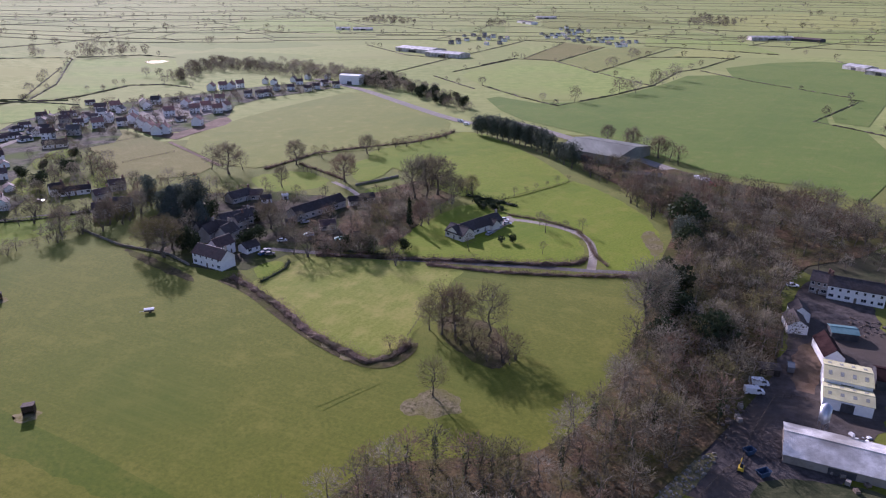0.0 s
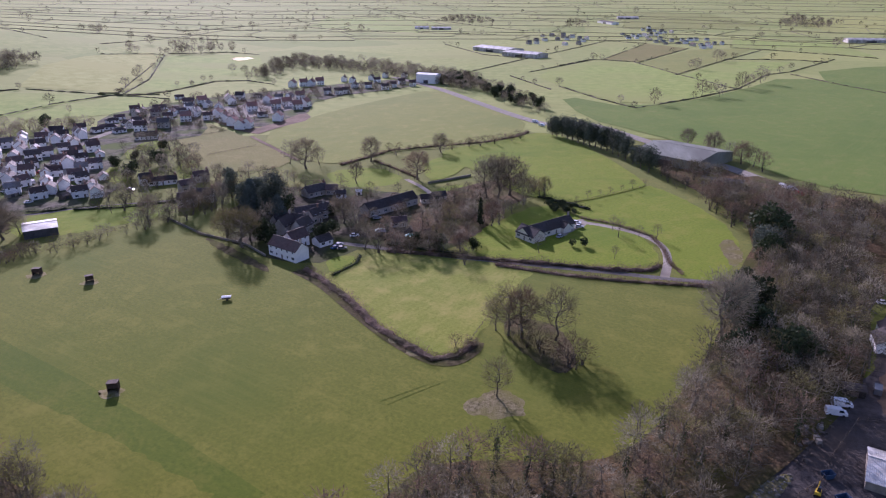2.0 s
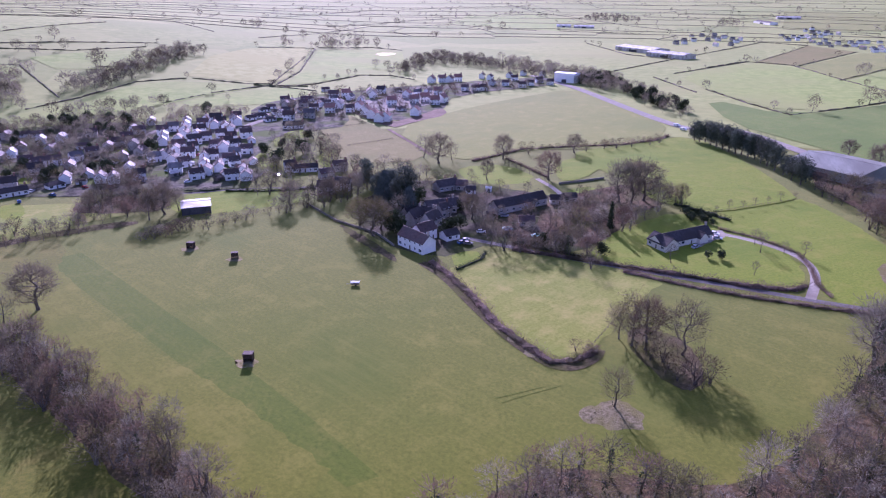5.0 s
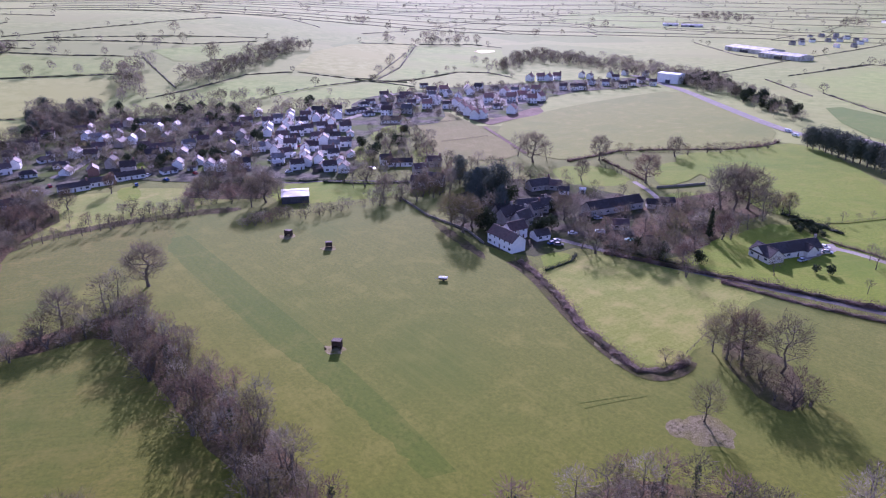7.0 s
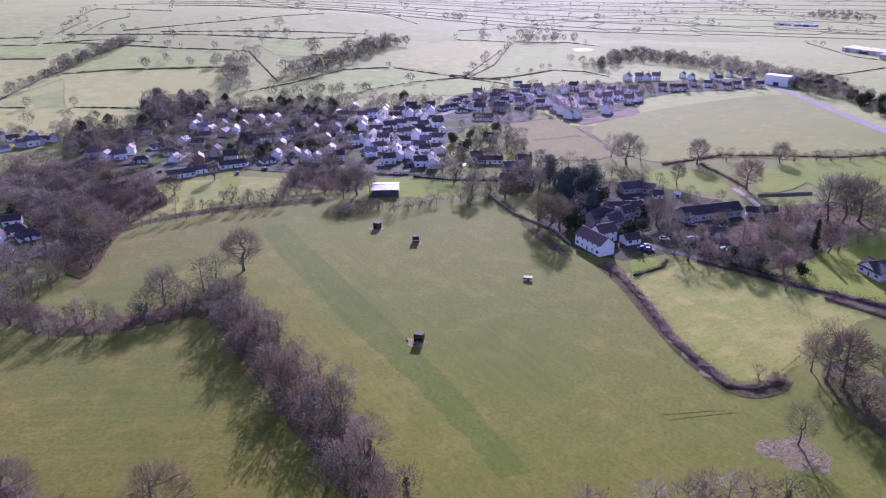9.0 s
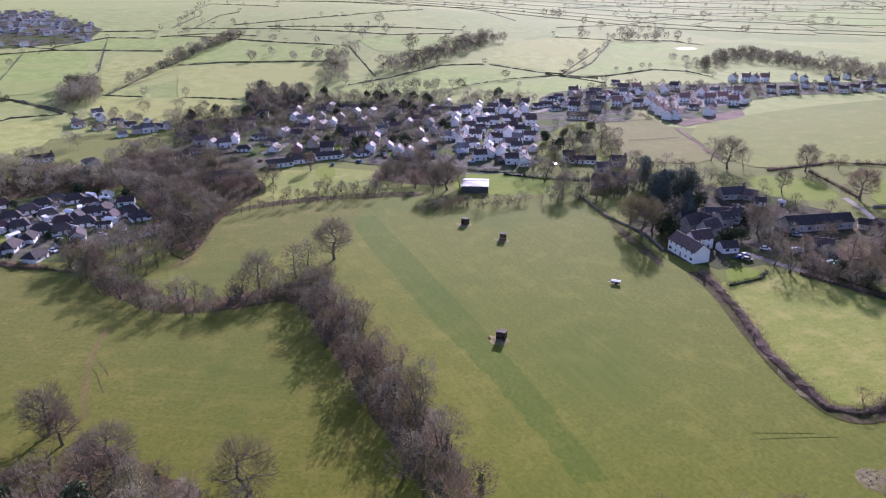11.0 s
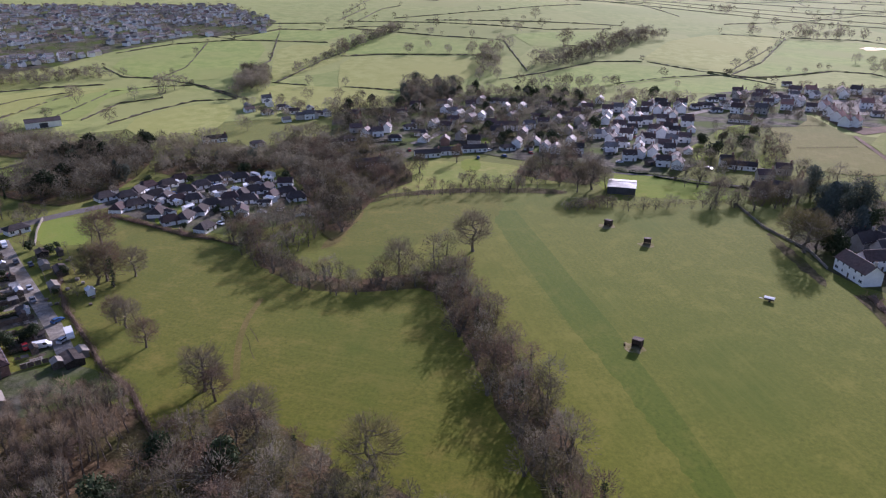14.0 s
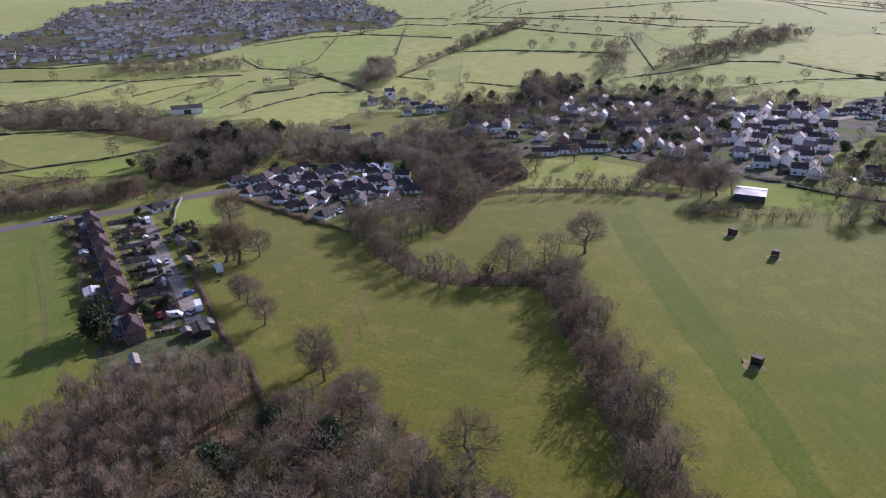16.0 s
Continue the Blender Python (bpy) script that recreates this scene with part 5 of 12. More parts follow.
patch("grass_field", [(16.4, 904.1), (114.1, 1082.5), (180.1, 1035.7), (242.8, 793.4), (115.4, 648.5), (48.5, 777.9)], HAZED_LUSH, "light green field among hedges", 1, "field")
patch("stubble_field", [(127.4, 1100.6), (244.6, 1422.4), (303.3, 1320.2), (172.6, 1068)], FALLOW, "pale brown stubble field", 1, "field")
patch("stubble_field", [(174.3, 1051.5), (301, 1295.7), (413.2, 1325.2), (305.3, 1099.5), (199.7, 910.8)], ROUGH, "pale straw stubble field", 1, "field")
patch("garden_grass", [(-76.5, 253.3), (-65.4, 259.5), (-62.3, 250.5), (-68.9, 236.6)], LAWN, "small lawn beside the white house", 2, "field")
patch("bare_patch", [(90, 292), (97, 299), (98, 284), (95, 272), (88, 262), (88.5, 276)], BRASH, "bare trampled earth at the wood", 2, "field")
patch("brash_patch", [(-11.6, 154.6), (-9.1, 159.4), (-7.1, 158.9), (-5.2, 162.8), (-0.2, 164.5), (2.9, 161.1), (5.7, 159.5), (4.7, 154.7), (6.1, 152.1), (1.6, 152.1), (-2.4, 149), (-5.4, 151.5), (-8.7, 150.5)], BRASH, "pale cut brash round a lone tree", 1, "field")
patch("crop_field", [(-345.6, -110.1), (-341.1, -49.6), (-333.4, -25), (-259, -16.8), (-212.5, -15.6), (-186.5, -30), (-175.1, -44.2), (-182.7, -72.2)], CROP, "young green crop with wheel tracks", 1, "field")
patch("arable_field", [(-553.6, -65.2), (-540.4, -16.4), (-468.1, 35.5), (-446.1, 1), (-442.6, -57.3)], ROUGH, "brownish arable field", 1, "field")
patch("verge_field", [(-440, -57.1), (-440.4, 0.7), (-453.8, 37.3), (-410.8, 38.4), (-397.1, 15.9), (-414.9, -34.1)], LUSH, "bright grass beside the arable field", 2, "field")
patch("side_meadow", [(-326.5, 53.6), (-278.6, 75.9), (-240.3, 85.3), (-203.8, 86.5), (-183.4, 107.4), (-174.2, 124.6), (-132.9, 108), (-98.9, 93), (-82.9, 84.3), (-80.4, 65.8), (-101.4, 55.8), (-120.7, 46.8), (-129.6, 43.2), (-143, 34.5), (-147.1, 24.1), (-173.7, 24), (-193.1, 21.3), (-245, 19.6), (-277.4, 16.5)], MEADOW, "green meadow with long tree shadows", 1, "field")
patch("mown_corner", [(-320.8, 21.6), (-344.1, 27), (-335.7, 45.8), (-297.9, 40.3), (-303.9, 22)], LUSH, "small bright paddock by the lane", 2, "field")
patch("upper_meadow", [(-239, 113.7), (-262, 138), (-270, 156), (-272, 172), (-265, 188), (-256, 204.5), (-242, 222), (-198.6, 162.8), (-217.2, 153.9), (-207.9, 121.6), (-214.1, 110.1)], MEADOW, "light green pasture above the tree belt", 1, "field")
patch("hill_field", [(-778.4, 150.6), (-848.3, 223.3), (-847.9, 310.2), (-806.4, 338.8), (-687.1, 268.5), (-646.1, 199.7), (-706.6, 154.7)], HAZED_LUSH, "bright green hill field", 1, "field")
patch("hill_field", [(-534.8, 102.6), (-570.8, 165.2), (-548.5, 197.6), (-498.6, 169.8), (-476, 153.1), (-461.8, 107.9)], HAZED_PALE, "light green hill field", 1, "field")
patch("field", [(-564, 897), (-517.2, 969), (-415.6, 743.3), (-392.7, 654.6), (-407.8, 635.7)], HAZED_PALE, "pale green far field in winter", 1, "field")
patch("field", [(-508.6, 977.8), (-454.9, 1064.1), (-399.6, 1052.1), (-288.8, 784.2), (-346.6, 771.1), (-357.8, 680.6), (-379.5, 645.1), (-410.9, 745.6)], HAZED_LUSH, "green far field among hedges in winter", 1, "field")
patch("field", [(-616.8, 2285.6), (-397, 2258.2), (-228.3, 2015.3), (-239.4, 1645.6), (-546.8, 1805.2)], HAZED_LUSH, "green far field among hedges in winter", 1, "field")
patch("field", [(452.4, 1579.7), (539.9, 1490.1), (617.5, 1491.6), (570.9, 1197.2), (519, 1259.2), (389.9, 1374.8)], HAZED_LUSH, "bright far field strip in winter", 1, "field")
patch("field", [(434.8, 1278.4), (501.3, 1214.9), (461.6, 1115.2), (373.6, 1148.5)], HAZED_PALE, "pale far field strip in winter", 1, "field")
patch("field", [(200.8, 898.6), (303, 1090.6), (400.7, 1094.9), (312.1, 940.3), (239, 802.8)], HAZED_LUSH, "green field with hedgerow trees in winter", 1, "field")
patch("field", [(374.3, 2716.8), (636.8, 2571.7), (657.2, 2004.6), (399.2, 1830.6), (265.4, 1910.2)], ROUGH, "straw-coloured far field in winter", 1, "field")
patch("field", [(790.5, 2255.4), (1228, 2544.4), (1352.4, 2218.1), (1092, 1780.7), (731.2, 1792.9)], HAZED_PALE, "pale far field in winter", 1, "field")
patch("field", [(820.3, 1681.9), (1009.8, 1642.9), (903.2, 1464.3), (833.7, 1464.8), (643.5, 1309.4)], HAZED_LUSH, "green far field in winter", 1, "field")
patch("field", [(-683, 367.7), (-661.9, 410.1), (-591.3, 492.8), (-531.8, 434.1), (-506.8, 394.5), (-529.7, 351.7), (-515.8, 336.7), (-560.1, 304.4), (-557.8, 294.2)], HAZED_PALE, "pale green slope above the village in winter", 1, "field")
patch("field", [(-838.9, 459.8), (-807.7, 480.1), (-713.4, 527.3), (-653.4, 571.8), (-602.9, 510.4), (-676.1, 419.5), (-699.5, 377.4)], HAZED_LUSH, "green slope among hedges in winter", 1, "field")
patch("field", [(-612.3, 583.9), (-578.2, 611.8), (-562.6, 642.9), (-597, 763.4), (-627.3, 816), (-642.3, 759.7), (-672.4, 673), (-683.8, 617.4)], HAZED_LUSH, "green slope beside the stream belt in winter", 1, "field")
patch("field", [(-490.1, 429.2), (-487.6, 482.2), (-498.1, 567.2), (-473.1, 612.5), (-386.4, 630.4), (-408.9, 564.6), (-414.1, 500.5), (-441.2, 427.8), (-481.6, 390.8)], HAZED_LUSH, "green field above the village in winter", 1, "field")
patch("field", [(-490.8, 635.8), (-558.6, 774.7), (-576, 885), (-544.3, 1002.3), (-484.9, 893), (-399.9, 658.5), (-421.7, 646.5)], HAZED_PALE, "pale broad field in winter", 1, "field")
patch("field", [(-406.8, 499.5), (-405.3, 559.6), (-380.4, 626.3), (-346.2, 638), (-326, 601), (-345.6, 528.9)], HAZED_LUSH, "bright strip behind the village in winter", 1, "field")
patch("field", [(-552.5, 291.2), (-505.6, 329.5), (-470.3, 304.7), (-481.1, 273.2), (-490.6, 255.2)], HAZED_PALE, "pale field corner by the village in winter", 1, "field")
patch("field", [(-633.3, -70.5), (-649.1, -23.1), (-686.6, 27.3), (-686.1, 75.9), (-674.3, 125.4), (-652.2, 125.9), (-629, 67.9), (-595.3, 33.1), (-601.2, -15.5)], HAZED_PALE, "pale valley field in winter", 1, "field")
patch("field", [(-638.9, 25.9), (-663, 58.2), (-670.4, 98.8), (-658, 159.1), (-638.8, 186.3), (-647.4, 124.9), (-561.6, 84.2), (-571.5, 64.2), (-631.3, 68.3)], HAZED_LUSH, "green valley strip in winter", 1, "field")
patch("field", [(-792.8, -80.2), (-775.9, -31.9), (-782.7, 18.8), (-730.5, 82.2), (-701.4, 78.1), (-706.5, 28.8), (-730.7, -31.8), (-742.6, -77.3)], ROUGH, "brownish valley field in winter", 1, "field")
patch("field", [(-608.4, 254.1), (-579.2, 275.7), (-530, 330.8), (-476.6, 297.9), (-480.1, 242.9), (-500.4, 227.8), (-551, 211.3)], HAZED_PALE, "pale field behind the village in winter", 1, "field")
patch("field", [(-786.1, 345), (-758.8, 392.3), (-687.6, 391), (-622.1, 271.9), (-622.6, 260.2), (-692.2, 290)], HAZED_PALE, "pale hill field in winter", 1, "field")
patch("field", [(-863, 315.9), (-882.4, 387.9), (-847.6, 429.9), (-835.4, 483.4), (-785.4, 406.1), (-827.7, 348)], HAZED_LUSH, "green hill strip in winter", 1, "field")
patch("woodland_floor", [(-47.4, 82.3), (-36.2, 105.8), (-23.6, 119.5), (-19.7, 128.9), (-2.8, 133.6), (20.1, 133.7), (36.9, 146.6), (52.4, 175.8), (66.9, 201), (79.2, 238), (111.3, 304.1), (104.7, 360.8), (81.6, 424.2), (114.1, 456.4), (160.3, 384.9), (199.2, 351.4), (210.1, 305.3), (187.9, 268.6), (134.1, 249.6), (103.5, 179.5), (73.2, 145.6), (47.3, 120.8), (24, 100.4), (11.5, 82.5)], LITTER, "brown leaf litter under the wood", 1, "field")
patch("woodland_floor", [(-125.4, -33.2), (-163.9, -36.1), (-182.2, -21.9), (-181.2, 3.6), (-170.7, 23.4), (-147.8, 22.8), (-143, 34.5), (-130.2, 42), (-115.2, 53), (-97.2, 63.2), (-80.4, 65.8), (-66.1, 55.4)], LITTER, "brown leaf litter under the trees", 2, "field")
patch("woodland_floor", [(-67.7, 78.6), (-83.3, 87), (-96.7, 92.9), (-110.9, 98.4), (-132.5, 108.7), (-152.6, 116.6), (-177.9, 127.1), (-187.3, 109.6), (-196.5, 94.2), (-214.7, 86.8), (-240.3, 85.3), (-247.8, 90.6), (-230.1, 98.1), (-207.8, 99.7), (-194.3, 118.5), (-190.7, 135.9), (-182.7, 140.3), (-163.1, 134.4), (-135.4, 123.3), (-112.2, 114.4), (-94.8, 107.6), (-79.1, 98.8), (-63.3, 87.1)], LITTER, "brown leaf litter under the tree belt", 2, "field")
patch("village_ground", [(-484.6, 251.7), (-459.7, 297.2), (-465.6, 371.4), (-425.4, 411.8), (-372.2, 448.5), (-310.9, 475.3), (-313.7, 578.4), (-273.7, 569.8), (-228.1, 486.1), (-247.6, 456.9), (-266.6, 422.2), (-201.5, 318.3), (-241.7, 287.3), (-283.4, 268.8), (-323.4, 255.7), (-326.6, 221.1), (-337.4, 196.2), (-360.6, 180.8)], GARDEN, "gardens and yards among the village houses", 1, "garden")
patch("village_ground", [(-345.7, 532.1), (-331.9, 589.4), (-298.4, 658.2), (-232, 742.8), (-125.1, 841.8), (-107.8, 764), (-198.6, 667.1), (-178.9, 564), (-203.9, 506.1), (-262.5, 542.5), (-268.8, 492.7), (-264.9, 461.8), (-302.1, 459.4)], GARDEN, "gardens and yards among the houses", 1, "garden")
patch("village_ground", [(-370.1, 53.5), (-373.8, 104.9), (-352.2, 148.6), (-286.7, 135.3), (-266.5, 108.7), (-275.5, 80.1), (-333.7, 55.1)], GARDEN, "small gardens among the bungalows", 1, "garden")
patch("village_ground", [(-101, 251.9), (-123.9, 267.8), (-141.7, 301), (-137.2, 351.9), (-102.9, 360), (-67.7, 352.9), (-42.6, 345.9), (-24.5, 302.4), (-19.6, 267.6), (-62.5, 267.8), (-69.7, 258.2), (-80.2, 246.3)], SHADE_AND_SOIL, "garden ground round the old houses, shade painted into its colour", 1, "garden")
# dark cover painting the shade that the wood throws on this slope
patch("mossy_bank", [(145.7, 274.8), (191.9, 275.3), (191.3, 228.8), (166.7, 194.1), (155.6, 215.3), (143.4, 241.3)], SHADE_AND_MOSS, "grass bank above the farm row, shade of the wood painted dark", 2, "bank")
# lanes and yards
road("lane", [(90.3, 245.8), (62, 248.3), (40.2, 252.2), (15.5, 255.5), (-5.1, 258.9), (-33.3, 263), (-57.8, 268.5), (-75.5, 272.3)], 3.4, ASPHALT, "narrow tarmac lane between hedges", 3, "road")
road("drive", [(59.3, 250), (64.9, 270.5), (64.9, 288), (57.3, 300.2), (42.7, 309.8), (32.1, 313.1), (26, 304.7)], 3.6, GRAVEL, "pale gravel drive to the bungalow", 4, "drive")
patch("parking", [(20.6, 303), (32.8, 320.1), (36.1, 311.5), (26.9, 299), (22.5, 291.3)], GRAVEL, "gravel parking in front of the bungalow", 5, "field")
road("main_road", [(-152.2, 840.9), (-88.2, 755.8), (-33.8, 651.2), (8, 576), (30.6, 551.5), (55.5, 574.5), (91.7, 506.2), (128.2, 437.2), (155.8, 372.9)], 10, CONCRETE, "main road with pale worn tarmac", 3, "road")
road("village_street", [(-381.2, 192.5), (-365.2, 214.2), (-340.1, 231.2), (-328.4, 260), (-285.1, 270.6), (-243.9, 290), (-197.8, 312.3), (-157.3, 330.2)], 6, ASPHALT, "village street", 3, "road")
road("back_lane", [(-323.2, 9.2), (-291.2, 10.3), (-254.6, 12.4), (-227.1, 14.2), (-206.9, 14.1)], 5.0, PAVING, "worn grey back lane behind the terrace", 3, "road")
road("main_road", [(-336.1, -49.2), (-339.3, -25), (-336.6, 5.8), (-344.6, 29.7), (-346.5, 54.8)], 7, ASPHALT, "road past the terrace", 3, "road")
patch("farmyard", [(43.5, 120.4), (62.1, 134.4), (84, 161.1), (103.5, 179.5), (128.4, 228.2), (144.8, 244.1), (157.8, 219), (98.2, 120.7)], YARD, "worn dark tarmac of the farm yard", 3, "yard")
# hedges near by
hedge([(-80.4, 240.8), (-69.5, 230.4), (-55.3, 213.5), (-43.4, 197), (-31.8, 186), (-22.2, 177.9), (-15.6, 180.6), (-10.5, 188.3)], 2.3, 4.6, rag=0.4)
hedge([(-52.4, 264.7), (-19.2, 261.2), (15.6, 257.9), (40.6, 254.5), (54.9, 255.9), (59.8, 262.1)], 2.7, 4.0, rag=0.35)
hedge([(-6, 254.6), (1.8, 252.6), (21.8, 247.3), (39.2, 244.7), (61, 243.3), (82.7, 242.4)], 1.9, 3.4, rag=0.35)
hedge([(32.7, 319.2), (48.3, 311.6), (62, 297.1), (64.5, 280.8), (64, 264), (66.6, 253.6)], 1.1, 1)
hedge([(-108.1, 406.8), (-84.4, 449.5), (-51.4, 468.6), (-22, 484), (1, 507), (9, 526)], 2.2, 3.0, "tall ragged hedge of bare twigs between fields", rag=0.6)
hedge([(-89.7, 419.6), (-73, 402), (-57.5, 383.6)], 1.8, 1.6, "row of clipped bushes along the garden", rag=0.6)
hedge([(13, 351.5), (26, 343), (38, 333.5)], 3.2, 3.4, "tall dark evergreen hedge behind the bungalow", mat=EVERGREEN, rag=0.3)
# hedges of the vale
hedge([(45.2, 787.1), (78.6, 703.7), (107.4, 648.3), (173.1, 714.1), (239.6, 793.2), (311.7, 927.4), (356.3, 968.9), (486.1, 1153.6)], 0.9, 1.1, far=True)
hedge([(346.7, 941.6), (368.8, 832), (395, 761.7), (416.5, 705.6)], 0.9, 1.1, far=True)
hedge([(408.6, 676.4), (311.5, 572.7), (324, 543.7), (336.2, 513.2)], 0.9, 1.1, far=True)
hedge([(417.2, 683.7), (405.3, 690.5)], 0.9, 1.1, far=True)
hedge([(-10.9, 873.5), (35, 759.6)], 0.9, 1.1, far=True)
hedge([(12.2, 916.4), (115.9, 1100.1)], 0.9, 1.1, far=True)
hedge([(53.4, 999.9), (111.4, 1099.9), (168.3, 1067.8), (203.4, 910.9), (236.3, 793.1)], 0.9, 1.1, far=True)
hedge([(123.7, 1091.6), (244.6, 1422.4)], 0.9, 1.1, far=True)
hedge([(170, 1051.3), (301.2, 1320.1)], 0.9, 1.1, far=True)
hedge([(196, 910.7), (307.7, 1108.5), (421.6, 1301.3)], 0.9, 1.1, far=True)
hedge([(312.7, 1126.9), (422.8, 1131.8), (454.4, 1097.2)], 0.9, 1.1, far=True)
hedge([(-68, 901.1), (14.5, 1104.5), (126.1, 1362.5), (171.5, 1476.4), (244.6, 1422.4)], 0.9, 1.1, far=True)
hedge([(382.8, 1348.8), (442.6, 1302.2), (510.1, 1236.8), (561.4, 1176.6)], 0.9, 1.1, far=True)
hedge([(382.6, 1752.1), (455.1, 1612.4), (550.4, 1519.9), (635.4, 1521.3)], 0.9, 1.1, far=True)
hedge([(259.7, 1867.5), (443, 1772.5)], 0.9, 1.1, far=True)
hedge([(645, 1873.6), (716.2, 1755.2), (1060.2, 1709.2)], 0.9, 1.1, far=True)
hedge([(30.6, 2420.2), (402.7, 2374.7), (672.2, 2051.3)], 0.9, 1.1, far=True)
hedge([(459.7, 2718.8), (859.7, 2639), (1296.8, 2689.9), (1431.7, 2326.8)], 0.9, 1.1, far=True)
hedge([(-577, 918.7), (-526.5, 990.2)], 0.9, 1.1, far=True)
hedge([(-519, 987.7), (-413.3, 744.4), (-386.2, 643)], 0.9, 1.1, far=True)
hedge([(-522.4, 1005.5), (-469, 1098.4), (-411.9, 1085.8)], 0.9, 1.1, far=True)
hedge([(-404.6, 630.3), (-375.4, 633), (-333.2, 631)], 0.9, 1.1, far=True)
hedge([(-375.4, 633), (-354.5, 674), (-343, 762.5), (-312.6, 780.1), (-273.4, 757.9)], 0.9, 1.1, far=True)
hedge([(-651.4, 1042.8), (-656.9, 1245.1), (-685.1, 1592.7), (-535.4, 1766.5), (-290.7, 1641.6)], 0.9, 1.1, far=True)
hedge([(-744, 1483.2), (-675.7, 1889.3), (-431.6, 2253.8)], 0.9, 1.1, far=True)
hedge([(-976.4, 1580.6), (-986.8, 2153.5), (-778.1, 2589.8), (-490.1, 2799.6)], 0.9, 1.1, far=True)
hedge([(-635.1, 2862.8), (-417.1, 2375.2), (-239.1, 2113.1), (-78.5, 1849.3), (22.3, 1736.6)], 0.9, 1.1, far=True)
hedge([(-239.4, 1645.6), (-56.3, 1623.6)], 0.9, 1.1, far=True)
hedge([(-143.5, 1348.1), (-58.4, 1148), (5.6, 1095.2)], 0.9, 1.1, far=True)
hedge([(125.2, 2089.7), (336.3, 2435.3)], 0.9, 1.1, far=True)
hedge([(1692.2, 4214.6), (2007.5, 3283.4)], 0.9, 1.1, far=True)
hedge([(-443.6, 3089.8), (37, 2951.1), (400.4, 3290.2)], 0.9, 1.1, far=True)
hedge([(632.3, 1286), (826.1, 1451.1), (896.2, 1437.3)], 0.9, 1.1, far=True)
hedge([(607.1, 1086.5), (567, 893.8)], 0.9, 1.1, far=True)
hedge([(-690, 371.8), (-671.3, 416.3), (-600.3, 500.6)], 0.9, 1.1, far=True)
hedge([(-556.6, 302.3), (-508.9, 336.7)], 0.9, 1.1, far=True)
hedge([(-848.9, 465.8), (-820.6, 488.4), (-724.9, 536.2), (-661.5, 579.2)], 0.9, 1.1, far=True)
hedge([(-659.3, 581.5), (-511, 483.6)], 0.9, 1.1, far=True)
hedge([(-903.1, 497.8), (-818.7, 592.7), (-685.1, 686.1), (-656.3, 776.5)], 0.9, 1.1, far=True)
hedge([(-885.6, 567.8), (-862.5, 752.1), (-893.7, 970)], 0.9, 1.1, far=True)
hedge([(-898, 515.8), (-984.7, 609.2), (-1004.8, 657.4)], 0.9, 1.1, far=True)
hedge([(-497.3, 435.8), (-495.1, 489.9), (-506.6, 577.2), (-481.9, 624)], 0.9, 1.1, far=True)
hedge([(-477.6, 628.7), (-413.5, 633.9), (-391.9, 645.3)], 0.9, 1.1, far=True)
hedge([(-392.8, 644.4), (-478.4, 881.1)], 0.9, 1.1, far=True)
hedge([(-419.2, 506.8), (-412.5, 569.7), (-388, 638.8), (-353.3, 651.3)], 0.9, 1.1, far=True)
hedge([(-843.6, 594.8), (-776.3, 674.5), (-671.6, 820.3)], 0.9, 1.1, far=True)
hedge([(-910.8, 1161), (-737.7, 1043)], 0.9, 1.1, far=True)
hedge([(-592.4, 617.8), (-567.8, 648.9)], 0.9, 1.1, far=True)
hedge([(-981.5, 544), (-1178.9, 714.4), (-1039.2, 759.6)], 0.9, 1.1, far=True)
hedge([(-1190, 871.8), (-1020.4, 986.6), (-942.1, 1230)], 0.9, 1.1, far=True)
hedge([(-637.4, -70.8), (-655.7, -23.1), (-696.5, 28), (-696.2, 77.4), (-684.4, 127.6)], 0.9, 1.1, far=True)
hedge([(-634.4, 25.6), (-658.2, 57.6), (-665.5, 97.9)], 0.9, 1.1, far=True)
hedge([(-595.3, 33.1), (-633.6, 68.6), (-655.8, 96.2)], 0.9, 1.1, far=True)
hedge([(-575.6, 64.8), (-652.2, 125.9), (-653.1, 157.8), (-641.2, 192.6)], 0.9, 1.1, far=True)
hedge([(-561.6, 84.2), (-603.7, 120.2), (-606.1, 155.5)], 0.9, 1.1, far=True)
hedge([(-537.8, 96.8), (-563.1, 134.1), (-579.2, 172.9), (-567.3, 204.7)], 0.9, 1.1, far=True)
hedge([(-801.2, -80.7), (-784.2, -32), (-794.3, 19.5)], 0.9, 1.1, far=True)
hedge([(-735.1, -76.8), (-725.7, -31.8), (-699.5, 33.1)], 0.9, 1.1, far=True)
hedge([(-832.7, 172.1), (-857, 239.9), (-847.9, 310.2), (-820.5, 344.9), (-771.9, 399.1)], 0.9, 1.1, far=True)
hedge([(-681, 170.7), (-722.7, 212.3), (-846.6, 278.5)], 0.9, 1.1, far=True)
hedge([(-646.1, 194.1), (-603.1, 201.8), (-569.5, 205.5)], 0.9, 1.1, far=True)
hedge([(-663.3, 252.8), (-711.9, 298.4), (-866.9, 379.4)], 0.9, 1.1, far=True)
hedge([(-863, 315.9), (-890.7, 391.6), (-855.5, 434)], 0.9, 1.1, far=True)
hedge([(-943, 397.4), (-902.3, 466.7)], 0.9, 1.1, far=True)
hedge([(-764.5, 144.6), (-709, 149.6), (-683.8, 177.2), (-631.4, 200.5), (-558.4, 211.7)], 0.9, 1.1, far=True)
hedge([(-613.1, 256.2), (-583.6, 277.8)], 0.9, 1.1, far=True)
hedge([(-921.6, 274.4), (-855.4, 313.1)], 0.9, 1.1, far=True)
hedge([(-543.2, -64.5), (-531.6, -13), (-519.1, 11.6)], 0.9, 1.1, far=True)
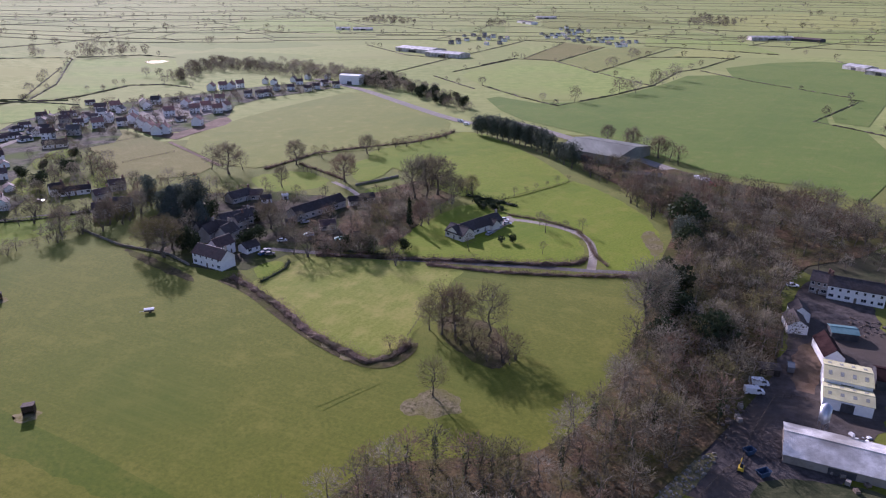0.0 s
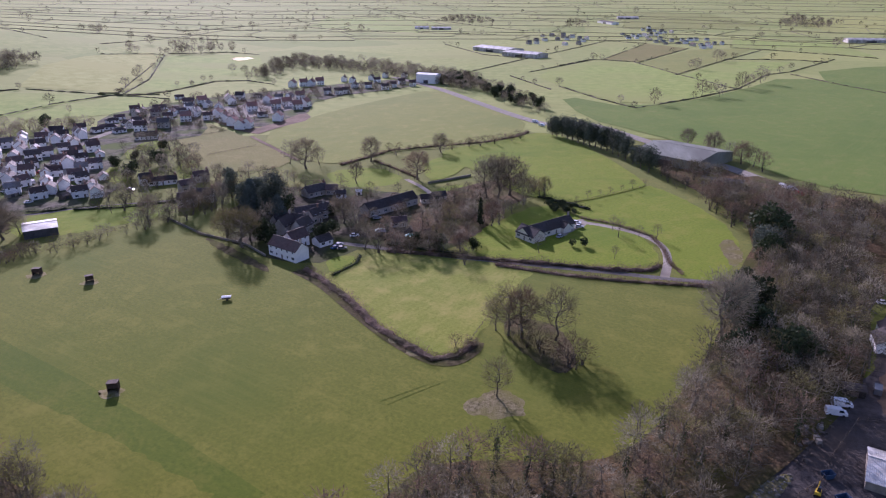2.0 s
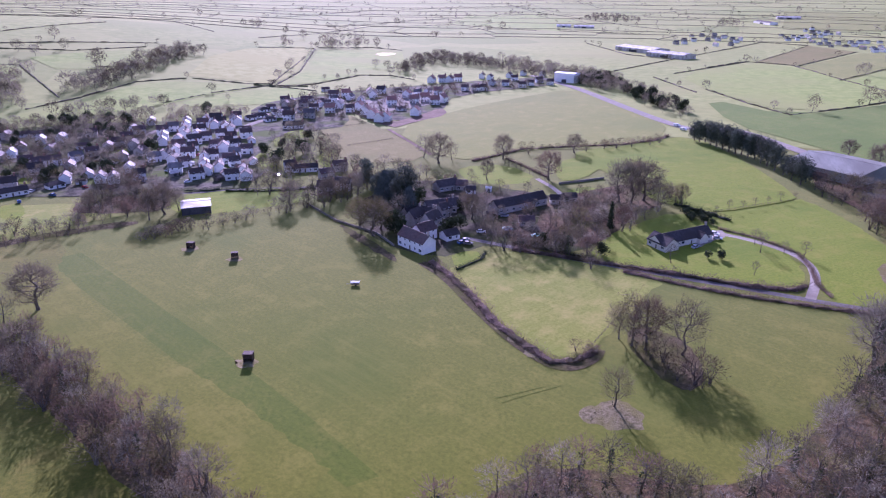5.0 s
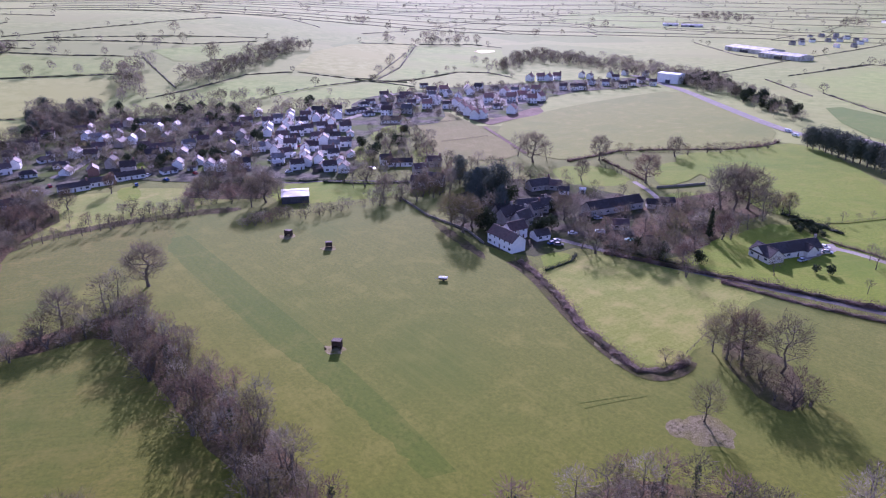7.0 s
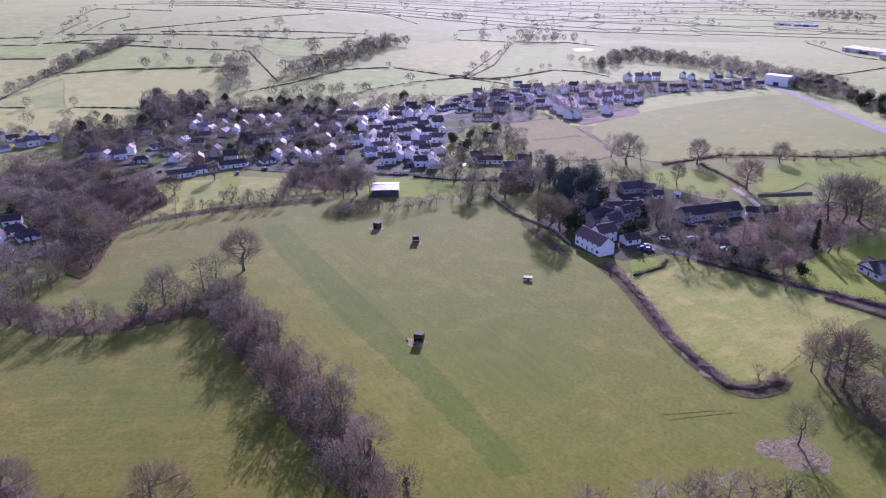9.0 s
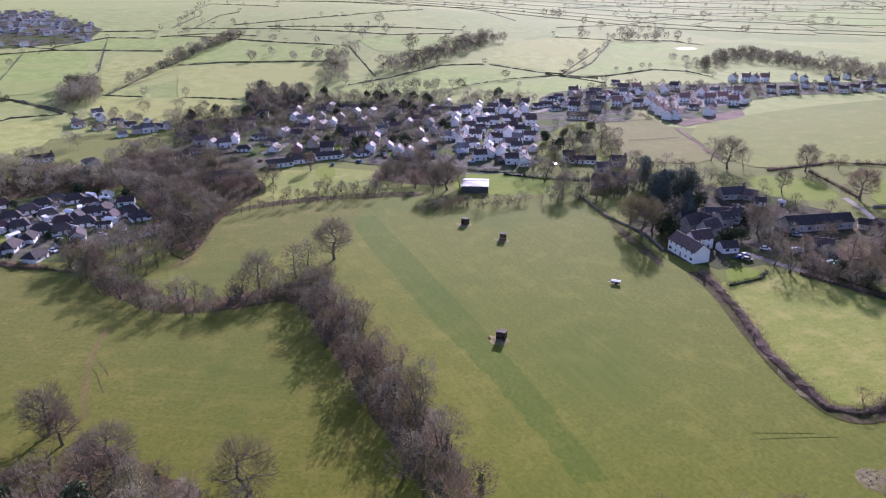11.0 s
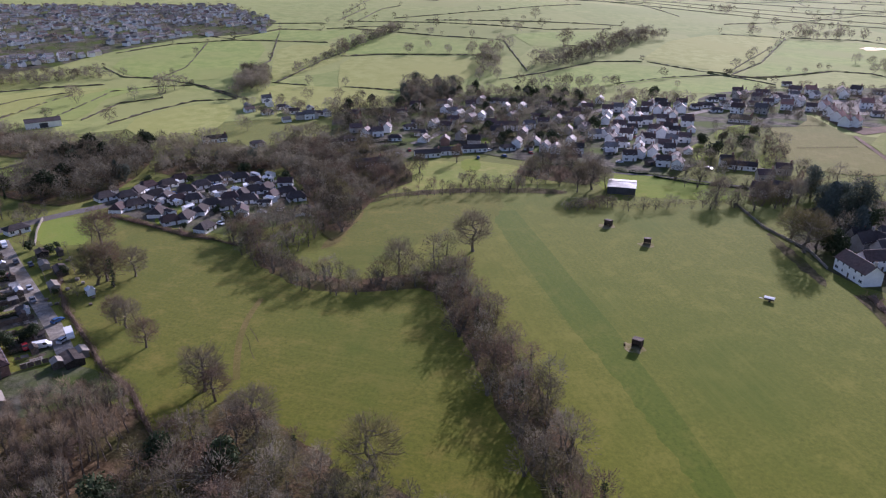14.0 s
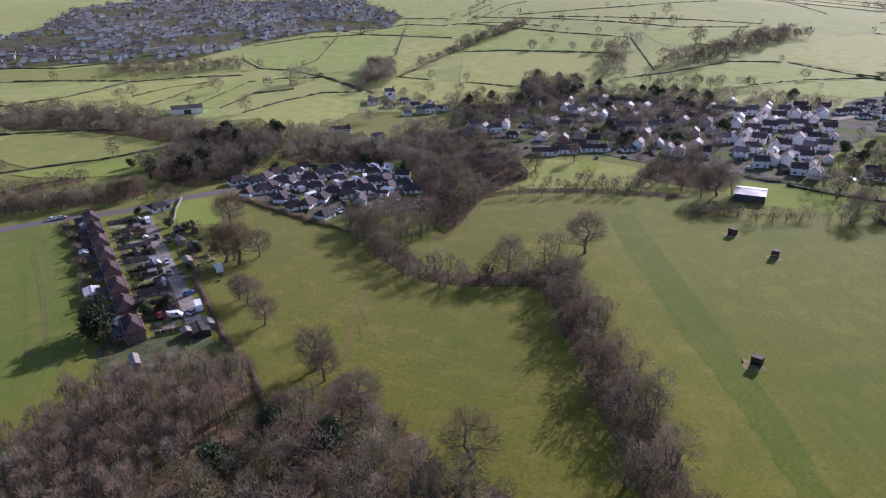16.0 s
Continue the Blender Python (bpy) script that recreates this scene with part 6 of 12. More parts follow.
hedge([(-440, -57.1), (-442.9, -29.1), (-446.1, 1), (-460, 38)], 0.9, 1.1, far=True)
hedge([(-859.6, 444.6), (-843, 505.6), (-786.2, 541.1)], 0.9, 1.1, far=True)
hedge([(-1009.1, 594), (-912.1, 490.2)], 0.9, 1.1, far=True)
# houses round the farm
house(-91.6, 254.3, -30.6, 16.4, 7.2, 4.8, 2.8, "white", "brown", stack="stone", bays=5, label="pale rendered farmhouse with a dark brown tiled roof", fine=True)
house(-92.2, 266.4, 59, 9, 6.5, 4.6, 2.8, "white", "brown", bays=2, stacks=0, label="rear wing of the pale farmhouse with brown roof", category="house wing", name="house_wing")
house(-81.6, 269.6, 50.5, 6.8, 6, 2.5, 1.8, "white", "slate", storeys=1, stacks=0, bays=2, doors=0, label="white double garage with a slate roof", category="garage", fine=True)
house(-102.6, 283.2, 75, 9, 6, 4.4, 3.2, "stone", "slate", stack="stone", label="grey stone gabled house with a slate roof", group="manor blocks")
house(-94.2, 281.8, 73, 9, 6, 4.4, 3.2, "stone", "slate", stack="stone", label="grey stone gabled house with a slate roof", group="manor blocks")
house(-100.4, 289.1, -11, 12, 6, 4.2, 2.8, "stone", "slate", stack="stone", label="grey stone manor range with a slate roof", group="manor blocks")
house(-39.2, 341.9, 27, 7, 5, 2.4, 1.8, "stone", "slate", storeys=1, stacks=0, label="small stone outbuilding with a slate roof", group="manor blocks")
house(-96.8, 302.7, 39.6, 15.2, 7, 4.2, 2.6, "stone", "slate", stack="stone", label="grey stone manor wing with a slate roof", fine=True)
house(-61.8, 322.1, 51.1, 31.3, 7.5, 3.6, 2.8, "stone", "slate", stacks=0, storeys=1, bays=8, label="long stone barn with a dark slate roof", fine=True)
house(-105.9, 342.3, 51.2, 13.0, 7, 3.0, 2.6, "stone", "slate", storeys=1, label="stone cottage with a slate roof", fine=True)
house(15.2, 296.3, 44.6, 29.8, 8, 2.7, 2.8, "cream", "slate", storeys=1, bays=6, stack="stone", wide=True, label="long cream bungalow with a dark slate roof", fine=True)
house(8.0, 287.6, 134.567, 11, 7.5, 2.7, 2.8, "cream", "slate", storeys=1, bays=3, stacks=0, wide=True, label="cross wing of the cream bungalow with slate roof", category="house wing", name="house_wing")
house(22.9, 299.9, 134.567, 6, 5, 2.6, 2.0, "cream", "slate", storeys=1, bays=1, stacks=0, wide=True, label="front gable of the cream bungalow with slate roof", category="house wing", name="house_wing")
house(149.1, 223.6, -29, 17.9, 8, 5.2, 2.4, "white", "slate", stacks=2, bays=7, label="long white two-storey farmhouse with small windows", fine=True)
house(140.2, 231.3, -36, 5.8, 8, 5.0, 2.4, "stone", "slate", stacks=1, bays=3, label="grey stone end of the farm row", fine=True)
# village
house(-316.5, 392.6, 119, 7.6, 5.7, 4.2, 2.2, "white", "brown", label="white rendered village house with a pitched roof", group="houses of the white terrace")
house(-321.8, 407.5, 108, 7.6, 5.7, 4.2, 2.2, "white", "brown", label="white rendered village house with a pitched roof", group="houses of the white terrace")
house(-321.3, 441.8, 121, 7.6, 5.7, 4.2, 2.2, "white", "brown", label="white rendered village house with a pitched roof", group="houses of the white terrace")
house(-311.2, 440.6, 130, 7.6, 5.7, 4.2, 2.2, "white", "brown", label="white rendered village house with a pitched roof", group="houses of the white terrace")
house(-292.1, 375.4, 48, 6.8, 5.7, 4.2, 2.2, "white", "slate", label="white rendered village house with a pitched roof", group="houses of the white terrace")
house(-281.2, 385.8, 36, 7.6, 5.7, 4.2, 2.2, "white", "brown", label="white rendered village house with a pitched roof", group="houses of the white terrace")
house(-286.3, 410.6, 45, 7.6, 5.7, 4.2, 2.2, "white", "brown", label="white rendered village house with a pitched roof", group="houses of the white terrace")
house(-270.3, 392.1, 40, 6.8, 5.7, 4.2, 2.2, "white", "slate", label="white rendered village house with a pitched roof", group="houses of the white terrace")
house(-283.1, 344.2, 109, 7.6, 5.7, 4.2, 2.2, "white", "brown", label="white rendered village house with a pitched roof", group="houses of the white terrace")
house(-271.3, 338.5, 59, 7.6, 5.7, 4.2, 2.2, "white", "brown", label="white rendered village house with a pitched roof", group="houses of the white terrace")
house(-269.0, 355.9, 122, 6.8, 5.7, 4.2, 2.2, "white", "slate", label="white rendered village house with a pitched roof", group="houses of the white terrace")
house(-266.7, 360.9, 36, 7.6, 5.7, 4.2, 2.2, "white", "brown", label="white rendered village house with a pitched roof", group="houses of the white terrace")
house(-250.7, 355.5, 35, 7.6, 5.7, 4.2, 2.2, "white", "brown", label="white rendered village house with a pitched roof", group="houses of the white terrace")
house(-243.1, 349.5, 45, 6.8, 5.7, 4.2, 2.2, "white", "slate", label="white rendered village house with a pitched roof", group="houses of the white terrace")
house(-247.3, 318.1, 48, 7.6, 5.7, 4.2, 2.2, "white", "brown", label="white rendered village house with a pitched roof", group="houses of the white terrace")
house(-247.2, 327.5, 117, 7.6, 5.7, 4.2, 2.2, "white", "brown", label="white rendered village house with a pitched roof", group="houses of the white terrace")
house(-219.2, 325.2, 114, 7.6, 5.7, 4.2, 2.2, "white", "brown", label="white rendered village house with a pitched roof", group="houses of the white terrace")
house(-227.6, 323.4, 40, 7.6, 5.7, 4.2, 2.2, "white", "brown", label="white rendered village house with a pitched roof", group="houses of the white terrace")
house(-245.2, 336.6, 126, 7.6, 5.7, 4.2, 2.2, "white", "brown", label="white rendered village house with a pitched roof", group="houses of the white terrace")
house(-298.0, 366.0, 119, 7.6, 5.7, 4.2, 2.2, "white", "brown", label="white rendered village house with a pitched roof", group="houses of the white terrace")
house(-294.5, 352.5, 100, 6.8, 5.7, 4.2, 2.2, "white", "slate", label="white rendered village house with a pitched roof", group="houses of the white terrace")
house(-314.0, 409.9, 117, 7.6, 5.7, 4.1, 2.2, "white", "grey", label="white rendered village house with a pitched roof", group="houses of the white terrace")
house(-302.8, 405.3, 37, 7.6, 5.7, 4.2, 2.2, "white", "brown", label="white rendered village house with a pitched roof", group="houses of the white terrace")
house(-298.4, 417.0, 41, 7.6, 5.7, 4.2, 2.2, "white", "brown", label="white rendered village house with a pitched roof", group="houses of the white terrace")
house(-254.5, 381.2, 34, 7.6, 5.7, 4.2, 2.2, "white", "brown", label="white rendered village house with a pitched roof", group="houses of the white terrace")
house(-321.8, 383.0, 130, 7.6, 5.7, 4.1, 2.2, "white", "grey", label="white rendered village house with a pitched roof", group="houses of the white terrace")
house(-344.0, 343.0, 55, 8, 5.8, 4.0, 2.2, "stone", "brown", label="village house among bare trees", group="village houses")
house(-319.5, 330.6, 59, 8.8, 6.0, 2.4, 1.5, "white", "slate", storeys=1, stacks=0, hip=2.0, label="village house among bare trees", group="village houses")
house(-316.8, 339.6, 133, 8, 5.8, 4.0, 2.2, "stone", "brown", label="village house among bare trees", group="village houses")
house(-293.2, 295.0, 125, 7.6, 5.7, 4.2, 2.2, "white", "brown", label="village house among bare trees", group="village houses")
house(-285.5, 296.3, 129, 7.6, 5.7, 4.2, 2.2, "white", "brown", label="village house among bare trees", group="village houses")
house(-310.9, 288.0, 127, 7.6, 5.7, 4.2, 2.2, "white", "brown", label="village house among bare trees", group="village houses")
house(-308.9, 278.4, 68, 8.8, 6.0, 2.4, 1.5, "white", "slate", storeys=1, stacks=0, hip=2.0, label="village house among bare trees", group="village houses")
house(-364.6, 311.7, 49, 8, 5.8, 4.0, 2.2, "stone", "brown", label="village house among bare trees", group="village houses")
house(-353.3, 311.0, 49, 7.6, 5.7, 4.2, 2.2, "white", "brown", label="village house among bare trees", group="village houses")
house(-348.3, 317.6, 48, 7.6, 5.7, 4.2, 2.2, "white", "brown", label="village house among bare trees", group="village houses")
house(-387.8, 312.8, 111, 8, 5.8, 4.0, 2.2, "stone", "brown", label="village house among bare trees", group="village houses")
house(-387.8, 322.6, 130, 7.6, 5.7, 4.1, 2.2, "white", "grey", label="village house among bare trees", group="village houses")
house(-396.1, 337.6, 140, 8, 5.8, 4.0, 2.2, "stone", "brown", label="village house among bare trees", group="village houses")
house(-422.3, 315.1, 123, 7.6, 5.7, 4.1, 2.2, "white", "grey", label="village house among bare trees", group="village houses")
house(-411.7, 313.7, 63, 7.6, 5.7, 4.1, 2.2, "white", "grey", label="village house among bare trees", group="village houses")
house(-402.7, 313.4, 112, 7.6, 5.7, 4.1, 2.2, "white", "grey", label="village house among bare trees", group="village houses")
house(-439.4, 331.3, 133, 8, 5.8, 4.0, 2.2, "stone", "brown", label="village house among bare trees", group="village houses")
house(-440.1, 324.4, 64, 8, 5.8, 4.0, 2.2, "stone", "brown", label="village house among bare trees", group="village houses")
house(-388.6, 279.6, 114, 7.6, 5.7, 4.1, 2.2, "white", "grey", label="village house among bare trees", group="village houses")
house(-403.3, 276.0, 66, 8.8, 6.0, 2.4, 1.5, "white", "slate", storeys=1, stacks=0, hip=2.0, label="village house among bare trees", group="village houses")
house(-395.1, 263.8, 71, 8.8, 6.0, 2.4, 1.5, "white", "slate", storeys=1, stacks=0, hip=2.0, label="village house among bare trees", group="village houses")
house(-375.2, 259.1, 55, 8.8, 6.0, 2.4, 1.5, "white", "slate", storeys=1, stacks=0, hip=2.0, label="village house among bare trees", group="village houses")
house(-391.0, 234.5, 69, 7.6, 5.7, 4.2, 2.2, "white", "brown", label="village house among bare trees", group="village houses")
house(-394.6, 228.0, 130, 7.6, 5.7, 4.2, 2.2, "white", "brown", label="village house among bare trees", group="village houses")
house(-409.2, 228.5, 71, 8, 5.8, 4.0, 2.2, "stone", "brown", label="village house among bare trees", group="village houses")
house(-397.5, 246.2, 138, 7.6, 5.7, 4.2, 2.2, "white", "brown", label="village house among bare trees", group="village houses")
house(-373.5, 237.1, 58, 8.8, 6.0, 2.4, 1.5, "white", "slate", storeys=1, stacks=0, hip=2.0, label="village house among bare trees", group="village houses")
house(-391.5, 212.6, 81, 8.8, 6.0, 2.4, 1.5, "white", "slate", storeys=1, stacks=0, hip=2.0, label="village house among bare trees", group="village houses")
house(-386.9, 201.9, 62, 7.8, 5.6, 2.4, 1.6, "white", "brown", storeys=1, stacks=0, label="village house among bare trees", group="village houses")
house(-359.5, 405.2, 52, 8, 5.8, 4.0, 2.2, "stone", "brown", label="village house among bare trees", group="village houses")
house(-372.7, 434.5, 121, 7.6, 5.7, 4.1, 2.2, "white", "grey", label="village house among bare trees", group="village houses")
house(-353.6, 385.6, 43, 8, 5.8, 4.0, 2.2, "stone", "brown", label="village house among bare trees", group="village houses")
house(-372.7, 413.9, 112, 7.8, 5.6, 2.4, 1.6, "white", "brown", storeys=1, stacks=0, label="village house among bare trees", group="village houses")
house(-345.2, 358.4, 124, 8, 5.8, 4.0, 2.2, "stone", "brown", label="village house among bare trees", group="village houses")
house(-365.3, 356.7, 46, 7.8, 5.6, 2.4, 1.6, "white", "brown", storeys=1, stacks=0, label="village house among bare trees", group="village houses")
house(-343.9, 329.5, 66, 7.6, 5.7, 4.1, 2.2, "white", "grey", label="village house among bare trees", group="village houses")
house(-329.7, 310.3, 127, 8, 5.8, 4.0, 2.2, "stone", "brown", label="village house among bare trees", group="village houses")
house(-316.5, 355.2, 102, 8, 5.8, 4.0, 2.2, "stone", "brown", label="village house among bare trees", group="village houses")
house(-296.9, 343.6, 51, 7.6, 5.7, 4.1, 2.2, "white", "grey", label="village house among bare trees", group="village houses")
house(-293.2, 317.5, 123, 7.6, 5.7, 4.1, 2.2, "white", "grey", label="village house among bare trees", group="village houses")
house(-277.3, 307.1, 42, 6.8, 5.7, 4.2, 2.2, "white", "slate", label="village house among bare trees", group="village houses")
house(-423.8, 341.3, 51, 8, 5.8, 4.0, 2.2, "stone", "brown", label="village house among bare trees", group="village houses")
house(-431.5, 358.5, 120, 8, 5.8, 4.0, 2.2, "stone", "brown", label="village house among bare trees", group="village houses")
house(-427.1, 368.4, 59, 7.8, 5.6, 2.4, 1.6, "white", "brown", storeys=1, stacks=0, label="village house among bare trees", group="village houses")
house(-399.5, 356.8, 128, 7.6, 5.7, 4.1, 2.2, "white", "grey", label="village house among bare trees", group="village houses")
house(-374.2, 340.9, 108, 8, 5.8, 4.0, 2.2, "stone", "brown", label="village house among bare trees", group="village houses")
house(-419.9, 373.1, 48, 7.8, 5.6, 2.4, 1.6, "white", "brown", storeys=1, stacks=0, label="village house among bare trees", group="village houses")
house(-393.1, 367.5, 117, 7.6, 5.7, 4.1, 2.2, "white", "grey", label="village house among bare trees", group="village houses")
house(-326.5, 229.9, 65, 15, 6, 2.7, 1.7, "white", "slate", storeys=1, label="long low white house by the street", group="village houses")
house(-324.3, 242.8, 65, 15, 6, 2.7, 1.7, "white", "slate", storeys=1, label="long low white house by the street", group="village houses")
house(-318.7, 259.8, 61, 15, 6, 2.7, 1.7, "white", "slate", storeys=1, label="long low white house by the street", group="village houses")
house(-331.1, 192.1, 75, 15, 6, 2.7, 1.7, "white", "slate", storeys=1, label="long low white house by the street", group="village houses")
house(-328.1, 199.3, 69, 8.8, 6.0, 2.4, 1.5, "white", "slate", storeys=1, stacks=0, hip=2.0, label="long low white house by the street", group="village houses")
house(-266.2, 463.2, 30, 15, 6, 2.7, 1.7, "white", "slate", storeys=1, label="village house at the edge of the fields", group="village houses")
house(-297.5, 498.5, 101, 7.6, 5.7, 4.1, 2.2, "white", "grey", label="village house at the edge of the fields", group="village houses")
house(-323.8, 527.8, 42, 7.8, 5.6, 2.4, 1.6, "white", "brown", storeys=1, stacks=0, label="village house at the edge of the fields", group="village houses")
house(-309.4, 490.6, 32, 8.8, 6.0, 2.4, 1.5, "white", "slate", storeys=1, stacks=0, hip=2.0, label="village house at the edge of the fields", group="village houses")
house(-313.5, 479.3, 53, 7.8, 5.6, 2.4, 1.6, "white", "brown", storeys=1, stacks=0, label="village house at the edge of the fields", group="village houses")
house(-316.2, 540.0, 110, 8, 5.8, 4.0, 2.2, "stone", "brown", label="village house at the edge of the fields", group="village houses")
house(-303.6, 549.0, 39, 8, 5.8, 4.0, 2.2, "stone", "brown", label="village house at the edge of the fields", group="village houses")
house(-290.3, 551.4, 98, 7.6, 5.7, 4.2, 2.2, "white", "brown", label="village house at the edge of the fields", group="village houses")
house(-290.7, 568.9, 27, 7.8, 5.6, 2.4, 1.6, "white", "brown", storeys=1, stacks=0, label="village house at the edge of the fields", group="village houses")
house(-313.7, 578.4, 48, 7.8, 5.6, 2.4, 1.6, "white", "brown", storeys=1, stacks=0, label="village house at the edge of the fields", group="village houses")
house(-278.0, 566.9, 106, 7.6, 5.7, 4.1, 2.2, "white", "grey", label="village house at the edge of the fields", group="village houses")
house(-269.2, 532.4, 27, 8.5, 7.5, 5, 3, "white", "red", label="village house at the edge of the fields", group="village houses")
house(-254.7, 541.9, 25, 7.6, 5.7, 4.2, 2.2, "white", "brown", label="village house at the edge of the fields", group="village houses")
house(-197.0, 353.0, 29, 15, 6, 2.7, 1.7, "white", "slate", storeys=1, label="village house at the edge of the fields", group="village houses")
house(-177.5, 341.8, 47, 8, 5.8, 4.0, 2.2, "stone", "brown", label="village house at the edge of the fields", group="village houses")
house(-177.9, 360.8, 36, 8, 5.8, 4.0, 2.2, "stone", "brown", label="village house at the edge of the fields", group="village houses")
house(-205.8, 351.1, 40, 6.8, 5.7, 4.2, 2.2, "white", "slate", label="village house at the edge of the fields", group="village houses")
# new houses with red roofs
house(-251.2, 553.0, 94, 8.5, 7.5, 5, 3, "white", "red", label="newly built white house with a red-tiled roof", group="new houses")
house(-236.9, 535.0, 94, 8.5, 7.5, 5, 3, "white", "red", label="newly built white house with a red-tiled roof", group="new houses")
house(-225.2, 522.2, 93, 8.5, 7.5, 5, 3, "white", "red", label="newly built white house with a red-tiled roof", group="new houses")
house(-213.8, 509.9, 93, 8.5, 7.5, 5, 3, "white", "red", label="newly built white house with a red-tiled roof", group="new houses")
house(-210.0, 514.2, 97, 8.5, 7.5, 5, 3, "white", "red", label="newly built white house with a red-tiled roof", group="new houses")
house(-196.3, 546.4, 95, 8.5, 7.5, 5, 3, "white", "red", label="newly built white house with a red-tiled roof", group="new houses")
house(-217.9, 603.2, 20, 8.5, 7.5, 5, 3, "white", "red", label="newly built white house with a red-tiled roof", group="new houses")
house(-212.8, 618.2, 29, 8.5, 7.5, 5, 3, "white", "red", label="newly built white house with a red-tiled roof", group="new houses")
house(-198.3, 604.0, 28, 8.5, 7.5, 5, 3, "white", "red", label="newly built white house with a red-tiled roof", group="new houses")
house(-195.2, 618.7, 78, 8.5, 7.5, 5, 3, "white", "red", label="newly built white house with a red-tiled roof", group="new houses")
house(-215.8, 562.8, 41, 7.8, 5.6, 2.4, 1.6, "white", "brown", storeys=1, stacks=0, label="newly built white house with a red-tiled roof", group="new houses")
house(-234.6, 588.1, 32, 8.5, 7.5, 5, 3, "white", "red", label="newly built white house with a red-tiled roof", group="new houses")
house(-235.6, 632.4, 90, 8.5, 7.5, 5, 3, "white", "red", label="newly built white house with a red-tiled roof", group="new houses")
house(-230.8, 649.0, 20, 7.6, 5.7, 4.1, 2.2, "white", "grey", label="newly built white house with a red-tiled roof", group="new houses")
house(-257.5, 663.9, 31, 8.8, 6.0, 2.4, 1.5, "white", "slate", storeys=1, stacks=0, hip=2.0, label="newly built white house with a red-tiled roof", group="new houses")
house(-247.0, 742.3, 88, 8.5, 7.5, 5, 3, "white", "red", label="newly built white house with a red-tiled roof", group="new houses")
house(-237.6, 751.2, 28, 8.5, 7.5, 5, 3, "white", "red", label="newly built white house with a red-tiled roof", group="new houses")
house(-228.5, 751.5, 87, 8.5, 7.5, 5, 3, "white", "red", label="newly built white house with a red-tiled roof", group="new houses")
house(-223.0, 764.9, 26, 8.5, 7.5, 5, 3, "white", "red", label="newly built white house with a red-tiled roof", group="new houses")
house(-195.3, 696.0, 16, 7.6, 5.7, 4.2, 2.2, "white", "brown", label="newly built white house with a red-tiled roof", group="new houses")
house(-184.0, 696.3, 25, 7.6, 5.7, 4.2, 2.2, "white", "brown", label="newly built white house with a red-tiled roof", group="new houses")
house(-177.4, 704.1, 14, 7.6, 5.7, 4.2, 2.2, "white", "brown", label="newly built white house with a red-tiled roof", group="new houses")
house(-177.9, 744.5, 83, 7.6, 5.7, 4.2, 2.2, "white", "brown", label="newly built white house with a red-tiled roof", group="new houses")
house(-203.1, 798.3, 89, 7.6, 5.7, 4.2, 2.2, "white", "brown", label="newly built white house with a red-tiled roof", group="new houses")
house(-191.3, 789.1, 84, 7.6, 5.7, 4.2, 2.2, "white", "brown", label="newly built white house with a red-tiled roof", group="new houses")
house(-162.9, 744.9, 12, 7.6, 5.7, 4.2, 2.2, "white", "brown", label="newly built white house with a red-tiled roof", group="new houses")
house(-162.6, 790.0, 22, 7.6, 5.7, 4.2, 2.2, "white", "brown", label="newly built white house with a red-tiled roof", group="new houses")
house(-174.0, 814.1, 82, 7.6, 5.7, 4.2, 2.2, "white", "brown", label="newly built white house with a red-tiled roof", group="new houses")
house(-143.2, 737.1, 21, 7.6, 5.7, 4.2, 2.2, "white", "brown", label="newly built white house with a red-tiled roof", group="new houses")
house(-137.2, 754.3, 10, 7.6, 5.7, 4.2, 2.2, "white", "brown", label="newly built white house with a red-tiled roof", group="new houses")
house(-132.4, 781.5, 20, 7.6, 5.7, 4.2, 2.2, "white", "brown", label="newly built white house with a red-tiled roof", group="new houses")
house(-138.6, 841.3, 79, 7.6, 5.7, 4.2, 2.2, "white", "brown", label="newly built white house with a red-tiled roof", group="new houses")
house(-117.7, 768.2, 9, 7.6, 5.7, 4.2, 2.2, "white", "brown", label="newly built white house with a red-tiled roof", group="new houses")
house(-162.3, 840.5, 81, 7.6, 5.7, 4.2, 2.2, "white", "brown", label="newly built white house with a red-tiled roof", group="new houses")
house(-227.9, 673.2, 79, 7.8, 5.6, 2.4, 1.6, "white", "brown", storeys=1, stacks=0, label="newly built white house with a red-tiled roof", group="new houses")
house(-212.8, 659.8, 18, 8.5, 7.5, 5, 3, "white", "red", label="newly built white house with a red-tiled roof", group="new houses")
house(-327.3, 558.7, 40, 8, 5.8, 4.0, 2.2, "stone", "brown", label="older village house with a grey roof", group="village houses")
house(-317.3, 552.9, 110, 8, 5.8, 4.0, 2.2, "stone", "brown", label="older village house with a grey roof", group="village houses")
house(-310.5, 566.4, 39, 8, 5.8, 4.0, 2.2, "stone", "brown", label="older village house with a grey roof", group="village houses")
house(-284.9, 533.4, 28, 7.6, 5.7, 4.2, 2.2, "white", "brown", label="older village house with a grey roof", group="village houses")
house(-292.1, 525.9, 39, 7.8, 5.6, 2.4, 1.6, "white", "brown", storeys=1, stacks=0, label="older village house with a grey roof", group="village houses")
house(-299.8, 573.1, 38, 7.8, 5.6, 2.4, 1.6, "white", "brown", storeys=1, stacks=0, label="older village house with a grey roof", group="village houses")
house(-290.0, 582.5, 46, 7.6, 5.7, 4.1, 2.2, "white", "grey", label="older village house with a grey roof", group="village houses")
house(-275.3, 565.8, 106, 7.6, 5.7, 4.1, 2.2, "white", "grey", label="older village house with a grey roof", group="village houses")
house(-308.7, 617.1, 27, 7.8, 5.6, 2.4, 1.6, "white", "brown", storeys=1, stacks=0, label="older village house with a grey roof", group="village houses")
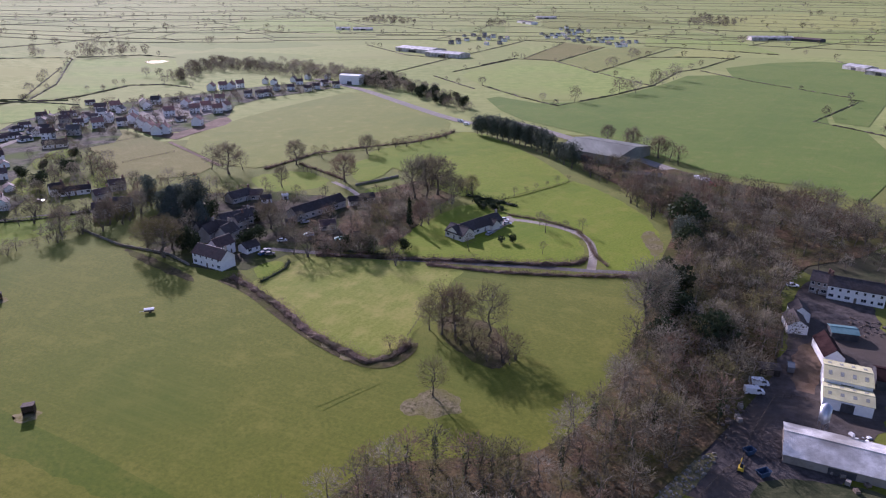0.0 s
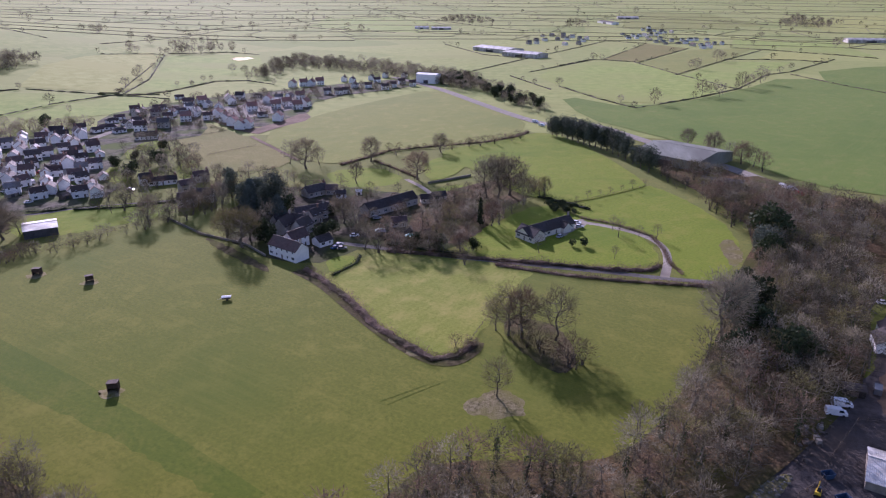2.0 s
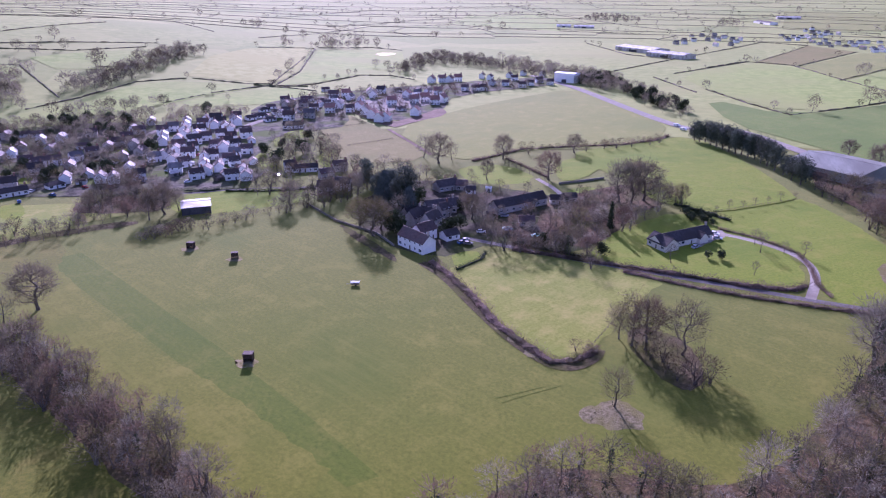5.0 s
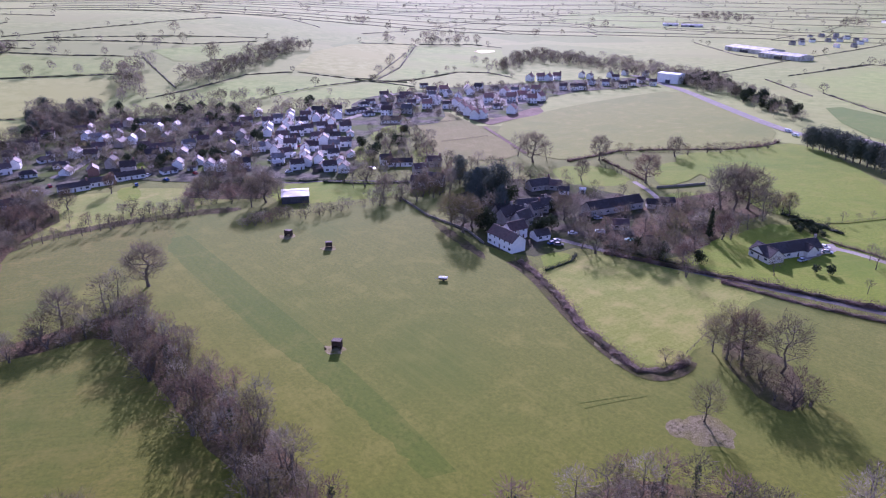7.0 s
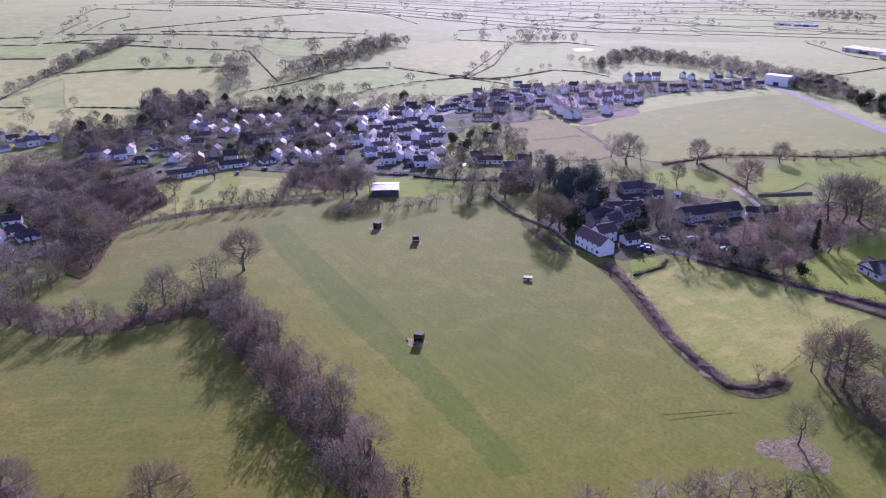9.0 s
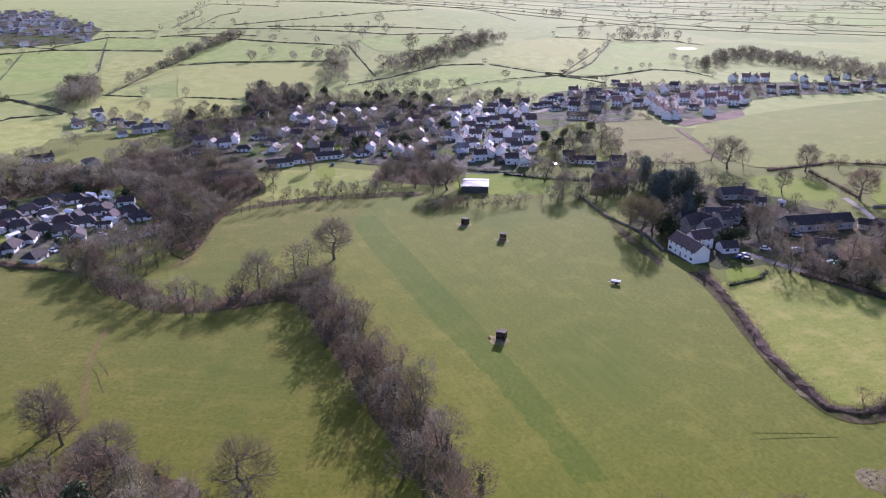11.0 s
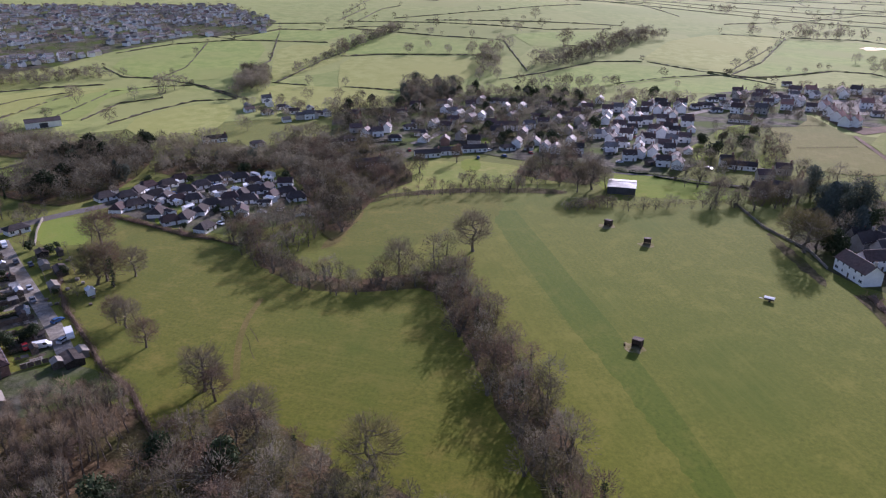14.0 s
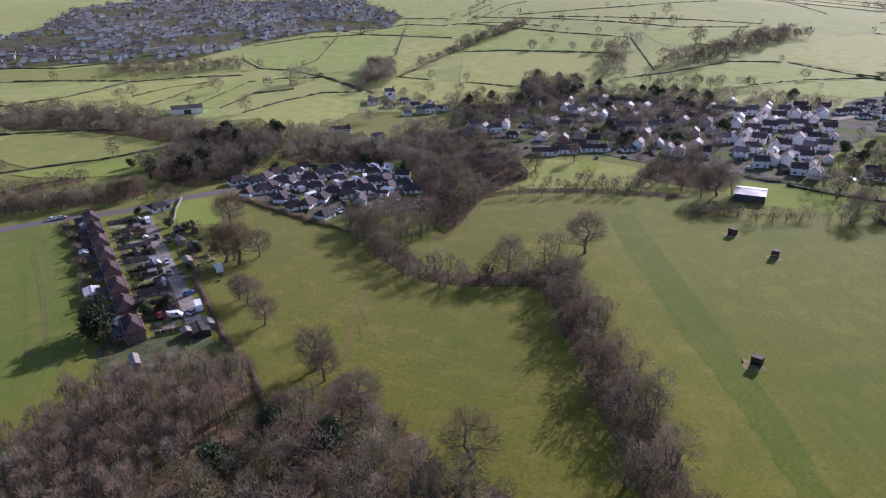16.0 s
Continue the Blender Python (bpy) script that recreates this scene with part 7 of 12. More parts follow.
house(-290.8, 610.9, 35, 8.5, 7.5, 5, 3, "white", "red", label="older village house with a grey roof", group="village houses")
house(-325.3, 636.0, 37, 7.8, 5.6, 2.4, 1.6, "white", "brown", storeys=1, stacks=0, label="older village house with a grey roof", group="village houses")
house(-306.8, 509.4, 41, 8.8, 6.0, 2.4, 1.5, "white", "slate", storeys=1, stacks=0, hip=2.0, label="older village house with a grey roof", group="village houses")
house(-322.1, 513.9, 52, 8.8, 6.0, 2.4, 1.5, "white", "slate", storeys=1, stacks=0, hip=2.0, label="older village house with a grey roof", group="village houses")
house(-298.8, 510.3, 30, 6.8, 5.7, 4.2, 2.2, "white", "slate", label="older village house with a grey roof", group="village houses")
house(-268.4, 468.6, 30, 15, 6, 2.7, 1.7, "white", "slate", storeys=1, label="older village house with a grey roof", group="village houses")
house(-313.7, 488.9, 43, 7.8, 5.6, 2.4, 1.6, "white", "brown", storeys=1, stacks=0, label="older village house with a grey roof", group="village houses")
house(-297.1, 481.1, 52, 8.8, 6.0, 2.4, 1.5, "white", "slate", storeys=1, stacks=0, hip=2.0, label="older village house with a grey roof", group="village houses")
house(-280.0, 597.7, 85, 7.6, 5.7, 4.1, 2.2, "white", "grey", label="older village house with a grey roof", group="village houses")
house(-356.5, 56.8, 101, 8.8, 6.6, 2.1, 2.3, "white", "slate", storeys=1, stacks=0, hip=2.0, label="low bungalow with a hipped tiled roof", group="bungalow estate")
house(-334.2, 57.9, 140, 7.8, 6.2, 2.1, 2.2, "white", "plum", storeys=1, stacks=0, hip=1.6, label="low bungalow with a hipped tiled roof", group="bungalow estate")
house(-335.4, 65.3, 89, 8.8, 6.6, 2.1, 2.3, "white", "slate", storeys=1, stacks=0, hip=2.0, label="low bungalow with a hipped tiled roof", group="bungalow estate")
house(-338.0, 70.2, 148, 8.8, 6.6, 2.1, 2.3, "white", "slate", storeys=1, stacks=0, hip=2.0, label="low bungalow with a hipped tiled roof", group="bungalow estate")
house(-344.9, 77.8, 87, 8.8, 6.6, 2.1, 2.3, "white", "slate", storeys=1, stacks=0, hip=2.0, label="low bungalow with a hipped tiled roof", group="bungalow estate")
house(-337.9, 80.4, 147, 8.8, 6.6, 2.1, 2.3, "white", "slate", storeys=1, stacks=0, hip=2.0, label="low bungalow with a hipped tiled roof", group="bungalow estate")
house(-330.3, 84.2, 86, 7.8, 6.2, 2.1, 2.2, "white", "plum", storeys=1, stacks=0, hip=1.6, label="low bungalow with a hipped tiled roof", group="bungalow estate")
house(-342.7, 92.3, 75, 8.8, 6.6, 2.1, 2.3, "white", "slate", storeys=1, stacks=0, hip=2.0, label="low bungalow with a hipped tiled roof", group="bungalow estate")
house(-359.7, 87.8, 96, 8.8, 6.6, 2.1, 2.3, "white", "slate", storeys=1, stacks=0, hip=2.0, label="low bungalow with a hipped tiled roof", group="bungalow estate")
house(-365.4, 95.8, 85, 7.8, 6.2, 2.1, 2.2, "white", "plum", storeys=1, stacks=0, hip=1.6, label="low bungalow with a hipped tiled roof", group="bungalow estate")
house(-362.0, 79.1, 98, 7.8, 6.2, 2.1, 2.2, "white", "plum", storeys=1, stacks=0, hip=1.6, label="low bungalow with a hipped tiled roof", group="bungalow estate")
house(-356.5, 71.6, 139, 8.8, 6.6, 2.1, 2.3, "white", "slate", storeys=1, stacks=0, hip=2.0, label="low bungalow with a hipped tiled roof", group="bungalow estate")
house(-351.5, 66.0, 89, 8.8, 6.6, 2.1, 2.3, "white", "slate", storeys=1, stacks=0, hip=2.0, label="low bungalow with a hipped tiled roof", group="bungalow estate")
house(-347.2, 101.5, 84, 8.8, 6.6, 2.1, 2.3, "white", "slate", storeys=1, stacks=0, hip=2.0, label="low bungalow with a hipped tiled roof", group="bungalow estate")
house(-351.5, 109.4, 73, 8.8, 6.6, 2.1, 2.3, "white", "slate", storeys=1, stacks=0, hip=2.0, label="low bungalow with a hipped tiled roof", group="bungalow estate")
house(-353.8, 116.7, 82, 8.8, 6.6, 2.1, 2.3, "white", "slate", storeys=1, stacks=0, hip=2.0, label="low bungalow with a hipped tiled roof", group="bungalow estate")
house(-347.8, 122.9, 71, 8.8, 6.6, 2.1, 2.3, "white", "slate", storeys=1, stacks=0, hip=2.0, label="low bungalow with a hipped tiled roof", group="bungalow estate")
house(-333.4, 104.9, 83, 7.8, 6.2, 2.1, 2.2, "white", "slate", storeys=1, stacks=0, hip=1.6, label="low bungalow with a hipped tiled roof", group="bungalow estate")
house(-318.4, 105.8, 72, 7.8, 6.2, 2.1, 2.2, "white", "plum", storeys=1, stacks=0, hip=1.6, label="low bungalow with a hipped tiled roof", group="bungalow estate")
house(-320.2, 112.6, 141, 8.8, 6.6, 2.1, 2.3, "white", "slate", storeys=1, stacks=0, hip=2.0, label="low bungalow with a hipped tiled roof", group="bungalow estate")
house(-321.9, 119.5, 80, 8.8, 6.6, 2.1, 2.3, "white", "slate", storeys=1, stacks=0, hip=2.0, label="low bungalow with a hipped tiled roof", group="bungalow estate")
house(-321.9, 125.8, 129, 8.8, 6.6, 2.1, 2.3, "white", "slate", storeys=1, stacks=0, hip=2.0, label="low bungalow with a hipped tiled roof", group="bungalow estate")
house(-313.7, 95.3, 73, 8.8, 6.6, 2.1, 2.3, "white", "slate", storeys=1, stacks=0, hip=2.0, label="low bungalow with a hipped tiled roof", group="bungalow estate")
house(-307.9, 87.6, 144, 7.8, 6.2, 2.1, 2.2, "white", "slate", storeys=1, stacks=0, hip=1.6, label="low bungalow with a hipped tiled roof", group="bungalow estate")
house(-307.7, 100.6, 82, 8.8, 6.6, 2.1, 2.3, "white", "slate", storeys=1, stacks=0, hip=2.0, label="low bungalow with a hipped tiled roof", group="bungalow estate")
house(-309.8, 111.7, 70, 8.8, 6.6, 2.1, 2.3, "white", "slate", storeys=1, stacks=0, hip=2.0, label="low bungalow with a hipped tiled roof", group="bungalow estate")
house(-309.6, 131.7, 67, 8.8, 6.6, 2.1, 2.3, "white", "slate", storeys=1, stacks=0, hip=2.0, label="low bungalow with a hipped tiled roof", group="bungalow estate")
house(-298.9, 131.7, 76, 8.8, 6.6, 2.1, 2.3, "white", "slate", storeys=1, stacks=0, hip=2.0, label="low bungalow with a hipped tiled roof", group="bungalow estate")
house(-277.9, 125.1, 66, 7.8, 6.2, 2.1, 2.2, "white", "plum", storeys=1, stacks=0, hip=1.6, label="low bungalow with a hipped tiled roof", group="bungalow estate")
house(-283.9, 81.5, 124, 7.8, 6.2, 2.1, 2.2, "white", "slate", storeys=1, stacks=0, hip=1.6, label="low bungalow with a hipped tiled roof", group="bungalow estate")
house(-302.9, 79.2, 135, 8.8, 6.6, 2.1, 2.3, "white", "slate", storeys=1, stacks=0, hip=2.0, label="low bungalow with a hipped tiled roof", group="bungalow estate")
house(-302.2, 72.2, 87, 7.8, 6.2, 2.1, 2.2, "white", "plum", storeys=1, stacks=0, hip=1.6, label="low bungalow with a hipped tiled roof", group="bungalow estate")
house(-317.2, 70.7, 147, 8.8, 6.6, 2.1, 2.3, "white", "slate", storeys=1, stacks=0, hip=2.0, label="low bungalow with a hipped tiled roof", group="bungalow estate")
house(-336.5, 125.2, 80, 7.8, 6.2, 2.1, 2.2, "white", "plum", storeys=1, stacks=0, hip=1.6, label="low bungalow with a hipped tiled roof", group="bungalow estate")
house(-308.7, 123.5, 128, 7.8, 6.2, 2.1, 2.2, "white", "plum", storeys=1, stacks=0, hip=1.6, label="low bungalow with a hipped tiled roof", group="bungalow estate")
house(-326.8, 90.6, 75, 7.8, 6.2, 2.1, 2.2, "white", "slate", storeys=1, stacks=0, hip=1.6, label="low bungalow with a hipped tiled roof", group="bungalow estate")
house(-442.8, 141.8, 82, 15, 6, 2.7, 1.7, "white", "slate", storeys=1, label="white house on the lane", group="village houses")
house(-414.3, 159.4, 79, 8.8, 6.0, 2.4, 1.5, "white", "slate", storeys=1, stacks=0, hip=2.0, label="white house on the lane", group="village houses")
house(-331.1, 15.8, 107, 8.8, 6.0, 2.4, 1.5, "white", "slate", storeys=1, stacks=0, hip=2.0, label="white house on the lane", group="village houses")
house(-541.1, 220.2, 78, 7.6, 5.7, 4.1, 2.2, "white", "grey", label="white house on the lane", group="village houses")
house(-511.7, 220.4, 67, 8.8, 6.0, 2.4, 1.5, "white", "slate", storeys=1, stacks=0, hip=2.0, label="white house on the lane", group="village houses")
house(-492.3, 221.5, 76, 7.8, 5.6, 2.4, 1.6, "white", "brown", storeys=1, stacks=0, label="white house on the lane", group="village houses")
house(-502.1, 204.0, 78, 8.8, 6.0, 2.4, 1.5, "white", "slate", storeys=1, stacks=0, hip=2.0, label="white house on the lane", group="village houses")
house(-518.2, 195.9, 89, 7.8, 5.6, 2.4, 1.6, "white", "brown", storeys=1, stacks=0, label="white house on the lane", group="village houses")
house(-469.0, 222.7, 75, 7.6, 5.7, 4.1, 2.2, "white", "grey", label="white house on the lane", group="village houses")
house(-474.5, 232.6, 64, 8.8, 6.0, 2.4, 1.5, "white", "slate", storeys=1, stacks=0, hip=2.0, label="white house on the lane", group="village houses")
# brick terrace
for i in range(8):
    x, y = -324.6 + 16.5 * i, -12.9 + 1.32 * i
    house(round(x, 1), round(y, 1), 4.6, 11.6, 5.8, 3.7, 2.3, "brick", "plum", label="pair of red brick houses under a hipped tiled roof", group="brick terrace", bays=4, hip=3.2)
    house(round(x + 0.4, 1), round(y - 4.3, 1), 94.6, 4.2, 4.2, 2.5, 1.3, "brick", "slate", label="low rear wing of a brick terraced house", category="house wing", group="brick terrace wings", storeys=1, stacks=0, bays=1, doors=0, name="house_wing")
# farm yard buildings
shed(95.0, 133.8, -25.7, 24.7, 14, 2.3, 2.0, "block", "sheet", ribs=60, label="long low shed with a weathered grey sheet roof", category="shed")
shed(109.0, 156.6, -26.5, 11.8, 8.2, 3.3, 0.9, "white", "cream", lights=4, ribs=24, label="white walled store with a pale yellow sheet roof", category="shed")
shed(113.6, 165.6, -26.5, 11.8, 11.4, 4.5, 1.2, "white", "cream", lights=4, ribs=24, label="taller store with a pale yellow sheet roof", category="shed")
shed(117.6, 182.6, 76.9, 13, 5.5, 3.2, 2.4, "white", "maroon", label="white gabled shed with a dark red roof", category="shed")
shed(116.4, 201.1, 75.8, 9, 6.1, 3.0, 2.0, "white", "slate", label="white gabled shed with a dark slate roof", category="shed")
shed(121.4, 208.9, 74.2, 7, 5.9, 3.2, 2.2, "white", "slate", label="white gabled workshop with a dark slate roof", category="shed")
shed(129.3, 195.5, -16.2, 7.8, 6, 2.4, 0.7, "dark", "teal", label="low shed with a teal sheet roof", category="shed")
shed(126.6, 166.9, -24.3, 6.8, 9, 3.0, 1.6, "dark", "maroon", label="dark red roofed shed behind the store", category="shed")
shed(107.6, 447.6, -41.7, 44.8, 44.8, 6.0, 3.2, "green", "green", ribs=30, label="large warehouse with a green-grey sheet roof", category="warehouse")
shed(117.2, 389.3, -18.6, 22.3, 8, 3.0, 0.8, "dark", "dark", label="dark flat store beside the warehouse", category="warehouse")
shed(95.5, 173.1, -12.9, 5.3, 4, 2.2, 0.6, "black", "felt", label="open-fronted dark timber cart shed", category="shed")
shed(-103.7, 798.4, -20.4, 25.2, 14, 10, 1.0, "white", "white", label="plain white block at the village edge", category="building")
shed(-211.6, 268.8, 37, 13.5, 13.5, 3.7, 1.1, "dark", "sheet", ribs=26, label="open barn with a pale sheet roof", category="barn")
# distant farms and works
shed(-37.9, 1213.9, -45.3, 85.3, 40, 6, 2.5, "sheet", "sheet", label="distant works hall with a pale sheet roof", category="farm hall")
shed(7.5, 1129.5, -39.1, 69.3, 30, 6, 2.5, "sheet", "sheet", label="distant works hall with a pale sheet roof", category="farm hall")
shed(691.8, 1505.0, 0.5, 89.3, 25, 6, 2.5, "sheet", "sheet", label="distant farm hall with a pale roof", category="farm hall")
shed(754.8, 1470.0, -61, 63.5, 20, 5, 2.5, "dark", "brown", label="distant farm shed with brown roof", category="farm hall")
shed(570.8, 958.9, -77.9, 40.7, 22, 5, 2.5, "sheet", "sheet", label="grey farm hall beyond the ley", category="farm hall")
shed(567.3, 898.3, -66, 38.0, 22, 5, 2.5, "sheet", "sheet", label="grey farm hall beyond the ley", category="farm hall")
shed(325.1, 2268.6, 1.6, 62.3, 25, 5, 2.5, "sheet", "sheet", label="distant farm hall with a pale roof", category="farm hall")
shed(240.6, 2049.5, -72.6, 99.5, 20, 5, 2.5, "white", "slate", label="distant white farm with slate roof", category="farm hall")
shed(-197.2, 1768.9, 4.5, 48.4, 18, 4, 2.5, "sheet", "sheet", label="distant low farm shed of grey sheets", category="farm hall")
shed(-247.8, 1782.8, 4.8, 34.8, 15, 4, 2.5, "white", "sheet", label="distant low farm shed of grey sheets", category="farm hall")
shed(-557.2, 58.7, 87.4, 22.5, 10, 4, 2, "white", "slate", label="white farm at the valley edge", category="farm")
# single trees
plant("open0", -2.4, 160.5, 12.7, "")
plant("open1", 15.1, 194.4, 19.4, "")
plant("open0", 0.1, 195.8, 19.1, "")
plant("ash3", 4.4, 194.3, 19.0, "")
plant("open1", -4.0, 198.9, 13.0, "")
plant("scrub0", 18.3, 178.2, 12.7, "")
plant("scrub2", 22.3, 180.2, 9.7, "")
plant("scrub1", 9.5, 188.4, 8.3, "")
plant("ash2", 67.3, 199.0, 26.5, "")
plant("small0", 33.5, 149.0, 9.3, "")
plant("scrub0", -16.1, 187.2, 4.9, "")
plant("oak1", -56.0, 379.2, 18.4, "")
plant("oak0", -91.4, 418.4, 17.5, "")
plant("oak0", -127.3, 395.7, 20.9, "")
plant("wood2", -140.7, 406.3, 17.3, "")
plant("wood0", -121.9, 406.6, 13.2, "")
plant("oak2", -50.4, 450.1, 13.7, "")
plant("ash0", -8.3, 348.5, 25.6, "")
plant("ash2", -14.2, 346.3, 24.3, "")
plant("oak0", -2.3, 353.8, 23.2, "")
plant("wood0", 5.1, 338.5, 18.0, "")
plant("ash1", 15.8, 350.9, 13.0, "")
plant("ash0", -89.0, 366.9, 14.1, "")
plant("cypress0", -15.2, 302.5, 13.8, "")
plant("oak3", -115.0, 262.1, 19.3, "")
plant("ash3", -9.9, 302.6, 13.3, "")
plant("wood2", -19.7, 310.8, 11.3, "")
plant("pine1", 29.8, 511.1, 17.4, "")
plant("pine0", 37.0, 503.1, 18.4, "")
plant("pine1", 44.0, 491.3, 19.2, "")
plant("pine0", 51.3, 481.9, 18.9, "")
plant("pine1", 58.3, 472.9, 18.2, "")
plant("pine0", 64.5, 458.9, 18.5, "")
plant("pine0", 70.6, 442.5, 18.0, "")
plant("pine0", 76.8, 421.2, 16.5, "")
plant("pine0", 26.6, 515.3, 16.2, "")
plant("pine0", 33.7, 511.2, 17.8, "")
plant("pine0", 40.4, 499.1, 19.1, "")
plant("pine0", 47.7, 487.5, 19.1, "")
plant("pine0", 55.1, 480.1, 17.7, "")
plant("pine0", 61.9, 469.3, 18.1, "")
plant("pine0", 67.4, 452.2, 19.0, "")
plant("pine1", 74.0, 433.2, 14.0, "")
plant("pine0", 80.3, 412.7, 18.3, "")
plant("pine1", -147.9, 331.6, 19.5, "")
plant("pine1", -134.7, 313.6, 16.7, "")
plant("cedar0", -127.6, 307.7, 17.6, "")
plant("pine1", -120.3, 305.3, 17.8, "")
plant("pine0", -116.4, 307.9, 23.8, "")
plant("cedar0", -107.7, 289.7, 15.8, "")
plant("fir1", -130.7, 325.2, 15.5, "")
plant("wood0", -149.6, 313.4, 15.3, "")
plant("wood2", -144.0, 310.9, 11.9, "")
plant("wood1", -141.9, 325.1, 14.4, "")
plant("wood2", -110.3, 286.0, 15.1, "")
plant("yew0", -109.4, 304.6, 12.1, "")
plant("oak3", -125.5, 271.8, 15.4, "")
plant("oak0", -115.2, 271.9, 15.0, "")
plant("wood2", -118.7, 270.5, 14.2, "")
plant("yew1", -109.1, 271.9, 10.6, "")
plant("yew0", -104.2, 268.0, 9.5, "")
plant("small0", 47.2, 293.8, 9.2, "")
plant("small1", 64.0, 294.0, 7.3, "")
plant("small0", 45.9, 303.3, 7.8, "")
plant("small1", 11.5, 269.9, 8.9, "")
plant("small0", 42.3, 267.0, 6.3, "")
plant("shrub0", 30.4, 280.4, 3.9, "")
plant("shrub0", 25.5, 280.3, 3.4, "")
plant("small0", 56.5, 295.5, 6.0, "")
# garden and village trees
plant("oak0", -79.0, 297.8, 14.3, "")
plant("wood2", -70.1, 286.5, 14.5, "")
plant("wood0", -62.1, 265.9, 14.9, "")
plant("wood3", -55.0, 279.4, 12.9, "")
plant("oak2", -42.1, 262.5, 8.5, "")
plant("oak0", -34.2, 264.8, 11.0, "")
plant("wood2", -28.7, 266.0, 9.5, "")
plant("oak1", -21.6, 268.1, 9.5, "")
plant("wood0", -41.1, 286.8, 13.2, "")
plant("scrub0", -48.6, 262.8, 11.2, "")
plant("scrub1", -55.6, 262.7, 11.1, "")
plant("scrub1", -18.7, 253.9, 9.7, "")
plant("yew0", -82.7, 272.2, 10.1, "")
plant("yew1", -80.5, 282.7, 7.8, "")
plant("wood1", -29.8, 302.4, 12.4, "")
plant("wood0", -26.4, 328.5, 10.3, "")
plant("wood2", -36.8, 306.4, 11.2, "")
plant("scrub1", -52.3, 302.1, 9.7, "")
# trees of the vale
plant("far0", 129.4, 675.9, 17.3, "")
plant("far1", 98.2, 678.6, 9.3, "")
plant("far0", 185.7, 730.3, 19.7, "")
plant("far1", 195.8, 734.7, 14.6, "")
plant("far2", 203.8, 730.8, 16.3, "")
plant("far0", 242.8, 793.4, 21.2, "")
plant("far1", 253.5, 803.3, 17.7, "")
plant("far0", 279.7, 844.8, 22.5, "")
plant("far2", 237.4, 978.2, 18.2, "")
plant("far0", 232.8, 992.4, 13.9, "")
plant("far2", 292.4, 1090.2, 21.8, "")
plant("far0", 304.1, 1108.3, 17.0, "")
plant("far1", 331.7, 1146.6, 10.6, "")
plant("far0", 366.5, 997.7, 10.1, "")
plant("oak0", 120.4, 492.8, 13.1, "")
plant("wood0", 129.2, 470.6, 14.2, "")
plant("oak2", 131.5, 467.1, 16.4, "")
plant("wood2", 138.3, 453.5, 13.7, "")
plant("oak1", 142.1, 440.6, 15.6, "")
plant("wood0", 147.7, 434.4, 14.0, "")
plant("wood3", 149.3, 422.5, 15.0, "")
plant("far0", 509.2, 1581.1, 16.7, "")
plant("far0", 356.0, 1870.5, 14.0, "")
plant("far0", 814.0, 1360.5, 22.6, "")
plant("far1", 604.8, 1178.5, 10.8, "")
plant("far2", 568.2, 1355.7, 22.6, "")
plant("far1", 712.1, 1981.0, 25.1, "")
plant("far0", 918.0, 1827.4, 19.1, "")
plant("far1", 1088.7, 1900.8, 25.5, "")
plant("far0", 1226.6, 2346.6, 24.3, "")
plant("far1", 384.5, 2501.6, 29.5, "")
plant("far0", 123.7, 1861.6, 27.8, "")
plant("far1", 144.5, 1905.1, 28.4, "")
plant("far2", 159.6, 1905.8, 22.8, "")
plant("far0", -563.2, 979.0, 13.5, "")
plant("far1", -573.7, 988.1, 13.6, "")
plant("far2", -558.7, 984.8, 12.1, "")
plant("far0", -610.5, 1120.1, 17.9, "")
plant("far0", -531.9, 1041.0, 20.7, "")
plant("far1", -538.3, 1071.2, 20.4, "")
plant("far0", -513.7, 1037.2, 19.0, "")
plant("far2", -569.5, 1163.9, 17.7, "")
plant("far1", -551.4, 1154.4, 15.8, "")
plant("far0", -561.2, 1206.5, 14.7, "")
plant("far2", -541.9, 1195.1, 14.6, "")
plant("far0", -526.2, 1180.5, 14.4, "")
plant("far0", -446.3, 1356.1, 16.5, "")
plant("far0", -369.8, 1634.9, 22.1, "")
plant("far1", -648.8, 1679.6, 21.4, "")
plant("far2", -364.0, 710.6, 6.8, "")
plant("far0", -353.4, 722.6, 6.9, "")
plant("far1", -356.4, 758.2, 8.4, "")
plant("far0", -352.1, 769.4, 7.3, "")
plant("far0", -677.3, 1177.0, 16.0, "")
# woods
wood([(-45.9, 83.4), (-35.4, 107.3), (-23.7, 120.4), (-17.1, 128.9), (-2.8, 133), (20, 133.1), (37.2, 145.4), (51.7, 172.7), (64.8, 193.3), (78.4, 227.8), (110.1, 288.5), (133.5, 274.6), (138.7, 249.7), (102.7, 179.5), (69.5, 143.2), (44.8, 120.8), (24.2, 101.8), (11.6, 83.6)], ('wood0', 'wood1', 'wood2', 'wood2', 'wood3', 'wood1', 'wood0', 'scrub0', 'wood3', 'wood1', 'wood4', 'wood3', 'wood1', 'wood3', 'wood2', 'yew1', 'wood0', 'wood1', 'wood4', 'wood1', 'wood3', 'wood3', 'wood0', 'wood1', 'wood4'), 6.6, 9, 15, 101, "dense bare trees of the hanging wood")
wood([(95.8, 349.9), (133.3, 372.5), (158.7, 356.1), (194, 341.1), (210.1, 305.3), (189.9, 271.9), (152.3, 268.2), (136.4, 281.6), (111.3, 296.1), (100.2, 312.3)], ('wood0', 'wood1', 'wood2', 'wood2', 'wood3', 'wood1', 'wood0', 'scrub0'), 8.5, 10, 15, 102, "dense bare trees of the far wood")
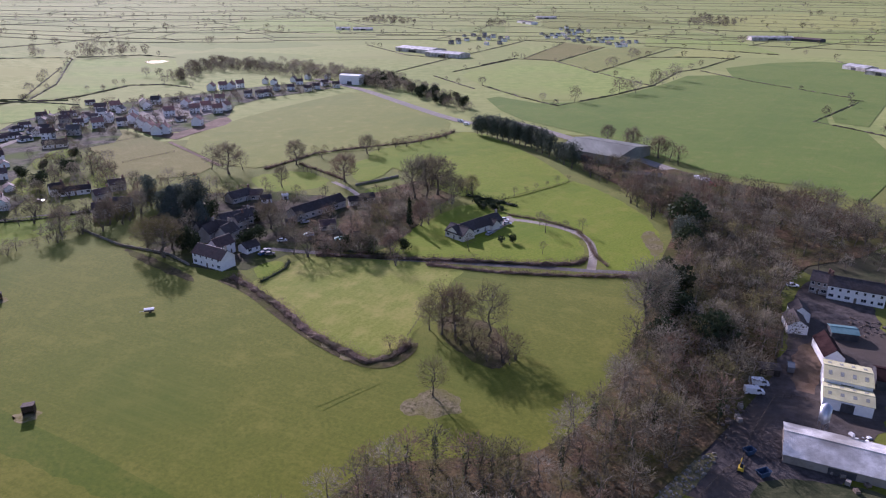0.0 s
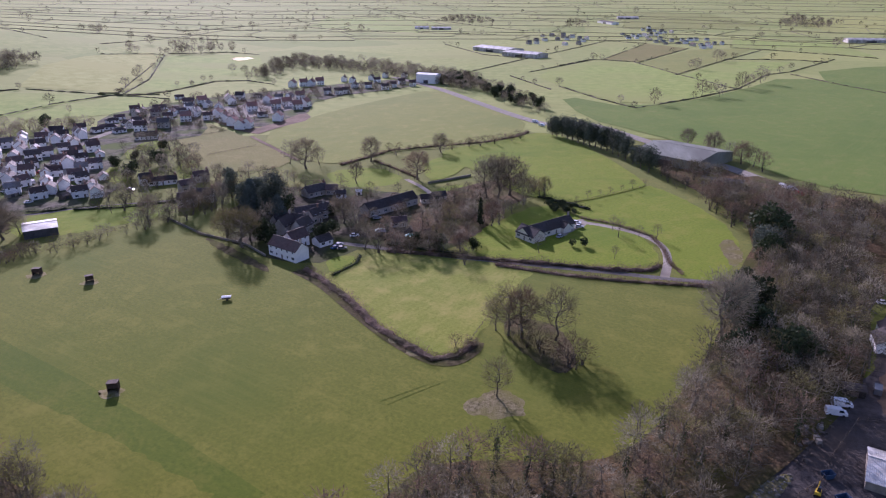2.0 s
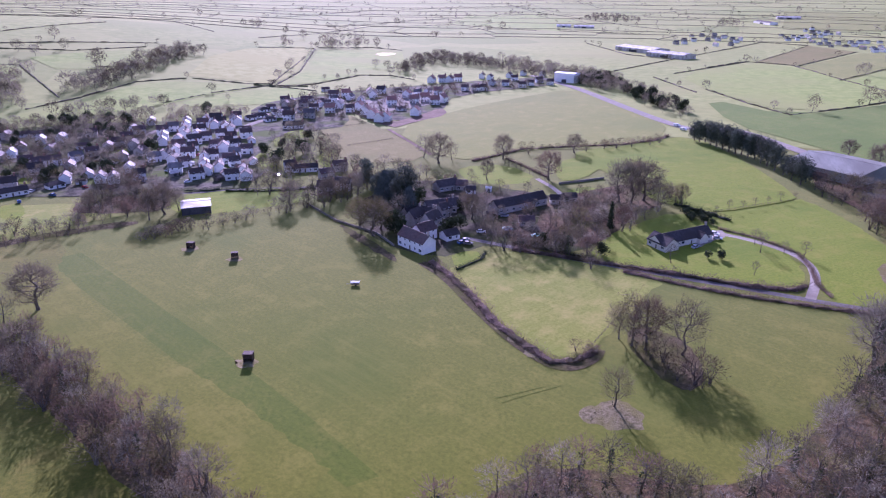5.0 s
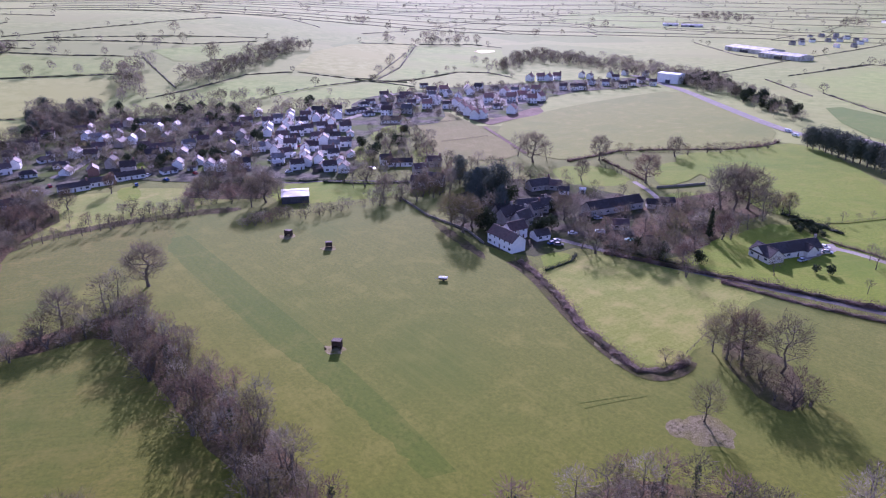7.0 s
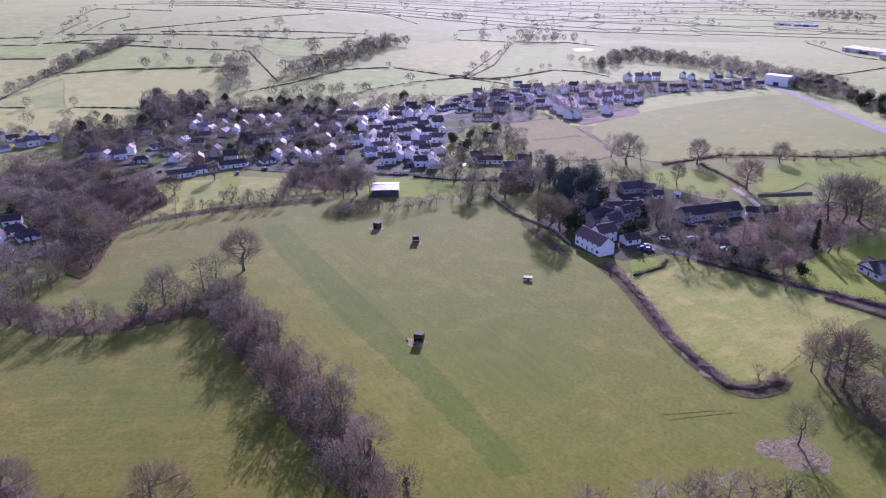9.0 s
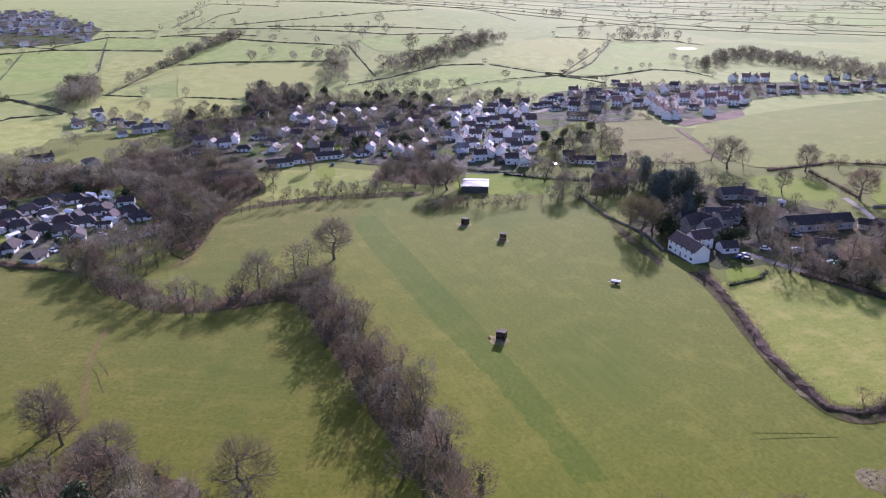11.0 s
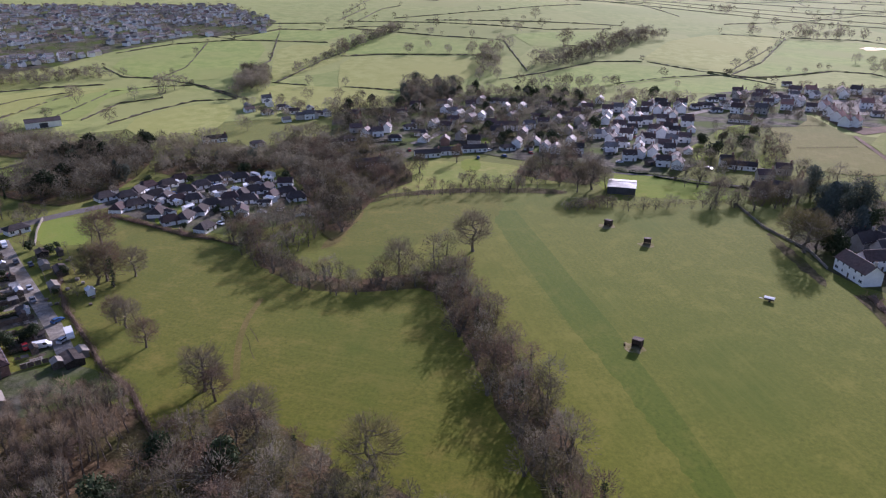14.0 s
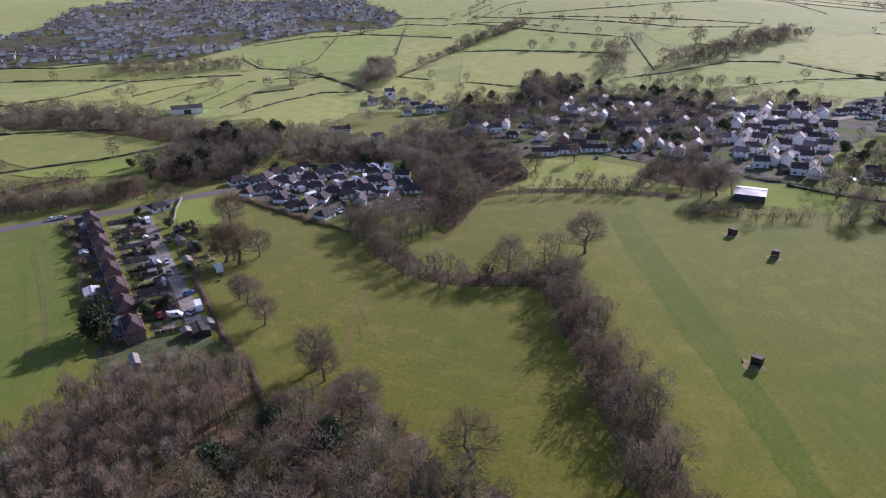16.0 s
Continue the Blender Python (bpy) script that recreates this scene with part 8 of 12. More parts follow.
wood([(82.6, 409.9), (106.9, 424.7), (127.7, 397.2), (131.4, 366.7), (101.9, 350), (89.7, 377.8)], ('wood0', 'wood1', 'wood2', 'wood2', 'wood3', 'wood1', 'wood0', 'scrub0'), 9, 8, 13, 103, "dense bare trees of the far wood")
plant("fir1", 74.0, 209.4, 18.5, "")
plant("yew0", 79.9, 216.0, 17.9, "")
plant("yew1", 110.1, 288.5, 20.9, "")
plant("yew1", 82.7, 218.3, 12.8, "")
plant("fir1", 102.9, 274.3, 16.4, "")
plant("wood2", 66.7, 175.9, 16.4, "")
wood([(149, 271.4), (189.9, 271.9), (192.9, 250.2), (171.5, 241.6), (148.3, 250.9)], ('wood0', 'wood1', 'wood2', 'wood2', 'wood3', 'wood1', 'wood0', 'scrub0'), 9, 6, 11, 104, "bare trees on the shaded bank")
# plantation and tree belts
wood([(-130.4, -42.9), (-154, -41.8), (-162.5, -29.1), (-175.9, -20.6), (-177.3, -6.9), (-171.5, 22), (-154.6, 20), (-145.5, 12.6), (-139.2, 2.6), (-115.4, -13.9)], ('pole0', 'pole1', 'pole2'), 3.6, 9, 13, 105, "slender bare trees of a plantation")
wood([(-112.9, -9.1), (-136.6, 3.5), (-140.5, 13.1), (-145.5, 22.3), (-141.8, 34.2), (-120.7, 46.8), (-103.5, 55.6), (-93, 64.8), (-76, 62.6)], ('wood0', 'wood1', 'wood4', 'wood4', 'wood3', 'wood1', 'wood0', 'scrub0', 'wood3', 'wood1', 'wood4', 'wood3', 'wood1', 'wood3', 'wood4', 'yew1', 'wood0', 'wood1', 'wood4', 'wood1', 'wood3', 'wood3', 'wood0', 'wood1', 'wood4'), 6, 8, 13, 106, "bare trees below the meadow")
plant("oak0", -137.6, 44.7, 14.4, "")
plant("oak2", -163.3, 40.7, 14.3, "")
plant("oak1", -156.7, 41.1, 11.0, "")
plant("scrub0", -182.5, 41.3, 4.8, "")
plant("oak1", -196.3, 34.1, 10.8, "")
plant("oak0", -212.7, 32.3, 11.3, "")
plant("wood2", -215.6, 35.8, 8.4, "")
plant("oak1", -218.4, 30.6, 10.4, "")
plant("oak0", -252.2, 45.0, 12.8, "")
plant("oak1", -254.1, 35.6, 17.2, "")
plant("oak3", -252.9, 32.2, 16.6, "")
plant("wood3", -247.6, 36.4, 18.1, "")
plant("wood0", -298.5, 39.2, 13.0, "")
plant("oak1", -293.1, 41.9, 16.6, "")
plant("oak3", -107.3, 59.1, 16.8, "")
plant("scrub1", -108.0, 46.8, 12.1, "")
plant("oak1", -144.6, 26.3, 9.0, "")
plant("wood3", -143.1, 31.7, 8.3, "")
plant("oak0", -195.4, 159.0, 18.6, "")
plant("oak2", -194.9, 123.7, 15.2, "")
plant("wood0", -192.8, 138.5, 14.8, "")
plant("wood2", -195.2, 145.4, 13.8, "")
wood([(-68.6, 76.8), (-84.4, 84.9), (-97.6, 91.1), (-111.5, 97.2), (-133, 107.7), (-153.2, 115.5), (-175.8, 124.5), (-185.1, 142), (-166.2, 137.7), (-137.6, 126.2), (-112.5, 116.7), (-95, 109.5), (-78.2, 100.4), (-61.8, 89.9)], ('wood0', 'wood3', 'wood4', 'wood2', 'scrub0', 'scrub1', 'scrub2'), 5.2, 7, 13, 107, "dense bare trees of the tree belt", group="trees of the belt")
wood([(-175.8, 124.5), (-184.9, 108.3), (-194.1, 93), (-213.4, 83.9), (-238.6, 82.3), (-267.1, 82.5), (-264.5, 94.5), (-234.9, 95.3), (-211.1, 99), (-196, 119.5), (-193.3, 137.6), (-185.1, 142)], ('wood0', 'wood3', 'wood4', 'wood2', 'scrub0', 'scrub1', 'scrub2'), 5.2, 5, 10, 108, "dense bare trees of the tree belt")
wood([(-270.4, 83.6), (-274.7, 98.4), (-276.7, 118.8), (-261, 131.5), (-239.5, 112.6), (-232.8, 99.3), (-244.9, 89.5)], ('wood0', 'wood1', 'wood2', 'wood2', 'wood3', 'wood1', 'wood0', 'scrub0'), 7, 8, 13, 109, "bare trees beside the bungalows")
wood([(-286.7, 135.3), (-289.3, 149), (-282.6, 161.4), (-274.8, 157), (-267.6, 143.8), (-261, 131.5)], ('wood0', 'wood1', 'wood2', 'wood2', 'wood3', 'wood1', 'wood0', 'scrub0'), 7, 8, 13, 110, "bare trees beside the bungalows")
tree_row([(-358.3, -44), (-355.3, -25.2), (-352.7, -3.2), (-355.8, 12.9)], ('ash0', 'ash3', 'wood0', 'pole0', 'pole2'), 4, 9, 13, 111, "roadside trees", 1.5)
wood([(-395.6, -63.5), (-403.7, -49.3), (-411.9, -28.6), (-411.5, -14.8), (-399.6, -14.9), (-397.8, -28.3), (-389.4, -48.3), (-383.1, -62.2)], ('scrub0', 'wood0', 'scrub2'), 6, 4, 8, 112, "overgrown hedge with bare trees")
wood([(-625.2, -70), (-599.4, -11.6), (-561.3, 30), (-505.4, 62.5), (-468.7, 78.8), (-444.9, 53.1), (-491.6, 20.3), (-547.4, -30.6), (-553.6, -65.2)], ('far0', 'far1', 'far2', 'dot0', 'far1', 'far0', 'scrub1', 'far2'), 8.2, 7, 13, 113, "bare trees of the valley bottom")
wood([(-406.2, 10.7), (-422.4, 30.4), (-459.3, 48.3), (-476.9, 80.4), (-453.7, 105.8), (-420.2, 97.1), (-377.9, 73.4), (-359.4, 51.5), (-359.2, 31.6)], ('far0', 'far1', 'far2', 'dot0', 'far1', 'far0', 'scrub1', 'far2', 'far0', 'far1', 'far2', 'dot0', 'yew1'), 7.5, 8, 14, 114, "bare trees of the valley bottom")
plant("yew1", -408.0, 19.2, 8.0, "")
plant("yew0", -416.3, 9.1, 6.5, "")
plant("fir0", -446.7, 50.0, 8.5, "")
plant("fir0", -393.0, 70.4, 10.5, "")
plant("fir1", -379.1, 71.2, 12.2, "")
plant("cypress0", -386.5, 17.2, 5.5, "")
wood([(-420.2, 97.1), (-409.6, 115.8), (-405.3, 144.2), (-375.9, 158.9), (-350, 147.7), (-369.7, 117.1), (-383.4, 87.7)], ('far0', 'far1', 'far2', 'dot0', 'far1', 'far0', 'scrub1', 'far2'), 8, 7, 12, 115, "bare trees of the valley bottom")
wood([(-410.6, 165.9), (-427.7, 202.9), (-362.9, 198.9), (-290.7, 156.2), (-303.3, 143.2), (-337.7, 145.8)], ('far0', 'far1', 'far2', 'dot0', 'far1', 'far0', 'scrub1', 'far2'), 8, 7, 13, 116, "bare trees of the valley bottom")
plant("yew0", -211.2, -13.1, 11.1, "")
plant("yew1", -212.5, -14.0, 9.9, "")
thicket("far_wood", [(-315.6, 804.8), (-340.6, 953.6), (-333.8, 1030.2), (-237.9, 973.8), (-152.2, 840.9), (-117.9, 791.4), (-216.7, 883.7), (-294.8, 905.1), (-292.1, 793.6)], 11, 7, 15, 117, "bare copse behind the new houses")
thicket("far_wood", [(-495, 408.4), (-515.9, 446.2), (-596.9, 524), (-622.2, 535.4), (-551.3, 450.9)], 11, 8, 18, 118, "bare trees of the stream belt")
thicket("far_wood", [(-514.9, 487.5), (-492.3, 518.2), (-513.1, 584.8), (-554, 719.2), (-577.7, 801.6), (-610.1, 780.5), (-586.4, 670.7), (-537.9, 559.1), (-532.8, 501.4)], 11.5, 8, 19, 119, "bare trees of the stream belt")
thicket("far_wood", [(-584.7, 211.2), (-583.6, 238), (-652.4, 272.9), (-668.5, 254.9), (-629.7, 231)], 6.5, 9, 16, 121, "bare copse on the hill")
thicket("far_wood", [(665.5, 1981.7), (748, 1872.4), (883.6, 2094.2), (869.9, 2431.8)], 25, 10, 16, 122, "distant copse")
thicket("far_wood", [(-233.6, 2063.3), (-129.1, 1954.1), (-70, 2028.5), (-150.5, 2284.7), (-239.3, 2276.1)], 25, 10, 15, 123, "distant copse")
plant("far0", -658.9, 441.5, 12.6, "")
plant("far1", -666.5, 473.3, 10.3, "")
plant("far2", -630.4, 476.0, 9.6, "")
plant("far0", -611.0, 491.7, 14.1, "")
plant("far1", -607.2, 506.7, 10.9, "")
plant("far2", -615.4, 491.9, 9.1, "")
plant("far0", -592.4, 617.8, 21.6, "")
plant("far1", -765.5, 735.9, 19.0, "")
plant("far0", -784.8, 570.9, 13.3, "")
plant("far2", -736.3, 526.2, 12.5, "")
plant("far0", -853.0, 478.1, 12.6, "")
plant("far1", -766.9, 615.5, 10.3, "")
plant("far0", -721.1, 638.4, 16.5, "")
plant("far2", -685.4, 628.1, 16.1, "")
plant("far0", -697.8, 683.8, 15.6, "")
plant("far0", -635.3, 555.2, 15.3, "")
plant("far1", -602.3, 540.8, 17.8, "")
plant("far2", -459.0, 452.8, 10.9, "")
plant("far0", -451.3, 434.7, 12.1, "")
plant("far1", -439.4, 467.8, 11.0, "")
plant("far0", -426.5, 468.2, 9.9, "")
plant("far2", -420.2, 495.7, 10.2, "")
plant("far0", -421.2, 505.2, 7.8, "")
plant("far1", -376.0, 541.4, 7.9, "")
plant("far0", -504.7, 439.3, 11.5, "")
plant("far0", -515.7, 273.8, 11.2, "")
plant("far2", -507.7, 292.0, 7.0, "")
plant("far1", -594.3, 1025.2, 14.3, "")
plant("far1", -783.6, 1237.3, 19.6, "")
plant("far0", -804.7, 1238.2, 17.5, "")
plant("far2", -782.5, 1257.3, 17.6, "")
plant("far0", -619.9, 92.3, 16.6, "")
plant("far1", -656.9, 93.9, 10.0, "")
plant("far2", -611.7, 134.3, 13.5, "")
plant("far0", -536.8, 98.8, 14.9, "")
plant("far1", -625.1, 16.3, 11.8, "")
plant("far2", -631.3, 12.3, 9.1, "")
plant("far0", -623.3, 162.9, 19.9, "")
plant("far1", -630.3, 159.6, 16.6, "")
plant("far2", -631.5, 173.2, 16.7, "")
plant("far0", -635.1, 182.4, 13.9, "")
plant("far0", -524.7, 249.5, 13.1, "")
plant("far1", -479.0, 244.8, 13.2, "")
plant("far1", -467.0, 169.3, 12.2, "")
plant("far0", -459.9, 171.0, 11.3, "")
plant("far2", -445.7, 136.8, 11.5, "")
plant("far0", -452.4, 134.9, 9.3, "")
plant("far1", -442.8, 141.8, 11.2, "")
plant("far0", -662.8, 442.3, 13.4, "")
plant("far1", -683.8, 483.6, 8.9, "")
plant("far2", -637.8, 479.6, 10.9, "")
plant("far0", -616.8, 499.0, 16.6, "")
plant("far1", -605.2, 505.2, 14.2, "")
plant("far0", -592.5, 624.8, 23.3, "")
# more village houses
infill([(-353.1, 416.6), (-349.7, 449.8), (-320, 480.7), (-264.9, 405.7), (-214.6, 327.8), (-229.6, 313.5), (-257.8, 315.2), (-294.3, 345.1)], ((8, 6.5, 4.7, 2.4, "white", "brown", 2), (9, 6, 4.7, 2.4, "white", "slate", 2), (7, 6, 4.7, 2.2, "white", "grey", 2), (6, 5, 2.6, 1.6, "white", "brown", 1)), 13.5, 47, 35, "white rendered house in a close cluster", "houses of the white terrace", 8.2)
infill([(-468.1, 253.4), (-452.3, 292), (-443.2, 357.8), (-402.2, 394.5), (-367.5, 424.9), (-262.8, 300.3), (-293.1, 283.1), (-335.7, 266.2), (-351.1, 235.7), (-376, 208.1)], ((8, 5.8, 4.0, 2.2, "stone", "brown", 2), (8, 6.5, 4.4, 2.6, "stone", "slate", 2), (8, 6, 2.6, 2.2, "white", "brown", 1), (8, 5.8, 4.0, 2.2, "brick", "brown", 2)), 26, 41, 40, "older village house with a brown roof and garden", "village houses")
infill([(-330.6, 521.2), (-321.1, 577.8), (-290.3, 639.2), (-267.9, 662.7), (-260.9, 559.6), (-273.6, 502.3), (-297.8, 471.9)], ((9, 7, 4.9, 2.8, "white", "brown", 2), (9, 7, 4.9, 2.8, "stone", "grey", 2), (10, 7, 2.6, 2.6, "white", "grey", 1), (8, 7, 4.9, 2.8, "white", "slate", 2), (9, 7, 4.9, 2.8, "cream", "brown", 2), (8, 6, 4.6, 2.6, "white", "grey", 2)), 18, 43, 15, "house at the village edge with a pitched roof", "village houses")
infill([(-365.4, 55.5), (-369.1, 103.5), (-349.3, 143.9), (-289.4, 130.4), (-276.9, 110.3), (-283.3, 82.6), (-336, 58.3)], ((8, 5.5, 2.7, 1.6, "white", "grey", 1), (7.5, 6, 2.8, 1.8, "white", "plum", 1), (6, 3.5, 2.4, 0.7, "white", "slate", 1)), 13, 44, 60, "low bungalow of the small estate", "bungalow estate", 11)
# trees among the village houses
wood([(-394.7, 476.4), (-329.6, 504.2), (-306.2, 478.3), (-339.7, 467.6), (-356.7, 429.4)], ('far0', 'far1', 'far2', 'far0', 'far1', 'scrub0', 'scrub1', 'far2', 'yew1', 'scrub2', 'far1', 'far0'), 8.5, 6, 11, 124, "bare trees behind the white houses")
wood([(-474.9, 307.9), (-482, 385.3), (-433.2, 419.7), (-397.5, 468.2), (-261.4, 301.1), (-267.8, 288.8), (-334.6, 265.3), (-352.6, 240.4), (-397.8, 254)], ('far0', 'far1', 'far2', 'far0', 'far1', 'scrub0', 'scrub1', 'far2', 'yew1', 'scrub2', 'far1', 'far0'), 8.0, 5, 11, 125, "bare trees and evergreens among village houses")
wood([(-542.3, 355.5), (-515.3, 362), (-494.3, 389.9), (-464.8, 359.8), (-443.2, 307.9), (-467.2, 302.5)], ('far0', 'far1', 'far2', 'pine0'), 9, 9, 15, 126, "bare trees at the village edge")
wood([(-499.8, 260.5), (-504.5, 287.8), (-467.2, 302.5), (-373.5, 237.1), (-403, 235.2), (-416.3, 212.5)], ('far0', 'far1', 'far2', 'far0', 'far1', 'scrub0', 'scrub1', 'far2', 'yew1', 'scrub2', 'far1', 'far0'), 8.6, 6, 12, 127, "bare trees among village houses")
wood([(-370.6, 186.5), (-335.1, 200.9), (-329, 216.1), (-288.9, 181.3), (-304.1, 163.7), (-321.3, 158.4)], ('wood0', 'wood1', 'wood3', 'scrub0', 'scrub1', 'scrub2', 'wood4', 'wood2', 'scrub0', 'far2'), 8.5, 6, 11, 128, "bare trees and scrub behind the street")
wood([(-265.6, 405.3), (-265.7, 490.1), (-201.6, 421.4), (-174.7, 350.6), (-202.8, 320.3)], ('wood0', 'far0', 'yew0', 'wood2', 'far1'), 18, 6, 12, 129, "bare trees round the village green")
wood([(-272.9, 294.6), (-247.7, 294.7), (-223.3, 264.6), (-243.7, 253), (-267.8, 245), (-278.4, 263.8)], ('wood0', 'wood1', 'wood3', 'scrub0', 'scrub1', 'scrub2', 'wood4', 'wood2', 'scrub0', 'far2'), 7.5, 6, 11, 130, "bare trees along the brook")
wood([(-282.3, 194.4), (-277.8, 217), (-255.4, 240.7), (-243.7, 253), (-235, 243.5), (-245.4, 223.2), (-253.8, 196.7)], ('far2', 'wood2', 'scrub1', 'scrub0', 'wood0'), 12, 4, 8, 131, "bare alders along the field edge")
wood([(-212.3, 234.2), (-194.6, 246.1), (-178.8, 282), (-169.6, 300.9), (-153.5, 322.2), (-142.8, 307), (-172.4, 271.8), (-186.4, 244.1)], ('wood0', 'wood1', 'wood3', 'scrub0', 'scrub1', 'scrub2', 'wood4', 'wood2', 'scrub0', 'far2'), 7, 6, 10, 132, "bare trees along the field edge")
wood([(-239.5, 355.8), (-234, 378.9), (-199.4, 367.6), (-166.5, 356.8), (-143.8, 309.2), (-166.6, 300.7), (-190.2, 300.4), (-196.6, 285)], ('wood0', 'wood1', 'wood3', 'scrub0', 'scrub1', 'scrub2', 'wood4', 'wood2', 'scrub0', 'far2'), 12, 6, 11, 133, "bare trees by the field corner")
wood([(-246.9, 449.2), (-207, 419.3), (-179.4, 379.7), (-182.3, 351.2), (-215, 367.3), (-248.3, 404.3)], ('wood0', 'wood1', 'wood3', 'scrub0', 'scrub1', 'scrub2', 'wood4', 'wood2', 'scrub0', 'far2'), 13, 6, 11, 134, "bare trees behind the green")
wood([(-179, 367.9), (-157.8, 374), (-127.3, 368.6), (-107, 352.3), (-106, 318.3), (-137, 327), (-152.9, 317.7)], ('wood0', 'wood1', 'wood3', 'scrub0', 'scrub1', 'scrub2', 'wood4', 'wood2', 'scrub0', 'far2'), 10.5, 6, 13, 135, "bare trees round the manor")
wood([(-102.6, 347.1), (-79.8, 352.7), (-42.8, 348), (-23.5, 328.5), (-15.4, 279.9), (-34.4, 272.8), (-64.8, 279.3), (-85.2, 301.7)], ('wood0', 'wood1', 'wood3', 'scrub0', 'scrub1', 'scrub2', 'wood4', 'wood2', 'scrub0', 'far2'), 11, 4, 8, 136, "bare trees and shrubs of the gardens")
wood([(-42.2, 342.9), (-12.5, 338.3), (14.3, 348.8), (4.9, 319.8), (-15.8, 287.1), (-22.3, 272.9)], ('wood0', 'wood1', 'wood3', 'scrub0', 'scrub1', 'scrub2', 'wood4', 'wood2', 'scrub0', 'far2'), 9, 5, 10, 137, "bare trees beside the bungalow")
wood([(14.2, 346.7), (28.7, 340.8), (31.7, 324.6), (19.2, 327.2)], ('yew0', 'yew1', 'shrub0'), 4, 2.5, 4, 138, "dark clipped evergreen screen")
wood([(-329.9, 550.9), (-323, 620.5), (-293.4, 659), (-259.5, 700.6), (-214.2, 722.7), (-117.9, 791.4), (-111.5, 746.5), (-187.7, 667.3), (-196.4, 590), (-228.7, 495), (-291.3, 481.5)], ('dot0', 'dot1', 'dot2', 'scrub0'), 13, 5, 9, 139, "small bare garden trees")
wood([(-92.3, 792.2), (-37.6, 727.8), (-7, 639), (23, 595.2), (29.2, 624.4), (-14.3, 749.4), (-57.1, 844.1), (-99.1, 853.6)], ('far0', 'far1', 'far2', 'yew0'), 12, 8, 13, 140, "bare trees beside the main road")
wood([(-375.7, 54.5), (-373.8, 104.9), (-348.4, 150.5), (-279, 131.6), (-270, 99.3), (-278.6, 75.9), (-335.6, 55.4)], ('scrub0', 'scrub1', 'yew0', 'shrub0', 'far2'), 11, 3, 7, 141, "garden shrubs among the bungalows")
wood([(-324.4, -15.9), (-327.6, -6.7), (-220.3, 1), (-207, -5)], ('scrub0', 'shrub0', 'yew0'), 9, 2, 4.5, 142, "garden shrubs behind the terrace")
wood([(-307.5, 15.3), (-304.1, 36.5), (-267.5, 34.8), (-236.5, 25.2), (-251.8, 17.5)], ('scrub0', 'shrub0', 'scrub1', 'yew0'), 9, 2, 5, 143, "scrub of the allotments")
# the distant town
far_town("distant_town", [(-795, -84), (-800, -8), (-776, 55), (-786.4, 101.7), (-818.7, 137.3), (-846.5, 175.3), (-888.9, 264.2), (-877.1, 361), (-956.4, 416.4), (-1155.9, 426.2), (-1283.2, 245.1), (-1339.8, 94.7), (-1214.3, -10.3), (-1038, -51.2), (-989.2, -91.5)], 10.5, 5, "distant town of pale houses on a hillside", turn=100.0, size=0.85, apart=60)
patch("town_ground", [(-795, -84), (-800, -8), (-776, 55), (-786.4, 101.7), (-818.7, 137.3), (-846.5, 175.3), (-888.9, 264.2), (-877.1, 361), (-956.4, 416.4), (-1155.9, 426.2), (-1283.2, 245.1), (-1339.8, 94.7), (-1214.3, -10.3), (-1038, -51.2), (-989.2, -91.5)], GARDEN, "gardens and streets of the distant town", 1, "garden")
thicket("town_trees", [(-795, -84), (-800, -8), (-776, 55), (-786.4, 101.7), (-818.7, 137.3), (-846.5, 175.3), (-888.9, 264.2), (-877.1, 361), (-956.4, 416.4), (-1155.9, 426.2), (-1283.2, 245.1), (-1339.8, 94.7), (-1214.3, -10.3), (-1038, -51.2), (-989.2, -91.5)], 19, 5, 11, 9, "bare trees among the distant town houses", ("speck0", "speck1", "speck2"))
far_town("upper_village", [(-548.5, 197.6), (-542.8, 226.2), (-480.1, 242.9), (-441.5, 251.6), (-472.9, 196.4)], 13, 6, "houses of the upper village", turn=70.0, size=0.8, apart=40)
far_town("far_hamlet", [(222.2, 1638.3), (319, 1869.5), (367, 1678.6), (393.3, 1428.7), (348.1, 1298), (279.5, 1370), (226.1, 1449.8)], 22, 7, "far hamlet of houses and farm buildings", apart=12)
far_town("works_yard", [(-4.5, 1528.1), (85.6, 1631.8), (144.9, 1505.1), (102.4, 1335.3), (17.6, 1356.8)], 24, 8, "low buildings of a distant works", apart=12)
# walls, fences and gardens
tree_row([(-87.4, 407.1), (-68.9, 388.9), (-51.3, 367.5)], ('small0', 'small1'), 4.5, 2.5, 4, 144, "small trees of the avenue", 0.3)
tree_row([(32, 344.9), (52.1, 362.2), (72.4, 381.1)], ('small0', 'small1'), 9, 4, 6, 145, "young trees between the meadows", 0.5)
plant("scrub0", -32.6, 467.6, 7.9, "")
plant("scrub1", -24.9, 471.3, 8.0, "")
plant("wood3", -15.2, 478.8, 7.3, "")
plant("scrub0", -3.3, 490.4, 6.2, "")
plant("scrub1", 2.9, 498.4, 5.9, "")
plant("scrub2", -43.4, 456.9, 7.0, "")
plant("scrub0", -78.5, 436.7, 6.7, "")
stone_wall([(-164.8, 294.6), (-151.6, 284.6), (-138.5, 274.8), (-121, 267.8), (-113.9, 264.5), (-101.4, 253.1)], 1.0, "pale stone wall along the field edge")
hedge([(-68.5, 236.6), (-62.2, 249.9), (-62.4, 258.3)], 1.1, 1.5, "low dark garden hedge beside the paddock", mat=EVERGREEN, rag=0.5)
stone_wall([(-309.1, 19.7), (-327.3, 22.9), (-343.8, 27.5)], 1.4, "pale wall along the road paddock")
